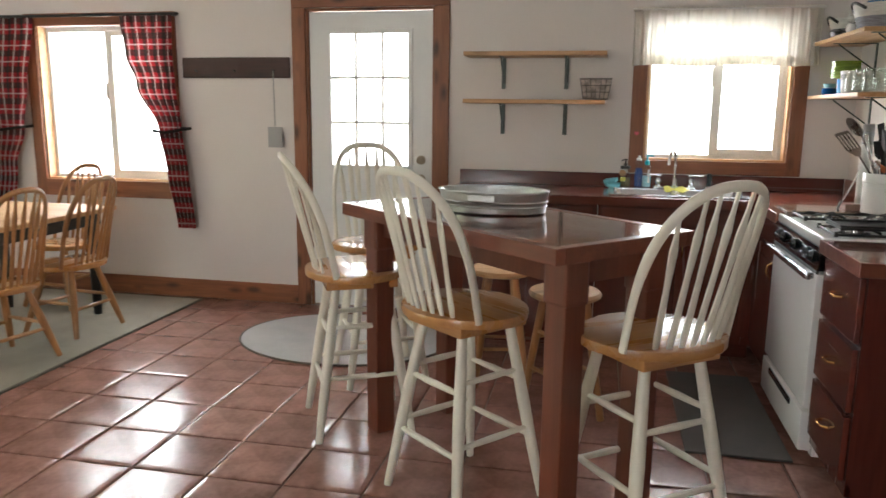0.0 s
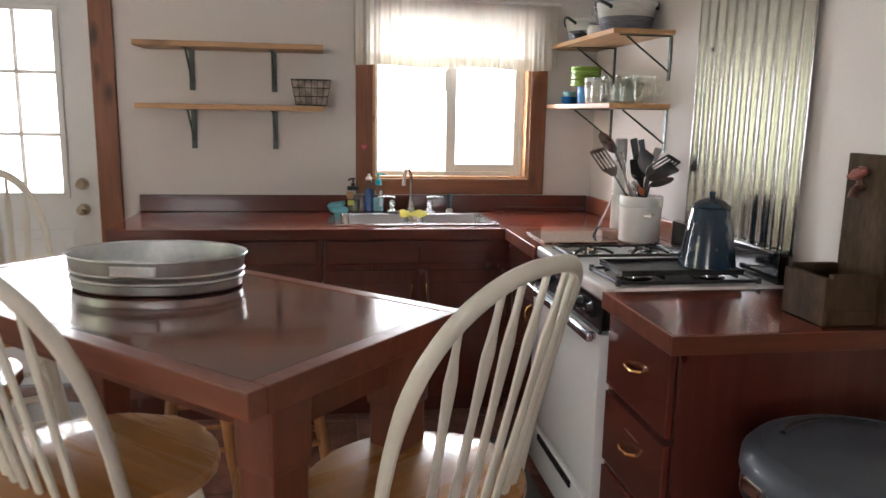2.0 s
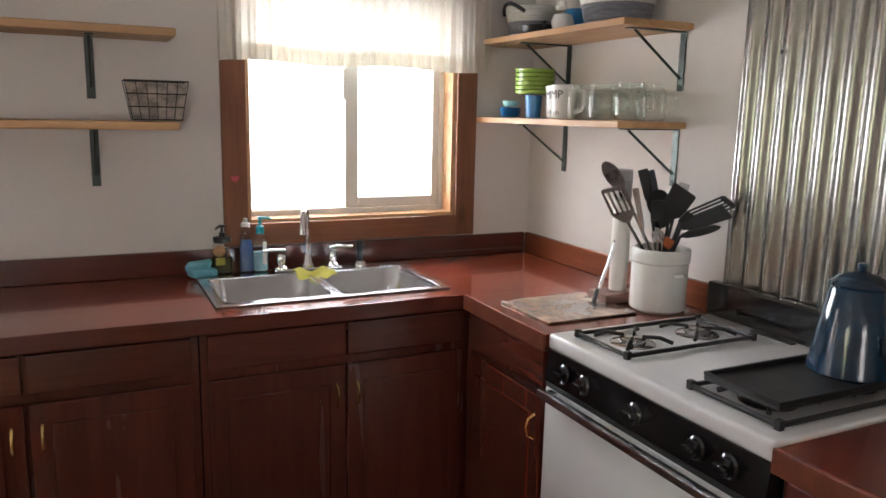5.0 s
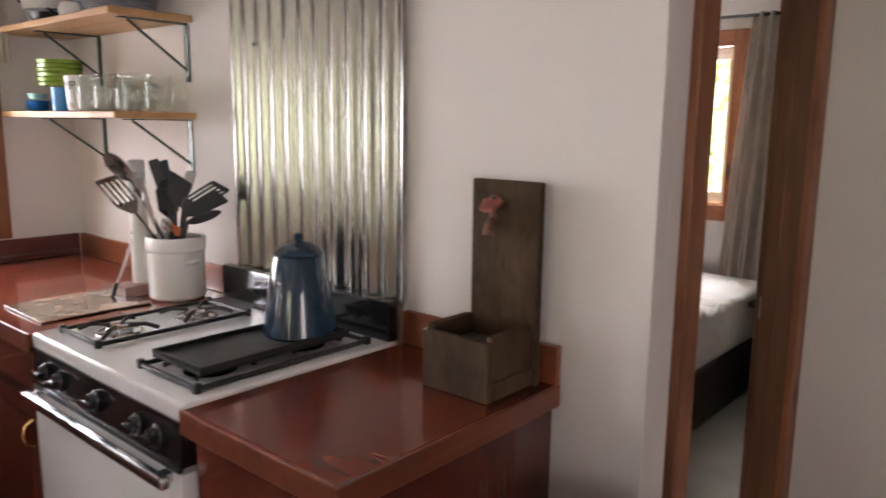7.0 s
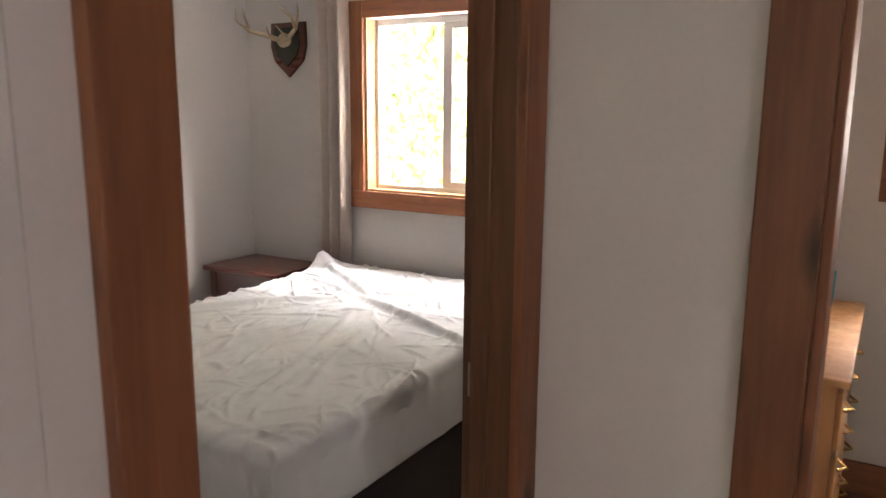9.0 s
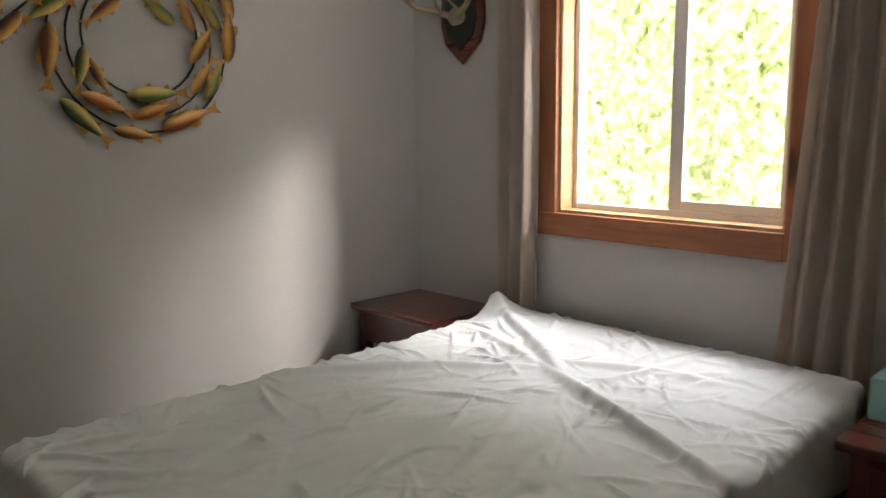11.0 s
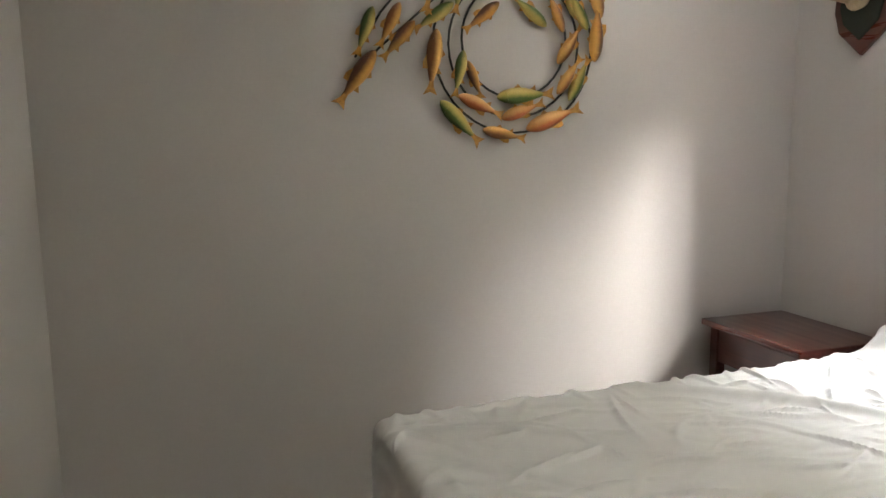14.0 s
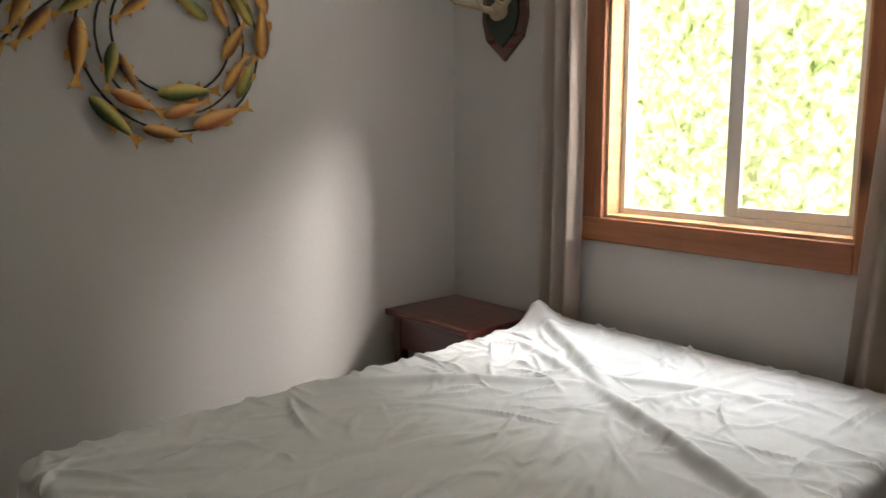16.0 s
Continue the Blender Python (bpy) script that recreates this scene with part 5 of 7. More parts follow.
def utensil(name, label, tip, neck, mat, head, hw=0.035, hmat=None, roll=0.0):
    """A tool standing in the crock: shaft from its bottom to the neck, head from the neck to the tip."""
    root = thing(name, label, "utensil", group="utensils in the crock")
    t, nk = Vector(tip), Vector(neck)
    d, hl = (t - nk).normalized(), (t - nk).length
    out = Vector((nk.x - CROCK.x, nk.y - CROCK.y, 0))
    foot = CROCK - out * 0.45
    rim_z = min(CROCK.z + 0.18, nk.z - 0.01)
    at_rim = foot.lerp(nk, (rim_z - foot.z) / (nk.z - foot.z))
    off = Vector((at_rim.x - CROCK.x, at_rim.y - CROCK.y, 0))
    if off.length > 0.070:
        at_rim -= off * (1 - 0.070 / off.length)
    part("shaft", tube([foot, at_rim, nk, nk + d * hl * 0.12], [0.006, 0.0055, 0.0045, 0.004], 8), mat, root, smooth=True)
    side = d.cross(Vector((-0.75, -0.62, 0.15))).normalized()
    side = Matrix.Rotation(radians(roll), 3, d) @ side
    up = side.cross(d).normalized()
    bm = B()
    if head == "flat":
        blade(bm, nk, d, side, up, ((0, -hw * 0.35), (hl * 0.2, -hw * 0.85), (hl * 0.94, -hw), (hl, -hw * 0.9), (hl, hw * 0.9), (hl * 0.94, hw), (hl * 0.2, hw * 0.85), (0, hw * 0.35)), curl=0.5)
    elif head == "slot":
        blade(bm, nk, d, side, up, ((0, -hw * 0.3), (hl * 0.22, -hw * 0.9), (hl * 0.30, -hw), (hl * 0.30, hw), (hl * 0.22, hw * 0.9), (0, hw * 0.3)))
        blade(bm, nk, d, side, up, ((hl * 0.90, -hw), (hl * 0.96, -hw), (hl, -hw * 0.85), (hl, hw * 0.85), (hl * 0.96, hw), (hl * 0.90, hw)))
        for k in range(5):
            c = -hw + 2 * hw * k / 4 * 0.9 + 0.1 * hw
            blade(bm, nk, d, side, up, ((hl * 0.28, c - hw * 0.10), (hl * 0.92, c - hw * 0.10), (hl * 0.92, c + hw * 0.10), (hl * 0.28, c + hw * 0.10)))
    else:
        bowl = lathe([(0, -0.30 * hw), (hw * 0.6, -0.22 * hw), (hw, 0.0), (hw * 0.95, 0.03 * hw), (hw * 0.55, -0.14 * hw), (0, -0.2 * hw)], 20, 1.0, hl / (2 * hw), bm=bm)
        mm = Matrix((side, d, up)).transposed().to_4x4()
        mm.translation = nk + d * hl * 0.5
        turned(bm, mm)
        if head == "pierced":
            for a, b in ((0.3, 0.0), (0.5, -0.35), (0.5, 0.35), (0.7, 0.0)):
                c = nk + d * hl * a + side * hw * b - up * 0.06 * hw
                blade(bm, c, d, side, up, ((-hl * 0.07, -hw * 0.10), (hl * 0.07, -hw * 0.10), (hl * 0.07, hw * 0.10), (-hl * 0.07, hw * 0.10)), 0.001)
    part("head", bm, hmat or mat, root, smooth=head in ("bowl", "pierced"))
    return root


M_DULL = surface("dull_steel", (0.30, 0.27, 0.25), 0.28, metal=1.0, var=0.15, scale=12, fine=90, bump=0.05)
M_SMOKE = surface("smoke_grey_nylon", (0.055, 0.056, 0.058), 0.35, var=0.1, scale=9, fine=80, bump=0.05)
utensil("slotted_turner", "steel slotted turner in the crock", (1.433, 4.052, 1.345), (1.540, 4.100, 1.230), M_DULL, "slot", 0.036)
utensil("slotted_spoon", "long steel slotted spoon in the crock", (1.488, 4.170, 1.412), (1.560, 4.155, 1.325), M_DULL, "pierced", 0.026)
utensil("black_turner", "black nylon turner with a square blade", (1.612, 3.930, 1.350), (1.628, 4.010, 1.255), M_CANBLK, "flat", 0.040)
utensil("black_slotted_turner", "black nylon slotted turner leaning out of the crock", (1.672, 3.815, 1.325), (1.625, 3.960, 1.245), M_SMOKE, "slot", 0.034, None, 55)
utensil("black_spatula", "smoky black nylon spatula leaning out of the crock", (1.690, 3.840, 1.300), (1.640, 3.970, 1.225), M_SMOKE, "flat", 0.030, None, 40)
utensil("black_spoon", "dark nylon cooking spoon leaning out of the crock", (1.700, 3.870, 1.240), (1.645, 3.975, 1.195), M_SMOKE, "bowl", 0.020, None, 50)
utensil("ladle", "black nylon ladle in the crock", (1.640, 4.085, 1.330), (1.645, 4.070, 1.245), M_CANBLK, "bowl", 0.038)
utensil("black_masher", "black nylon serving spoon in the crock", (1.610, 4.020, 1.305), (1.625, 4.045, 1.215), M_CANBLK, "flat", 0.036, None, 15)
utensil("grey_spatula", "pale grey silicone spatula in the crock", (1.705, 4.035, 1.352), (1.680, 4.040, 1.275), M_SMOKE, "flat", 0.017, surface("pale_silicone", (0.42, 0.40, 0.38), 0.5, var=0.06, scale=9, fine=80, bump=0.05))
utensil("tongs", "steel kitchen tongs in the crock", (1.570, 4.105, 1.335), (1.595, 4.085, 1.190), M_STEEL, "flat", 0.010)
utensil("whisk_handle", "thin steel whisk in the crock", (1.600, 4.020, 1.215), (1.610, 4.035, 1.165), M_STEEL, "bowl", 0.020)
utensil("knife_steel", "black-handled sharpening steel standing upright", (1.650, 4.170, 1.385), (1.652, 4.125, 1.275), M_CANBLK, "flat", 0.017)
utensil("grey_scraper", "grey flat scraper standing upright", (1.690, 4.180, 1.380), (1.685, 4.130, 1.275), M_CAN, "flat", 0.014)
utensil("orange_spatula", "small orange silicone spatula low in the crock", (1.618, 3.985, 1.190), (1.630, 4.015, 1.155), M_CANBLK, "flat", 0.016, surface("orange_silicone", (0.45, 0.11, 0.03), 0.5, var=0.06, scale=9, fine=80, bump=0.05))
tw = thing("spice_mill", "tall white mill with a clear top on a wooden stand", "mill", pose(1.605, 4.205, CZ + 0.001))
part("stand", cbox(-0.085, 0.045, -0.050, 0.045, 0, 0.034, 0.004), surface("pinkish_wood_block", (0.24, 0.13, 0.10), 0.5, var=0.12, scale=12, fine=80, bump=0.15), tw)
part("column", lathe([(0, 0.035), (0.028, 0.035), (0.030, 0.04), (0.030, 0.33), (0.027, 0.335), (0, 0.335)], 24), M_VINYL, tw, smooth=True)
part("clear_top", lathe([(0, 0.336), (0.026, 0.336), (0.027, 0.40), (0, 0.40)], 22), surface("frosted_acrylic", (0.42, 0.43, 0.43), 0.15, var=0.05, scale=8, fine=60, bump=0.0), tw, smooth=True)
part("cap", lathe([(0, 0.401), (0.027, 0.401), (0.027, 0.435), (0.023, 0.44), (0, 0.44)], 22), M_MATGREY, tw, smooth=True)
lean = thing("serving_fork", "long steel utensil leaning on the counter", "utensil")
part("shaft", tube([(1.505, 4.185, CZ + 0.03), (1.565, 4.200, 1.10), (1.607, 4.205, 1.225)], [0.005, 0.005, 0.004], 8), M_STEEL, lean, smooth=True)
part("grip", tube([(1.490, 4.18, CZ + 0.008), (1.508, 4.186, CZ + 0.05)], [0.009, 0.007], 8, 0.6), M_BLACK, lean, smooth=True)
part("collar", tube([(1.580, 4.202, 1.145), (1.600, 4.204, 1.205)], [0.007, 0.007], 8), M_BLACK, lean, smooth=True)
board = thing("cutting_board", "glass cutting board with a brown country print", "cutting board")
part("glass_plate", cbox(1.215, 1.545, 4.03, 4.31, CZ + 0.002, CZ + 0.008, 0.002), surface("printed_glass", (0.46, 0.36, 0.27), 0.10, var=0.35, scale=11, fine=34, bump=0.0, dark=(0.06, 0.035, 0.03), coat=0.6), board)

# planter box
pl = thing("wall_planter", "weathered wooden planter box with tall back and old tap", "planter", pose(0, 0, 0))
part("back_board", cbox(1.738, 1.758, 2.722, 2.905, CZ + 0.001, 1.395, 0.004), M_WEATHER, pl)
for b in ((1.585, 1.603, 2.735, 2.915, CZ + 0.001, 1.075), (1.603, 1.737, 2.735, 2.753, CZ + 0.001, 1.085), (1.603, 1.737, 2.897, 2.915, CZ + 0.001, 1.085), (1.603, 1.737, 2.753, 2.897, CZ + 0.001, CZ + 0.018)):
    part("box_board", cbox(*b, 0.003), M_WEATHER, pl)
part("front_rail", cbox(1.590, 1.735, 2.728, 2.7345, CZ + 0.008, CZ + 0.045, 0.002), M_WEATHER, pl)
tap = part("old_tap", tube([(1.738, 2.835, 1.305), (1.724, 2.835, 1.306), (1.712, 2.835, 1.296), (1.708, 2.835, 1.276)], [0.011, 0.012, 0.012, 0.014], 12), M_RUST, pl, "rusted brass tap", smooth=True)
part("stem", tube([(1.724, 2.835, 1.315), (1.722, 2.835, 1.362)], [0.008, 0.006], 10), M_RUST, tap, smooth=True)
knob = lathe([(0, 0.0), (0.022, 0.002), (0.027, 0.008), (0.025, 0.014), (0.012, 0.017), (0, 0.017)], 20)
for v in knob.verts:                 # five-lobed wheel
    v.co *= 1 + 0.10 * math.cos(5 * math.atan2(v.co.y, v.co.x)) * (1 if math.hypot(v.co.x, v.co.y) > 0.02 else 0)
part("tap_handle", turned(knob, pose(1.722, 2.835, 1.335, 0, -32, 0)), surface("worn_red_paint", (0.30, 0.075, 0.055), 0.7, var=0.3, scale=40, fine=200, bump=0.4), tap, "worn red tap handle", smooth=True)
part("dark_soil", cbox(1.604, 1.736, 2.754, 2.896, CZ + 0.02, 1.04), surface("dry_soil", (0.05, 0.045, 0.035), 0.95, var=0.3, scale=30, fine=120, bump=1.0), pl)

# ---------- trash can ----------
can = thing("trash_can", "grey plastic step trash can with a domed lid", "trash can", pose(1.475, 2.37, 0.0))
CAN_UP = 0.068
part("body", lathe([(0, 0), (0.225, 0), (0.235, 0.02), (0.262, 0.60 + CAN_UP), (0.262, 0.615 + CAN_UP), (0, 0.615 + CAN_UP)], 40, 1.0, 0.93), M_CAN, can, smooth=True)
part("bag_rim", lathe([(0.268, 0.580), (0.274, 0.585), (0.272, 0.628), (0.255, 0.633)], 40, 1.0, 0.93, (0, 0, CAN_UP)), M_CANBLK, can, smooth=True)
lid = part("lid", lathe([(0.274, 0.634), (0.279, 0.640), (0.276, 0.672), (0.258, 0.692), (0.235, 0.700), (0.225, 0.694), (0.12, 0.712), (0, 0.716)], 40, 1.0, 0.93, (0, 0, CAN_UP)), M_CAN, can, smooth=True)
part("lid_slot", tube([(0.19 * math.cos(radians(a)), 0.18 * math.sin(radians(a)), 0.708 + CAN_UP) for a in range(40, 141, 10)], 0.008, 8, 0.5), M_CANBLK, lid)
part("latch", cbox(-0.292, -0.262, -0.035, 0.035, 0.620 + CAN_UP, 0.655 + CAN_UP, 0.006), M_CHROME, can)

# ---------- valance and curtains in the kitchen ----------
val = thing("valance", "white cotton valance gathered on a rod over the sink window", "valance")


def valance_point(u, v):
    x = 0.455 + 1.095 * u
    f = 0.011 * math.sin(2 * math.pi * u * 17 + 1.2 * math.sin(9 * u)) + 0.006 * math.sin(2 * math.pi * u * 41)
    z = 2.075 - 0.355 * v + 0.006 * math.sin(13 * u) * v
    return (x, Y_N - 0.062 + f * (0.35 + 0.65 * v), z)


part("cloth", sheet(170, 10, valance_point), M_WHITECLOTH, val, smooth=True)
part("hem_band", sheet(170, 2, lambda u, v: Vector(valance_point(u, 0.83 + 0.17 * v)) + Vector((0, -0.0025, 0))), M_WHITECLOTH, val, smooth=True)
part("rod", tube([(0.445, Y_N - 0.062, 2.062), (1.56, Y_N - 0.062, 2.062)], 0.007, 8), M_VINYL, val)
for x in (0.46, 1.545):
    part("rod_bracket", cbox(x - 0.006, x + 0.006, Y_N - 0.06, Y_N - 0.0225, 2.055, 2.069), M_VINYL, val)


def uv_sheet(name, nu, nv, f, mat, parent):
    ob = part(name, sheet(nu, nv, f), mat, parent, smooth=True)
    uv = ob.data.uv_layers.new(name="UVMap")
    k = 0
    for i in range(nu):
        for j in range(nv):
            for a, b in ((i, j), (i + 1, j), (i + 1, j + 1), (i, j + 1)):
                uv.data[k].uv = (a / nu, b / nv)
                k += 1
    return ob


def lerp_keys(keys, v):
    for (a, *p), (b, *q) in zip(keys, keys[1:]):
        if v <= b:
            s = (v - a) / (b - a)
            s = s * s * (3 - 2 * s)
            return [x + (y - x) * s for x, y in zip(p, q)]
    return keys[-1][1:]


def plaid_curtain(label, keys, phase):
    """keys: share of the drop, x of one edge, x of the other."""
    root = thing("plaid_curtain", label, "curtain", group="tartan curtains of the dining window")

    def f(u, v):
        x0, x1 = lerp_keys(keys, v)
        w = abs(x1 - x0)
        amp = 0.012 + 0.05 * max(0, 0.42 - w)
        return (x0 + (x1 - x0) * u, Y_N - 0.075 + amp * math.sin(2 * math.pi * 5 * u + phase) - 0.02 * math.sin(math.pi * v), 2.075 - 1.53 * v)
    uv_sheet("cloth", 60, 60, f, M_PLAID, root)
    tx0, tx1 = lerp_keys(keys, 0.53)
    part("tieback", tube([(tx0 - 0.01, Y_N - 0.15, 1.265), ((tx0 + tx1) / 2, Y_N - 0.165, 1.25), (tx1 + 0.01, Y_N - 0.13, 1.27), (tx1 + 0.03, Y_N - 0.02, 1.28)], 0.007, 8, 1.6), M_PLAID, root)
    return root


plaid_curtain("red, black and white tartan curtain tied back at the side", ((0, -3.173, -2.753), (0.17, -3.138, -2.757), (0.315, -3.059, -2.743), (0.53, -2.896, -2.704), (0.72, -2.85, -2.675), (1.0, -2.793, -2.644)), 0.4)
plaid_curtain("red and black tartan curtain tied back beside the dining table", ((0, -4.42, -3.903), (0.33, -4.43, -3.981), (0.53, -4.33, -4.04), (0.72, -4.34, -4.14), (1.0, -4.44, -4.21)), 1.7)
rod = thing("curtain_rod", "black iron curtain rod over the dining window", "curtain rod")
part("rod", tube([(-4.45, Y_N - 0.075, 2.085), (-2.72, Y_N - 0.075, 2.085)], 0.011, 10), M_BLACK, rod)
for x in (-4.40, -2.77):
    part("rod_bracket", cbox(x - 0.008, x + 0.008, Y_N - 0.075, Y_N - 0.0005, 2.075, 2.095), M_BLACK, rod)
part("finial", lathe([(0, 0), (0.018, 0.008), (0.018, 0.022), (0, 0.03)], 12, at=(-2.715, Y_N - 0.075, 2.07)), M_BLACK, rod)
hook = thing("holdback", "black iron curtain holdback on the wall", "hook")
part("arm", tube([(-2.735, Y_N - 0.0005, 1.285), (-2.735, Y_N - 0.10, 1.285), (-2.66, Y_N - 0.11, 1.285)], 0.006, 8), M_BLACK, hook)
plank = thing("wall_plank", "dark reddish-brown plank mounted on the wall", "wall plank")
part("board", cbox(-2.715, -1.888, Y_N - 0.026, Y_N - 0.0005, 1.642, 1.785, 0.006), M_PLANK, plank)
for x in (-2.0, -2.3, -2.6):
    part("peg", tube([(x, Y_N - 0.026, 1.69), (x, Y_N - 0.055, 1.695)], [0.006, 0.005], 8), M_BLACK, plank)
fs = thing("fly_swatter", "pale plastic fly swatter hanging from the plank", "fly swatter")
part("handle", tube([(-2.0, Y_N - 0.048, 1.70), (-2.0, Y_N - 0.04, 1.30)], 0.004, 6), M_MATGREY, fs)
part("flap", cbox(-2.055, -1.945, Y_N - 0.043, Y_N - 0.038, 1.155, 1.30, 0.002), M_MATGREY, fs)

# ---------- bar table ----------
TH = 1.035
bar = thing("bar_table", "tall dark-stained wooden bar table with thick legs", "bar table", pose(-0.09, 2.862, 0, 0, 0, -42.3))
part("tabletop", cbox(-0.612, 0.612, -0.285, 0.285, TH - 0.042, TH, 0.003), M_BARTOP, bar)
for b in ((-0.652, 0.652, -0.325, -0.2855), (-0.652, 0.652, 0.2855, 0.325), (-0.652, -0.6125, -0.285, 0.285), (0.6125, 0.652, -0.285, 0.285)):
    part("edge_board", cbox(b[0], b[1], b[2], b[3], TH - 0.050, TH + 0.0015, 0.003), M_BAREDGE, bar)
for b in ((-0.56, 0.56, -0.203, -0.180), (-0.56, 0.56, 0.180, 0.203), (-0.58, -0.557, -0.18, 0.18), (0.557, 0.58, -0.18, 0.18)):
    part("apron", cbox(b[0], b[1], b[2], b[3], TH - 0.14, TH - 0.0505), M_BARLEG, bar)
for sx in (-1, 1):
    for sy in (-1, 1):
        lg = cbox(-0.045, 0.045, -0.045, 0.045, 0.0005, TH - 0.16, 0.006)
        box(lg, -0.052, 0.052, -0.052, 0.052, TH - 0.20, TH - 0.0505, 0.012)
        part("leg", turned(lg, pose(sx * 0.565, sy * 0.19, 0)), M_BARLEG, bar)
tray = thing("galvanized_tray", "oval galvanized steel tub tray with side handles", "tray", pose(-0.126, 2.978, TH + 0.002, 0, 0, -9))
part("tub", lathe([(r_, z_ * 0.82) for r_, z_ in [(0, 0.001), (0.205, 0.001), (0.212, 0.006), (0.214, 0.03), (0.219, 0.034), (0.214, 0.040), (0.216, 0.05), (0.221, 0.055), (0.216, 0.06), (0.222, 0.098), (0.228, 0.102), (0.226, 0.107), (0.219, 0.102),
                   (0.209, 0.012), (0.2, 0.006), (0, 0.006)]], 56, 1.0, 0.70), M_GALV, tray, smooth=True)
for s in (-1, 1):
    part("handle", cbox(-0.055, 0.055, s * 0.155 - 0.004, s * 0.155 + 0.004, 0.050, 0.076, 0.003), M_GALV, tray)


# ---------- spindle-backed seats ----------
def windsor(name, label, category, group, m, seat_z, seat_w, back_h, leg_mat, seat_mat, back_mat, spread, rungs, swivel, n_spin=7):
    root = thing(name, label, category, m, group=group)
    pts = []
    for k in range(28):
        a = 2 * math.pi * k / 28
        r = seat_w / 2 * (1.0 + 0.05 * math.cos(2 * a) - 0.05 * math.sin(a))
        pts.append((r * math.cos(a), r * 0.97 * math.sin(a)))
    part("seat", prism(pts, seat_z - 0.034, seat_z, 0.010), seat_mat, root, smooth=True)
    if swivel:
        sq = seat_w * 0.33
        part("swivel_block", cbox(-sq, sq, -sq, sq, seat_z - 0.075, seat_z - 0.036, 0.008), seat_mat, root)
    zt = seat_z - (0.07 if swivel else 0.03)
    tops, feet = [], []
    for k in range(4):
        a = radians(45 + 90 * k)
        tops.append(Vector((seat_w * 0.33 * math.cos(a), seat_w * 0.33 * math.sin(a), zt)))
        feet.append(Vector((spread * math.cos(a), spread * math.sin(a), 0.001)))
        mid = tops[-1].lerp(feet[-1], 0.45)
        part("leg", tube([tops[-1], mid, tops[-1].lerp(feet[-1], 0.8), feet[-1]], [0.018, 0.023, 0.019, 0.015], 12), leg_mat, root, smooth=True)
    for lev in rungs:
        for k in range(4):
            hgt = lev + 0.035 * (k % 2)
            s = 1 - hgt / zt
            a, b = tops[k].lerp(feet[k], s), tops[(k + 1) % 4].lerp(feet[(k + 1) % 4], s)
            part("stretcher", tube([a, a.lerp(b, 0.5), b], [0.009, 0.013, 0.009], 8), leg_mat, root, smooth=True)
    # bow and spindles lean backwards (-y)
    w, h0 = seat_w * 0.44, seat_w * 0.30
    def on_bow(t):
        a = math.pi * (1 - t)
        cx, sz = math.cos(a), math.sin(a)
        x = (w + 0.012 * sz) * math.copysign(abs(cx) ** 0.72, cx)
        z = back_h * sz ** 0.62
        return Vector((x, -h0 * (1 - 0.55 * min(1, abs(x) / w) ** 3) - 0.055 - 0.21 * z - 0.02 * sz, seat_z + z))
    bow = [on_bow(k / 36) for k in range(37)]
    bow[0].z = bow[-1].z = seat_z - 0.012
    part("bow", tube(bow, [0.012 if 3 < k < 33 else 0.011 for k in range(37)], 10, 1.35), back_mat, root, smooth=True)
    for k in range(n_spin):
        s = (k + 1) / (n_spin + 1)
        xb = (-1 + 2 * s) * w * 0.80
        low = Vector((xb, -h0 * (1 - 0.45 * abs(xb / w) ** 2) - 0.045, seat_z - 0.012))
        x_top = (-1 + 2 * s) * w * 0.98
        best = min(bow[6:31], key=lambda q: abs(q.x - x_top))
        sp = [low, low.lerp(best, 0.12), low.lerp(best, 0.5), low.lerp(best, 0.74), low.lerp(best, 0.86), best]
        bm = B()
        rings = []
        for p, hw in zip(sp, (0.008, 0.013, 0.010, 0.015, 0.007, 0.005)):
            dv = (best - low).normalized()
            bx = Vector((1, 0, 0))
            nrm = bx.cross(dv).normalized()
            rings.append([bm.verts.new(p + bx * hw * cx + nrm * 0.0055 * cy) for cx, cy in ((-1, -0.5), (-0.6, -1), (0.6, -1), (1, -0.5), (1, 0.5), (0.6, 1), (-0.6, 1), (-1, 0.5))])
        for r, q in zip(rings, rings[1:]):
            for i in range(8):
                bm.faces.new((r[i], r[(i + 1) % 8], q[(i + 1) % 8], q[i]))
        bm.faces.new(rings[0][::-1]), bm.faces.new(rings[-1])
        part("spindle", bm, back_mat, root, smooth=True)
    return root


STOOL_G = "swivel stools round the bar table"
stool = windsor("bar_stool", "cream-painted swivel bar stool with honey wood seat and spindle back", "bar stool", STOOL_G, pose(-0.168, 2.64, 0, 0, 0, -40), 0.74, 0.475, 0.495, M_CREAM, M_OAKSEAT, M_CREAM, 0.295, (0.24, 0.46), True)
for x, y, a in ((-0.765, 3.17, -62), (-0.85, 3.80, -150), (0.468, 2.45, 38)):
    copy_thing(stool, pose(x, y, 0, 0, 0, a))


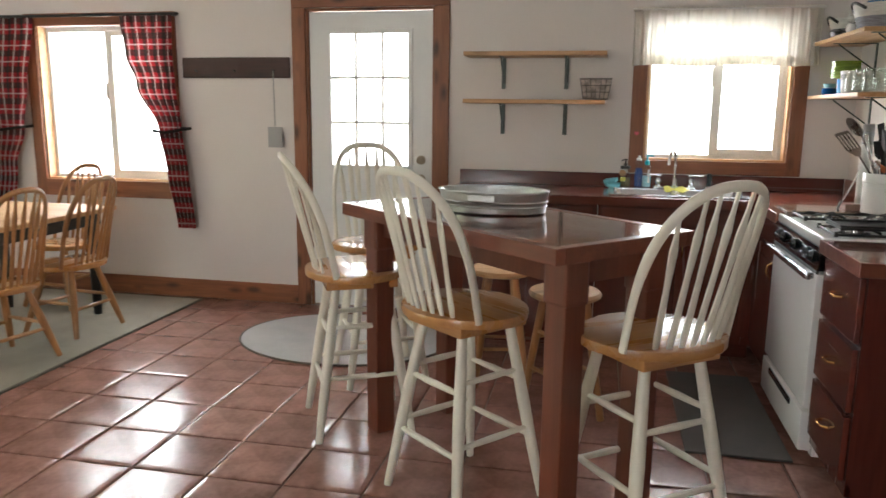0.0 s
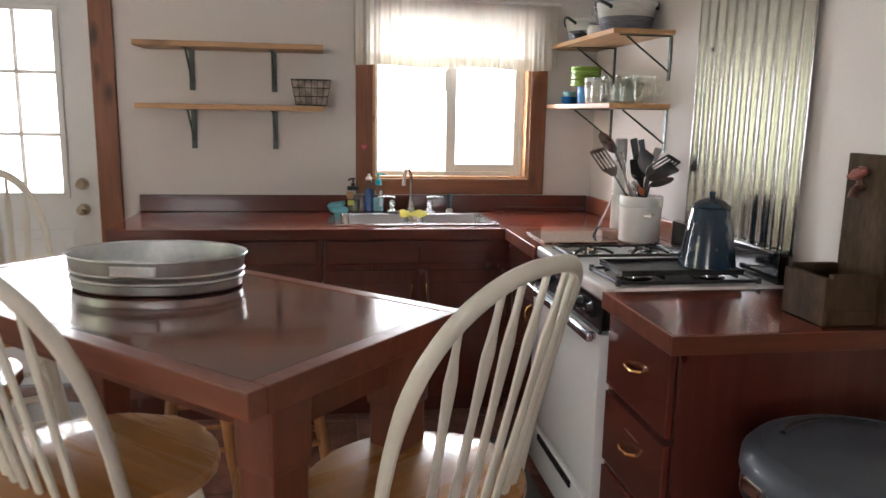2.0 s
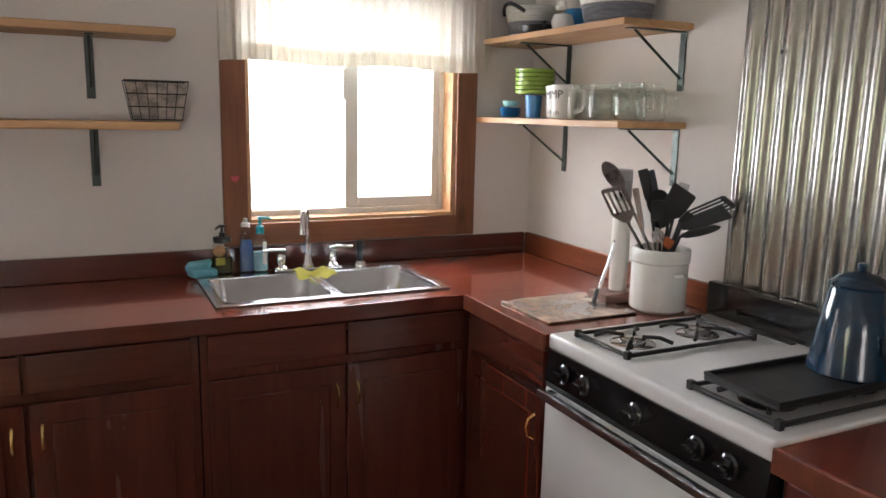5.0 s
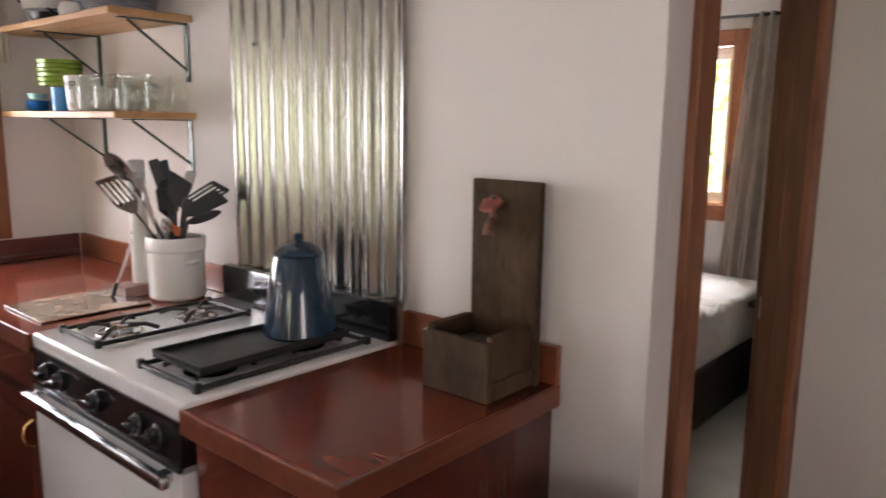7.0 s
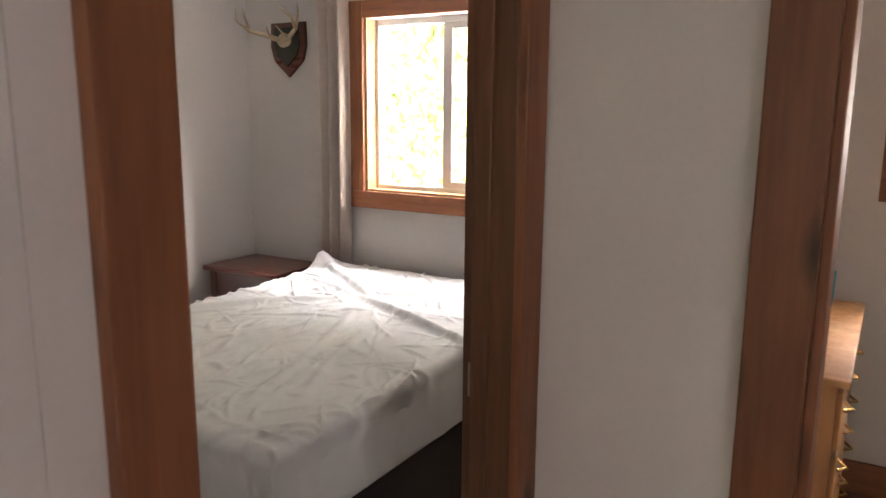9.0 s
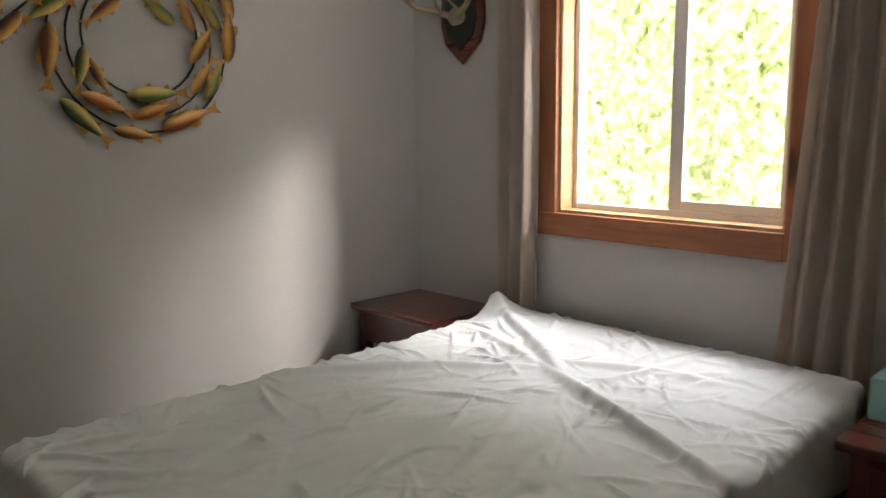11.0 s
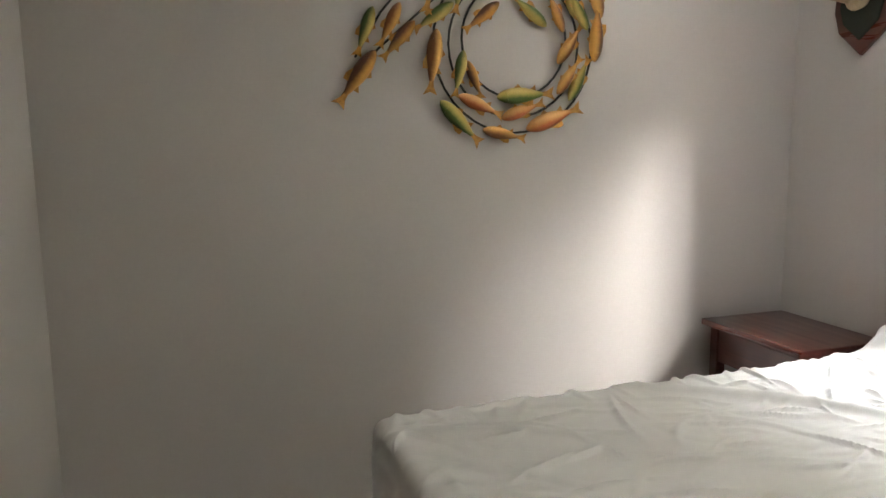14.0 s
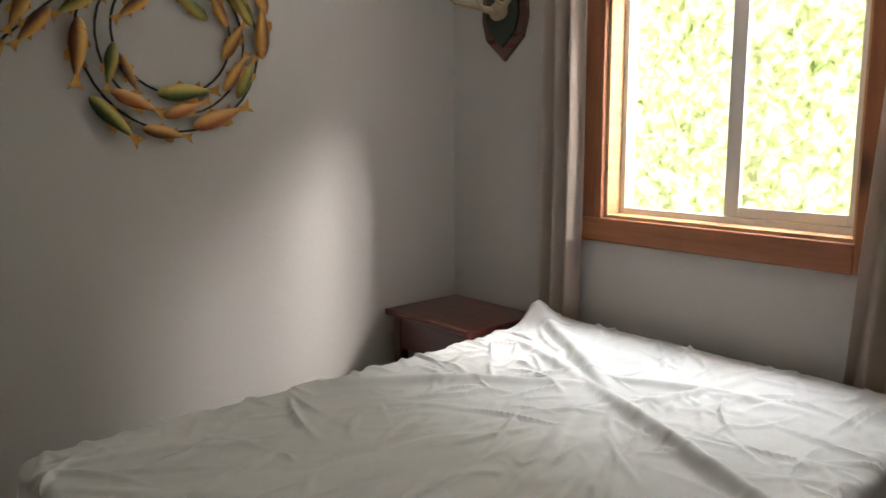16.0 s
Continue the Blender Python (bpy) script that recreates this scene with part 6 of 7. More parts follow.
def round_stool(m):
    root = thing("backless_stool", "small round natural wood stool without a back", "stool", m, group="backless stools under the bar table")
    part("seat", lathe([(0, 0.585), (0.15, 0.585), (0.165, 0.592), (0.168, 0.605), (0.160, 0.617), (0, 0.619)], 30), M_PINE, root, smooth=True)
    zt = 0.588
    tops = [Vector((0.095 * math.cos(radians(45 + 90 * k)), 0.095 * math.sin(radians(45 + 90 * k)), zt)) for k in range(4)]
    feet = [Vector((0.19 * math.cos(radians(45 + 90 * k)), 0.19 * math.sin(radians(45 + 90 * k)), 0.001)) for k in range(4)]
    for a, b in zip(tops, feet):
        part("leg", tube([a, b], [0.02, 0.018], 10), M_OAKV, root, smooth=True)
    for k in range(4):
        for lev in (0.20 + 0.03 * (k % 2), 0.38 + 0.03 * (k % 2)):
            s = 1 - lev / zt
            part("stretcher", tube([tops[k].lerp(feet[k], s), tops[(k + 1) % 4].lerp(feet[(k + 1) % 4], s)], 0.010, 8), M_OAKV, root, smooth=True)
    return root


rs = round_stool(pose(-0.20, 3.87, 0, 0, 0, 12))
copy_thing(rs, pose(0.155, 3.44, 0, 0, 0, 40))

# ---------- dining corner ----------
def oval(cx, cy, rx, ry, n=40):
    return [(cx + rx * math.cos(2 * math.pi * k / n), cy + ry * math.sin(2 * math.pi * k / n)) for k in range(n)]


rug = thing("dining_rug", "tan woven rug with a dark bound edge under the dining table", "rug")
part("pile", cbox(-4.85, -2.625, 2.55, 5.00, 0.0005, 0.010, 0.003), M_RUG, rug)
for b in ((-4.865, -2.610, 2.535, 2.5495), (-4.865, -2.610, 5.0005, 5.015), (-4.865, -4.8505, 2.55, 5.00), (-2.6245, -2.610, 2.55, 5.00)):
    part("binding", cbox(b[0], b[1], b[2], b[3], 0.0005, 0.011), M_RUGEDGE, rug)
mat1 = thing("door_mat", "pale grey oval woven mat by the back door", "mat")
part("weave", prism(oval(-1.25, 4.36, 0.665, 0.52), 0.0005, 0.010, 0.003), M_MATGREY, mat1)
part("rim", tube([(x, y, 0.006) for x, y in oval(-1.25, 4.36, 0.672, 0.527) + oval(-1.25, 4.36, 0.672, 0.527)[:1]], 0.006, 6), M_RUGEDGE, mat1)
tagged(part("stove_mat", cbox(0.70, 1.13, 3.16, 4.18, 0.0005, 0.012, 0.004), M_KMAT), "dark charcoal floor mat in front of the stove", "mat")

dt = thing("dining_table", "dining table with a pale wooden top and black legs", "dining table", pose(-3.45, 3.87, 0.011))
part("tabletop", cbox(-0.47, 0.47, -0.72, 0.72, 0.715, 0.748, 0.010), M_PINE, dt)
for b in ((-0.40, 0.40, -0.63, -0.608), (-0.40, 0.40, 0.608, 0.63), (-0.40, -0.378, -0.607, 0.607), (0.378, 0.40, -0.607, 0.607)):
    part("apron", cbox(b[0], b[1], b[2], b[3], 0.63, 0.7145), M_GREYLEG, dt)
for sx in (-1, 1):
    for sy in (-1, 1):
        part("leg", lathe([(0, 0), (0.026, 0), (0.030, 0.10), (0.036, 0.45), (0.030, 0.56), (0.04, 0.60), (0.04, 0.714), (0, 0.714)], 16, at=(sx * 0.36, sy * 0.585, 0)), M_GREYLEG, dt, smooth=True)
chair = windsor("dining_chair", "golden oak dining chair with a spindle back on the rug", "chair", "chairs round the dining table", pose(-2.96, 3.46, 0.011, 0, 0, 78), 0.45, 0.43, 0.535, M_OAKV, M_OAKSEAT, M_OAKV, 0.285, (0.17,), False)
copy_thing(chair, pose(-3.01, 4.12, 0.011, 0, 0, 84))
copy_thing(chair, pose(-3.50, 4.68, 0.011, 0, 0, 176))
lampb = thing("pendant_lamp", "small pale glass pendant lamp over the dining table", "lamp", pose(-3.10, 3.55, 1.70))
part("shade", lathe([(0.10, 0.0), (0.115, 0.015), (0.09, 0.07), (0.035, 0.11), (0.02, 0.115)], 28), M_CROCK, lampb, smooth=True)
part("cord", tube([(0, 0, 0.112), (0, 0, H - 1.70)], 0.005, 6), M_BRASS, lampb)

# ---------- bedroom ----------
bed = thing("bed", "bed with a loose rumpled white sheet and dark brown skirt", "bed")
EX0, EX1, EY0, EY1, EZ = 2.80, 4.70, 3.172, 4.575, 0.626
part("box_spring", cbox(EX0 + 0.02, EX1, EY0 + 0.02, EY1 - 0.02, 0.02, 0.33, 0.02), M_SKIRT, bed, "dark brown fabric box spring")
part("mattress", cbox(EX0 + 0.012, EX1, EY0 + 0.012, EY1 - 0.012, 0.331, EZ - 0.016, 0.05, 4), M_SHEET, bed, smooth=True)


def ridge(x, y, ax, ay, bx, by, h, w, bend=0.0, taper=0.0):
    """A crease from a to b: a soft fold of height h and width w."""
    dx, dy = bx - ax, by - ay
    L2 = dx * dx + dy * dy
    s = max(0.0, min(1.0, ((x - ax) * dx + (y - ay) * dy) / L2))
    b = bend * math.sin(math.pi * s)
    qx, qy = x - ax - s * dx + b * dy, y - ay - s * dy - b * dx
    d = math.hypot(qx, qy)
    side = 0.8 + 0.2 * math.tanh((dx * qy - dy * qx) / (math.sqrt(L2) * w * 0.4))
    return h * math.exp(-(d / (w * side)) ** 2) * math.sin(math.pi * (0.02 + 0.96 * s)) ** 1.2 * (1 - taper * s)


rc = random.Random(21)
CREASES = []
for k in range(230):
    cx, cy = rc.uniform(EX0, EX1), rc.uniform(EY0 - 0.15, EY1 + 0.05)
    # pulled towards the big fold that crosses the bed
    ang = math.atan2(3.75 - cy, 4.05 - cx) + rc.gauss(0, 0.55) + (1.2 if rc.random() < 0.3 else 0)
    ln = rc.uniform(0.05, 0.22)
    CREASES.append((cx - ln * math.cos(ang), cy - ln * math.sin(ang), cx + ln * math.cos(ang), cy + ln * math.sin(ang), rc.uniform(0.006, 0.018), rc.uniform(0.009, 0.016), rc.uniform(-0.12, 0.12), rc.uniform(0, 0.7)))
for k in range(34):                 # short pulls along both long edges and the foot
    if k < 24:
        cx, cy, ang = rc.uniform(EX0, EX1 - 0.2), (EY1 if k < 14 else EY0), -1.2 + rc.gauss(0, 0.35)
    else:
        cx, cy, ang = EX0, rc.uniform(EY0, EY1), 0.6 + rc.gauss(0, 0.4)
    ln = rc.uniform(0.08, 0.20)
    CREASES.append((cx - ln * math.cos(ang), cy - ln * math.sin(ang), cx + ln * math.cos(ang), cy + ln * math.sin(ang), rc.uniform(0.007, 0.014), rc.uniform(0.011, 0.018), rc.uniform(-0.2, 0.2), 0.0))


def sheet_height(x, y):
    z = max(ridge(x, y, 4.70, 4.68, 4.06, 3.72, 0.034, 0.040, 0.035),
            ridge(x, y, 4.30, 4.10, 3.78, 2.95, 0.040, 0.036, -0.025),
            ridge(x, y, 3.42, 4.66, 4.30, 3.90, 0.026, 0.032, 0.040),
            ridge(x, y, 4.40, 4.62, 4.18, 3.90, 0.018, 0.032, 0.050),
            ridge(x, y, 3.00, 3.48, 4.12, 3.92, 0.018, 0.030, -0.040),
            ridge(x, y, 3.00, 3.30, 4.06, 3.70, 0.014, 0.028, 0.030),
            ridge(x, y, 4.24, 4.08, 4.46, 3.38, 0.020, 0.026, 0.060),
            ridge(x, y, 4.02, 3.88, 4.70, 3.62, 0.018, 0.026, -0.050),
            ridge(x, y, 2.76, 4.48, 3.36, 4.20, 0.015, 0.022, 0.050),
            ridge(x, y, 2.84, 4.34, 3.18, 3.98, 0.012, 0.022, -0.040))
    small = 0.0
    for ax, ay, bx, by, h, w, bend, taper in CREASES:
        if min(ax, bx) - 0.06 < x < max(ax, bx) + 0.06 and min(ay, by) - 0.06 < y < max(ay, by) + 0.06:
            small = max(small, ridge(x, y, ax, ay, bx, by, h, w, bend, taper))
    z = max(z, small) + 0.35 * min(z, small)
    z += 0.004 * noise.noise(Vector((x * 3.3, y * 2.9, 7.7))) + 0.0012 * noise.noise(Vector((x * 21, y * 17, 1.7)))
    return z


def cover_point(u, v):
    # cloth coordinates run past the foot and both long edges and hang there
    hang = 0.24
    sx = EX0 - hang + (EX1 - EX0 + hang) * u
    sy = EY0 - hang + (EY1 - EY0 + 2 * hang) * v
    x, y, z = sx, sy, EZ + sheet_height(sx, sy)
    r = 0.035
    over_x = max(0.0, EX0 + r - sx)
    over_l = max(0.0, sy - (EY1 - r))
    over_r = max(0.0, EY0 + r - sy)
    def fold(o):
        a = min(o / r, math.pi / 2)
        out = r * math.sin(a)
        down = r * (1 - math.cos(a)) + max(0.0, o - r * math.pi / 2)
        return out, down
    dz = 0.0
    if over_x > 0:
        o, d = fold(over_x)
        x = EX0 + r - o - 0.012 * math.sin(17 * sy) * min(1, d / 0.1)
        dz += d
    if over_l > 0:
        o, d = fold(over_l)
        y = EY1 - r + o + 0.014 * math.sin(15 * sx) * min(1, d / 0.1)
        dz += d
    if over_r > 0:
        o, d = fold(over_r)
        y = EY0 + r - o - 0.014 * math.sin(14 * sx + 1) * min(1, d / 0.1)
        dz += d
    z -= min(dz, 0.25 + 0.02 * math.sin(5 * sx + 3 * sy))
    z += 0.06 * math.exp(-(((sx - 4.62) / 0.07) ** 2 + ((sy - 4.55) / 0.075) ** 2))       # corner pulled up
    z += 0.03 * math.exp(-(((sx - 4.70) / 0.25) ** 2))
    return (x, y, z)


part("sheet", sheet(340, 300, cover_point), M_SHEET, bed, "loose rumpled white cotton sheet", smooth=True)


def nightstand(m, w, d, label):
    root = thing("nightstand", label, "nightstand", m, group="nightstands beside the bed")
    part("top", cbox(-d, 0.0, -w / 2, w / 2, 0.585, 0.612, 0.006), M_RED, root)
    for x in (-d + 0.05, -0.05):
        for y in (-w / 2 + 0.05, w / 2 - 0.05):
            part("leg", cbox(x - 0.022, x + 0.022, y - 0.022, y + 0.022, 0.0, 0.5845, 0.003), M_RED, root)
    part("drawer_box", cbox(-d + 0.035, -0.03, -w / 2 + 0.035, w / 2 - 0.035, 0.44, 0.584, 0.003), M_RED, root)
    part("shelf", cbox(-d + 0.04, -0.035, -w / 2 + 0.04, w / 2 - 0.04, 0.15, 0.17, 0.003), M_RED, root)
    return root


nightstand(pose(BX1 - 0.008, 4.94, 0.0045), 0.54, 0.42, "dark red-brown wooden nightstand in the corner")
nightstand(pose(BX1 - 0.008, 2.900, 0.0045), 0.45, 0.465, "dark red-brown wooden nightstand by the door wall")
tis = thing("tissue_box", "pale teal tissue box on the nightstand", "tissue box", pose(4.578, 3.058, 0.6175))
part("box", cbox(-0.06, 0.06, -0.055, 0.055, 0, 0.115, 0.004), M_TEAL, tis)
part("opening", cbox(-0.03, 0.03, -0.012, 0.012, 0.1152, 0.117), M_VINYL, tis)


def linen_curtain(label, y0, y1, phase, z0, flare=0.0):
    root = thing("linen_curtain", label, "curtain", group="taupe curtains of the bedroom window")

    def f(u, v):
        y = y0 + (y1 - y0) * u
        y = y + (0.02 * (0.5 - u)) * v + flare * u * (v - 0.55)
        return (BX1 - 0.075 + 0.030 * math.sin(2 * math.pi * 3.2 * u + phase + 0.5 * math.sin(4 * v)) * (0.75 + 0.25 * v), y, 2.13 + (z0 - 2.13) * v)
    part("cloth", sheet(64, 40, f, 0.002), M_TAUPE, root, smooth=True)
    return root


linen_curtain("taupe linen curtain hanging in soft folds", 4.42, 4.645, 0.3, 0.34)
linen_curtain("taupe linen curtain drawn aside by the nightstand", 3.17, 3.415, 2.0, 0.34, 0.12)
rod2 = thing("curtain_rod", "thin dark curtain rod over the bedroom window", "curtain rod")
part("rod", tube([(BX1 - 0.075, 3.12, 2.115), (BX1 - 0.075, 4.80, 2.115)], 0.009, 10), M_BLACK, rod2)
for y in (3.14, 4.78):
    part("rod_bracket", cbox(BX1 - 0.075, BX1 - 0.0005, y - 0.006, y + 0.006, 2.107, 2.123), M_BLACK, rod2)

plq = thing("antler_mount", "antlers on a dark wooden shield plaque", "antler mount", pose(BX1 - 0.002, 4.885, 1.67))
shield = [(-0.125, 0.30), (-0.13, 0.17), (-0.105, 0.09), (0, 0.0), (0.105, 0.09), (0.13, 0.17), (0.125, 0.30)]
part("plaque", turned(prism(shield, 0, 0.022, 0.006), pose(0, 0, 0, 90, 0, -90)), M_RED, plq)
inner = [(x * 0.72, 0.055 + y * 0.72) for x, y in shield]
part("felt_pad", turned(prism(inner, 0.0225, 0.034, 0.004), pose(0, 0, 0, 90, 0, -90)), M_LEATHER, plq)
skull = lathe([(0, 0), (0.035, 0.006), (0.04, 0.02), (0.02, 0.035), (0, 0.038)], 14, 1.0, 1.3)
part("skull_cap", turned(skull, pose(-0.034, 0, 0.20, 0, -90, 0)), M_BONE, plq, smooth=True)
for s in (-1, 1):
    beam = [(-0.06, s * 0.02, 0.20), (-0.09, s * 0.09, 0.225), (-0.14, s * 0.17, 0.25), (-0.21, s * 0.20, 0.30), (-0.26, s * 0.15, 0.36)]
    an = tube(beam, [0.015, 0.013, 0.011, 0.008, 0.003], 9)
    sweep(an, [(-0.14, s * 0.17, 0.25), (-0.15, s * 0.20, 0.33), (-0.16, s * 0.20, 0.38)], [0.009, 0.006, 0.002], 8)
    sweep(an, [(-0.075, s * 0.055, 0.21), (-0.12, s * 0.05, 0.235), (-0.15, s * 0.035, 0.27)], [0.009, 0.006, 0.002], 8)
    part("antler", an, M_BONE, plq, smooth=True)

# fish wreath: metal fish riding on bent wires
FISH_MATS = []
for nm, back, belly in (("gold", (0.16, 0.055, 0.015), (0.60, 0.33, 0.085)), ("green", (0.05, 0.085, 0.012), (0.48, 0.36, 0.10)), ("copper", (0.30, 0.08, 0.02), (0.62, 0.34, 0.12)), ("brown", (0.085, 0.03, 0.012), (0.55, 0.28, 0.06))):
    m, n, l, p = base("fish_" + nm)
    tc = n.new("ShaderNodeTexCoord")
    sp = n.new("ShaderNodeSeparateXYZ")
    l.new(tc.outputs["Object"], sp.inputs[0])
    nz = n.new("ShaderNodeTexNoise")
    nz.inputs["Scale"].default_value = 45
    l.new(tc.outputs["Object"], nz.inputs[0])
    ad = n.new("ShaderNodeMath")
    ad.operation = 'MULTIPLY_ADD'
    ad.inputs[1].default_value = 0.012
    l.new(nz.outputs[0], ad.inputs[0]), l.new(sp.outputs[2], ad.inputs[2])
    mr = n.new("ShaderNodeMapRange")
    mr.inputs[1].default_value, mr.inputs[2].default_value = -0.008, 0.017
    l.new(ad.outputs[0], mr.inputs[0])
    mx = n.new("ShaderNodeMix")
    mx.data_type = 'RGBA'
    mx.inputs[6].default_value, mx.inputs[7].default_value = (*belly, 1), (*back, 1)
    l.new(mr.outputs[0], mx.inputs[0]), l.new(mx.outputs[2], p.inputs["Base Color"])
    p.inputs["Metallic"].default_value, p.inputs["Roughness"].default_value = 0.35, 0.33
    FISH_MATS.append(m)
M_FIN = surface("fish_fin_gold", (0.50, 0.25, 0.05), 0.4, metal=0.35, var=0.25, scale=40, fine=160, bump=0.3)
M_WIRE = surface("dark_wire", (0.012, 0.012, 0.012), 0.5, metal=0.4, var=0.1, scale=40, fine=160, bump=0.1)
wreath = thing("fish_wreath", "wall wreath of painted metal fish on bent dark wires", "wall art")


def fish_bodies():
    """Unit fish one long, head at +x; half-round towards the room (-y)."""
    prof = ((0.50, 0.012), (0.46, 0.055), (0.38, 0.095), (0.26, 0.125), (0.12, 0.130), (0.0, 0.115), (-0.12, 0.085), (-0.22, 0.055), (-0.30, 0.034))
    bm = B()
    rings = []
    for x, r in prof:
        rings.append([bm.verts.new((x, -0.75 * r * math.sin(math.pi * k / 8), r * math.cos(math.pi * k / 8))) for k in range(9)])
    for a, b in zip(rings, rings[1:]):
        for k in range(8):
            bm.faces.new((a[k], b[k], b[k + 1], a[k + 1]))
    bm.faces.new(rings[0])
    bm.faces.new(rings[-1][::-1])
    fins = []
    for pts in (((-0.28, 0.03), (-0.38, 0.05), (-0.52, 0.12), (-0.46, 0.01), (-0.50, -0.11), (-0.38, -0.045), (-0.28, -0.03)),
                ((0.10, 0.12), (-0.02, 0.175), (-0.12, 0.165), (-0.12, 0.08)), ((0.22, -0.115), (0.13, -0.18), (0.08, -0.12)), ((-0.08, -0.09), (-0.17, -0.15), (-0.18, -0.06))):
        fn = B()
        f0 = [fn.verts.new((x, -0.012, z)) for x, z in pts]
        f1 = [fn.verts.new((x, -0.020, z)) for x, z in pts]
        fn.faces.new(f0), fn.faces.new(f1[::-1])
        for k in range(len(pts)):
            j = (k + 1) % len(pts)
            fn.faces.new((f0[k], f1[k], f1[j], f0[j]))
        fins.append(fn)
    gl = B()
    sweep(gl, [(0.30 + 0.05 * math.cos(radians(a)), -0.75 * 0.118 * math.cos(radians(a) * 0.9) - 0.004, 0.10 * math.sin(radians(a))) for a in range(-80, 81, 20)], 0.006, 6)
    return bm, fins, gl


def fish(x, z, ang, length, kind, off=0.0):
    """One fish, its middle at (x, z) on the wall; ang: where its head points, in the wall's plane."""
    bm, fins, gl = fish_bodies()
    for b in (bm, gl, *fins):
        bmesh.ops.scale(b, vec=(length, length, length), verts=b.verts)
    m = pose(x, BY1 - 0.022 - off, z, 0, -ang, 0)
    body = part("fish", bm, FISH_MATS[kind], wreath, smooth=True)
    body.matrix_basis = m
    for fn in fins:
        part("fin", fn, M_FIN, body)
    part("gill", gl, FISH_MATS[kind], body)
    return body


fish_rows = [(2.944, 1.735, 70, .177), (3.028, 1.758, 63, .171), (3.056, 1.708, 48, .178), (2.912, 1.581, 54, .23), (3.184, 1.64, 83, .226), (3.277, 1.599, 78, .169), (3.341, 1.58, 113, .147),
             (3.537, 1.529, -176, .228), (3.359, 1.49, 157, .184), (3.53, 1.474, -161, .181), (3.284, 1.431, 135, .215)]
fish_rows += [(3.45, 1.388, 169, .173), (3.656, 1.446, -160, .237), (3.716, 1.718, -124, .182), (3.71, 1.602, -125, .169), (3.76, 1.591, -117, .182), (3.825, 1.765, -93, .225),
              (3.361, 1.798, 38, .17), (3.55, 1.83, -36, .18), (3.655, 1.83, -66, .16), (3.74, 1.84, -60, .17), (3.188, 1.793, 34, .18)]
kinds = [1, 0, 3, 3, 0, 1, 3, 1, 2, 2, 1, 0, 2, 0, 0, 1, 3, 3, 1, 3, 1, 1]
for k, (fx, fz, fa, fl) in enumerate(fish_rows):
    fish(fx, fz, fa, fl, kinds[k], 0.008 * (k % 3))
WC = (3.50, 1.705)
for k in range(9):      # the upper half of the wreath
    a = radians(15 + 19 * k)
    fish(WC[0] + 0.33 * math.cos(a), WC[1] + 0.13 + 0.30 * math.sin(a), math.degrees(a) - 90, 0.21, k % 4, 0.008 * (k % 3))
    if k % 2 == 0:
        fish(WC[0] + 0.22 * math.cos(a), WC[1] + 0.14 + 0.20 * math.sin(a), math.degrees(a) - 90, 0.18, (k + 1) % 4, 0.004)
for r, dz in ((0.205, 0.02), (0.255, 0.0), (0.312, 0.0)):
    ring = [(WC[0] + r * math.cos(radians(10 * k)), BY1 - 0.014, WC[1] + dz + r * math.sin(radians(10 * k))) for k in range(37)]
    part("wire_ring", tube(ring, 0.0045, 6), M_WIRE, wreath)
part("wire_spray", tube([(2.86, BY1 - 0.014, 1.52), (2.99, BY1 - 0.014, 1.68), (3.13, BY1 - 0.014, 1.80), (3.30, BY1 - 0.014, 1.95)], 0.0045, 6), M_WIRE, wreath)
part("wire_spray", tube([(2.91, BY1 - 0.014, 1.65), (3.0, BY1 - 0.014, 1.80), (3.14, BY1 - 0.014, 1.96)], 0.0045, 6), M_WIRE, wreath)

# ---------- back room ----------
dr2 = thing("dresser", "golden pine dresser with drawers and small brass pulls", "dresser", pose(0, 0, 0.0005))
part("top", cbox(3.64, 4.60, 1.935, 2.42, 0.785, 0.808, 0.005), M_DRESSER, dr2)
part("case", cbox(3.665, 4.575, 1.965, 2.415, 0.0, 0.784), M_DRESSER, dr2)
part("back_rail", cbox(3.65, 4.59, 2.405, 2.419, 0.809, 0.83, 0.003), M_DRESSER, dr2)
for col in range(3):
    for row in range(4):
        x0 = 3.685 + 0.295 * col
        f = part("drawer", cbox(x0, x0 + 0.275, 1.950, 1.9645, 0.06 + 0.178 * row, 0.06 + 0.178 * row + 0.165, 0.004), M_DRESSER, dr2)
        part("handle", tube([(x0 + 0.10, 1.95, 0.14 + 0.178 * row), (x0 + 0.1375, 1.925, 0.135 + 0.178 * row), (x0 + 0.175, 1.95, 0.14 + 0.178 * row)], 0.005, 8), M_BRASS, f)
tb = thing("cream_tube", "small teal tube standing on the dresser", "tube", pose(4.52, 2.05, 0.809))
part("tube_body", lathe([(0, 0), (0.017, 0), (0.018, 0.02), (0.022, 0.02), (0.026, 0.12), (0.020, 0.125), (0, 0.125)], 16, 1.0, 0.6), surface("teal_plastic", (0.02, 0.26, 0.34), 0.35, var=0.05, scale=9, fine=80, bump=0.02), tb, smooth=True)
rr = thing("round_rug", "round blue and pink braided rug on the back room floor", "rug")
part("weave", prism(oval(4.10, 1.35, 0.60, 0.50), 0.0005, 0.012, 0.004), surface("braided_rug", (0.38, 0.40, 0.46), 0.95, var=0.25, scale=14, fine=160, bump=0.8, dark=(0.30, 0.12, 0.12)), rr)
cv = thing("valance", "short cream valance on the back room window", "valance")
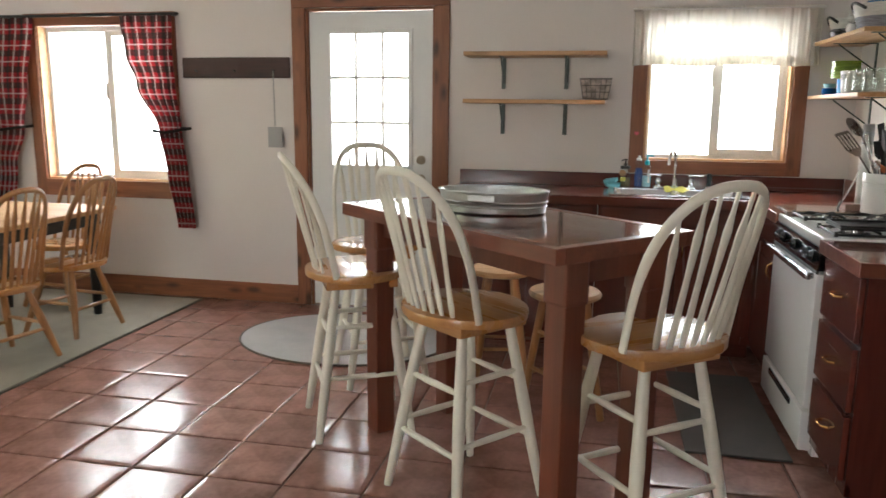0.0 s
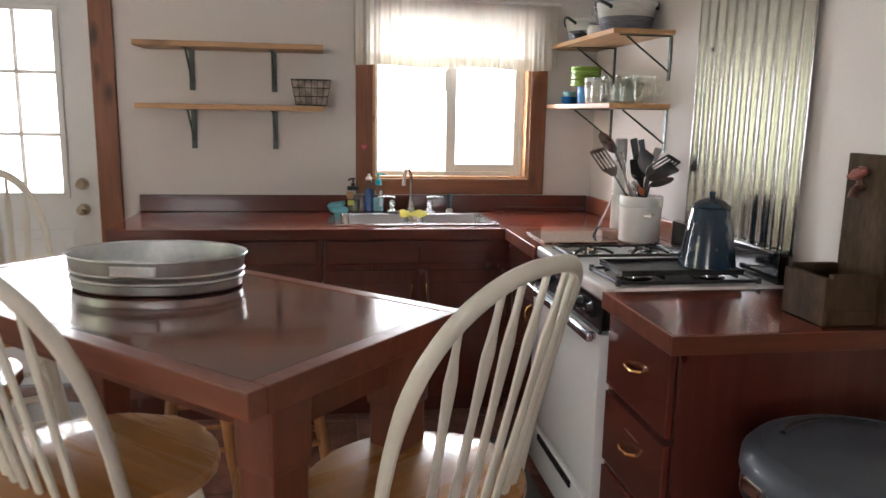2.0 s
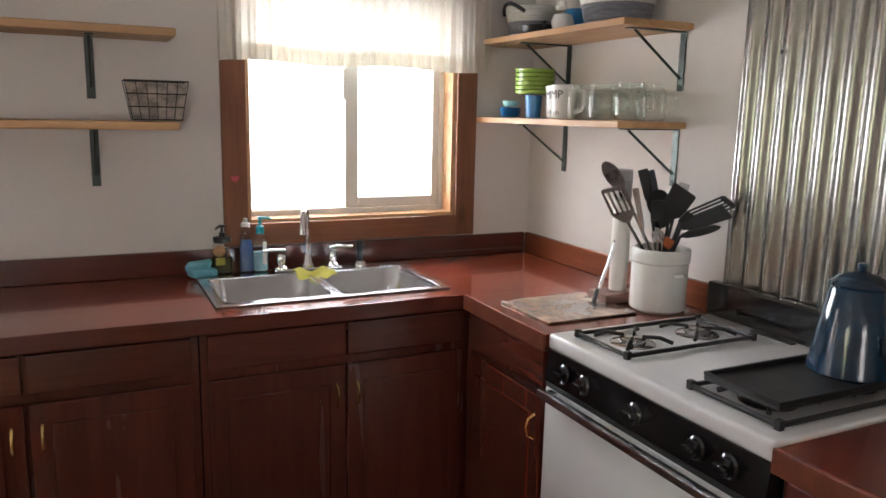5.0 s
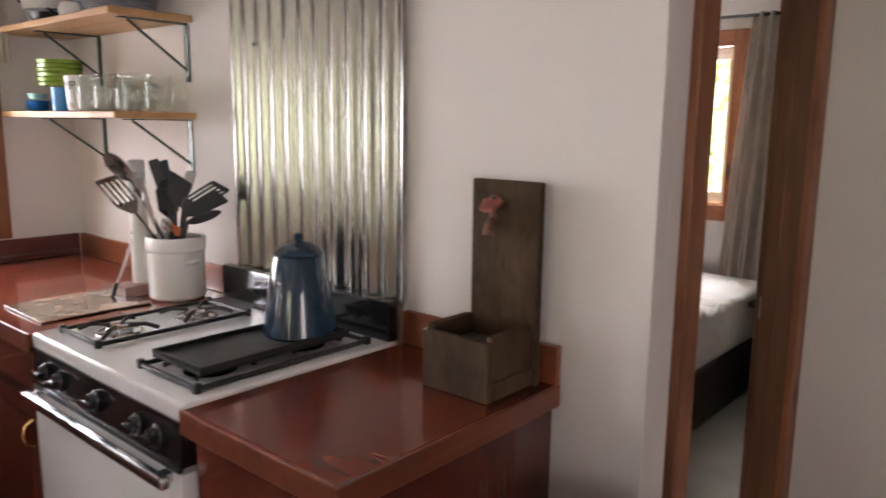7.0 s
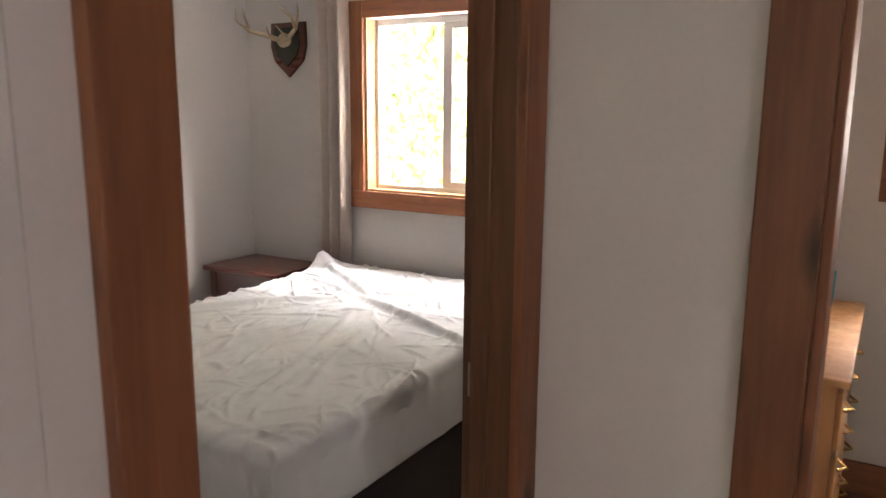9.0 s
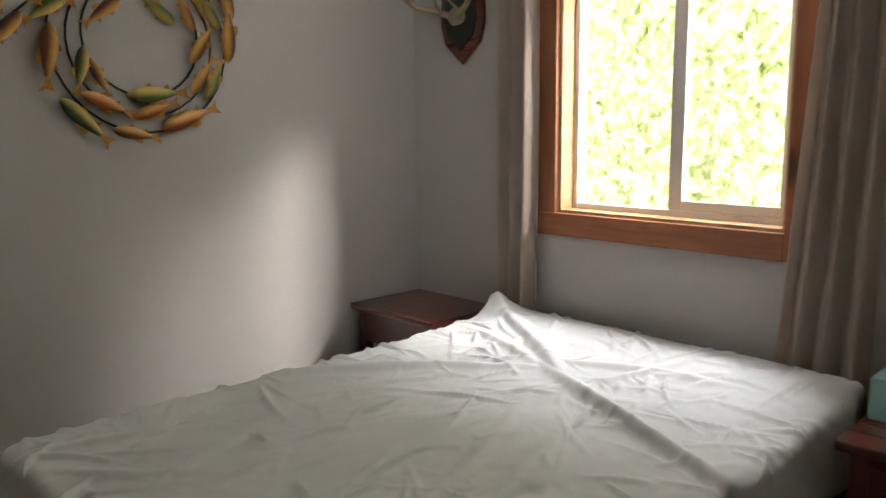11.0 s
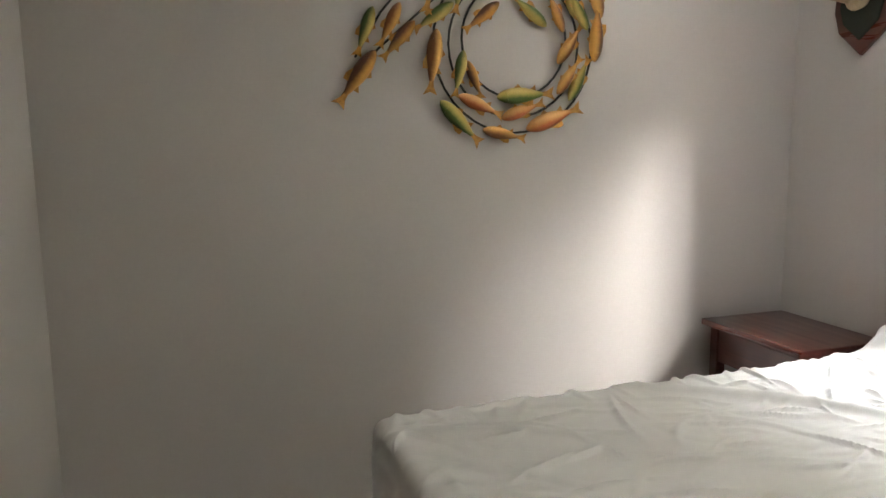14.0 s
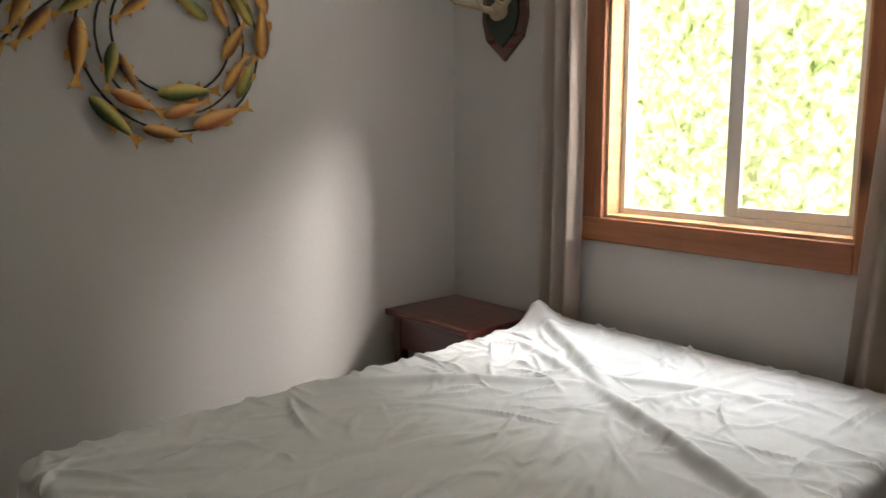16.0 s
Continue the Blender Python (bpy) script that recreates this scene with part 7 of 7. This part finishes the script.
part("cloth", sheet(60, 6, lambda u, v: (4.75 - 0.045 + 0.008 * math.sin(60 * u), 0.92 + 1.03 * u, 1.98 - 0.42 * v)), M_WHITECLOTH, cv, smooth=True)
part("rod", tube([(4.705, 0.90, 1.975), (4.705, 1.97, 1.975)], 0.006, 8), M_VINYL, cv)

# ---------- floor tiles ----------
T, G = 0.325, 0.007
tile_cells = []
kx0, ky0 = -0.857, 2.85
for i in range(-14, 12):
    for j in range(-18, 8):
        x0, y0 = kx0 + T * i, ky0 + T * j
        x1, y1 = x0 + T - G, y0 + T - G
        x0c, x1c, y0c, y1c = max(x0, X_W), min(x1, X_HALL - 0.001), max(y0, Y_S), min(y1, Y_N - 0.001)
        if x1c - x0c < 0.03 or y1c - y0c < 0.03:
            continue
        if (x0c + x1c) / 2 > X_E - 0.02 and y1c > Y_DOOR:
            continue
        tile_cells.append((x0c, x1c, y0c, y1c))


def tile_bm(w, d, bm=None, cx=0.0, cy=0.0, z=0.0):
    bm = bm or B()
    rings = []
    for e, dz in ((0.0, -0.011), (0.0, -0.0045), (0.006, -0.0016), (0.022, 0.0)):
        rings.append([bm.verts.new((cx + sx * (w / 2 - min(e, w / 3)), cy + sy * (d / 2 - min(e, d / 3)), z + dz)) for sx, sy in ((-1, -1), (1, -1), (1, 1), (-1, 1))])
    hi = rings[-1]
    bm.faces.new(hi)
    for a, b in zip(rings, rings[1:]):
        for k in range(4):
            bm.faces.new((a[k], a[(k + 1) % 4], b[(k + 1) % 4], b[k]))
    return bm


tile_mesh = bpy.data.meshes.new("tile")
tb_ = tile_bm(T - G, T - G)
tb_.to_mesh(tile_mesh)
tb_.free()
tile_mesh.materials.append(M_TILE)
rest = B()
full = [c for c in tile_cells if abs(c[1] - c[0] - (T - G)) < 1e-4 and abs(c[3] - c[2] - (T - G)) < 1e-4 and -2.6 < c[0] < 1.1 and 1.2 < c[2]]
full = full[:290]
rt = random.Random(4)
chosen = set(full)
for c in tile_cells:
    cx, cy = (c[0] + c[1]) / 2, (c[2] + c[3]) / 2
    if c in chosen:
        ob = new("tile", tile_mesh)
        ob.parent = floor_k
        ob.matrix_basis = pose(cx, cy, -0.0005 + rt.uniform(-0.0006, 0.0004), rt.uniform(-0.28, 0.28), rt.uniform(-0.28, 0.28), 0)
    else:
        tile_bm(c[1] - c[0], c[3] - c[2], rest, cx, cy, -0.0005)
tagged(part("tile_field", rest, M_TILE, floor_k), "joined terracotta tiles", kind="stuff")
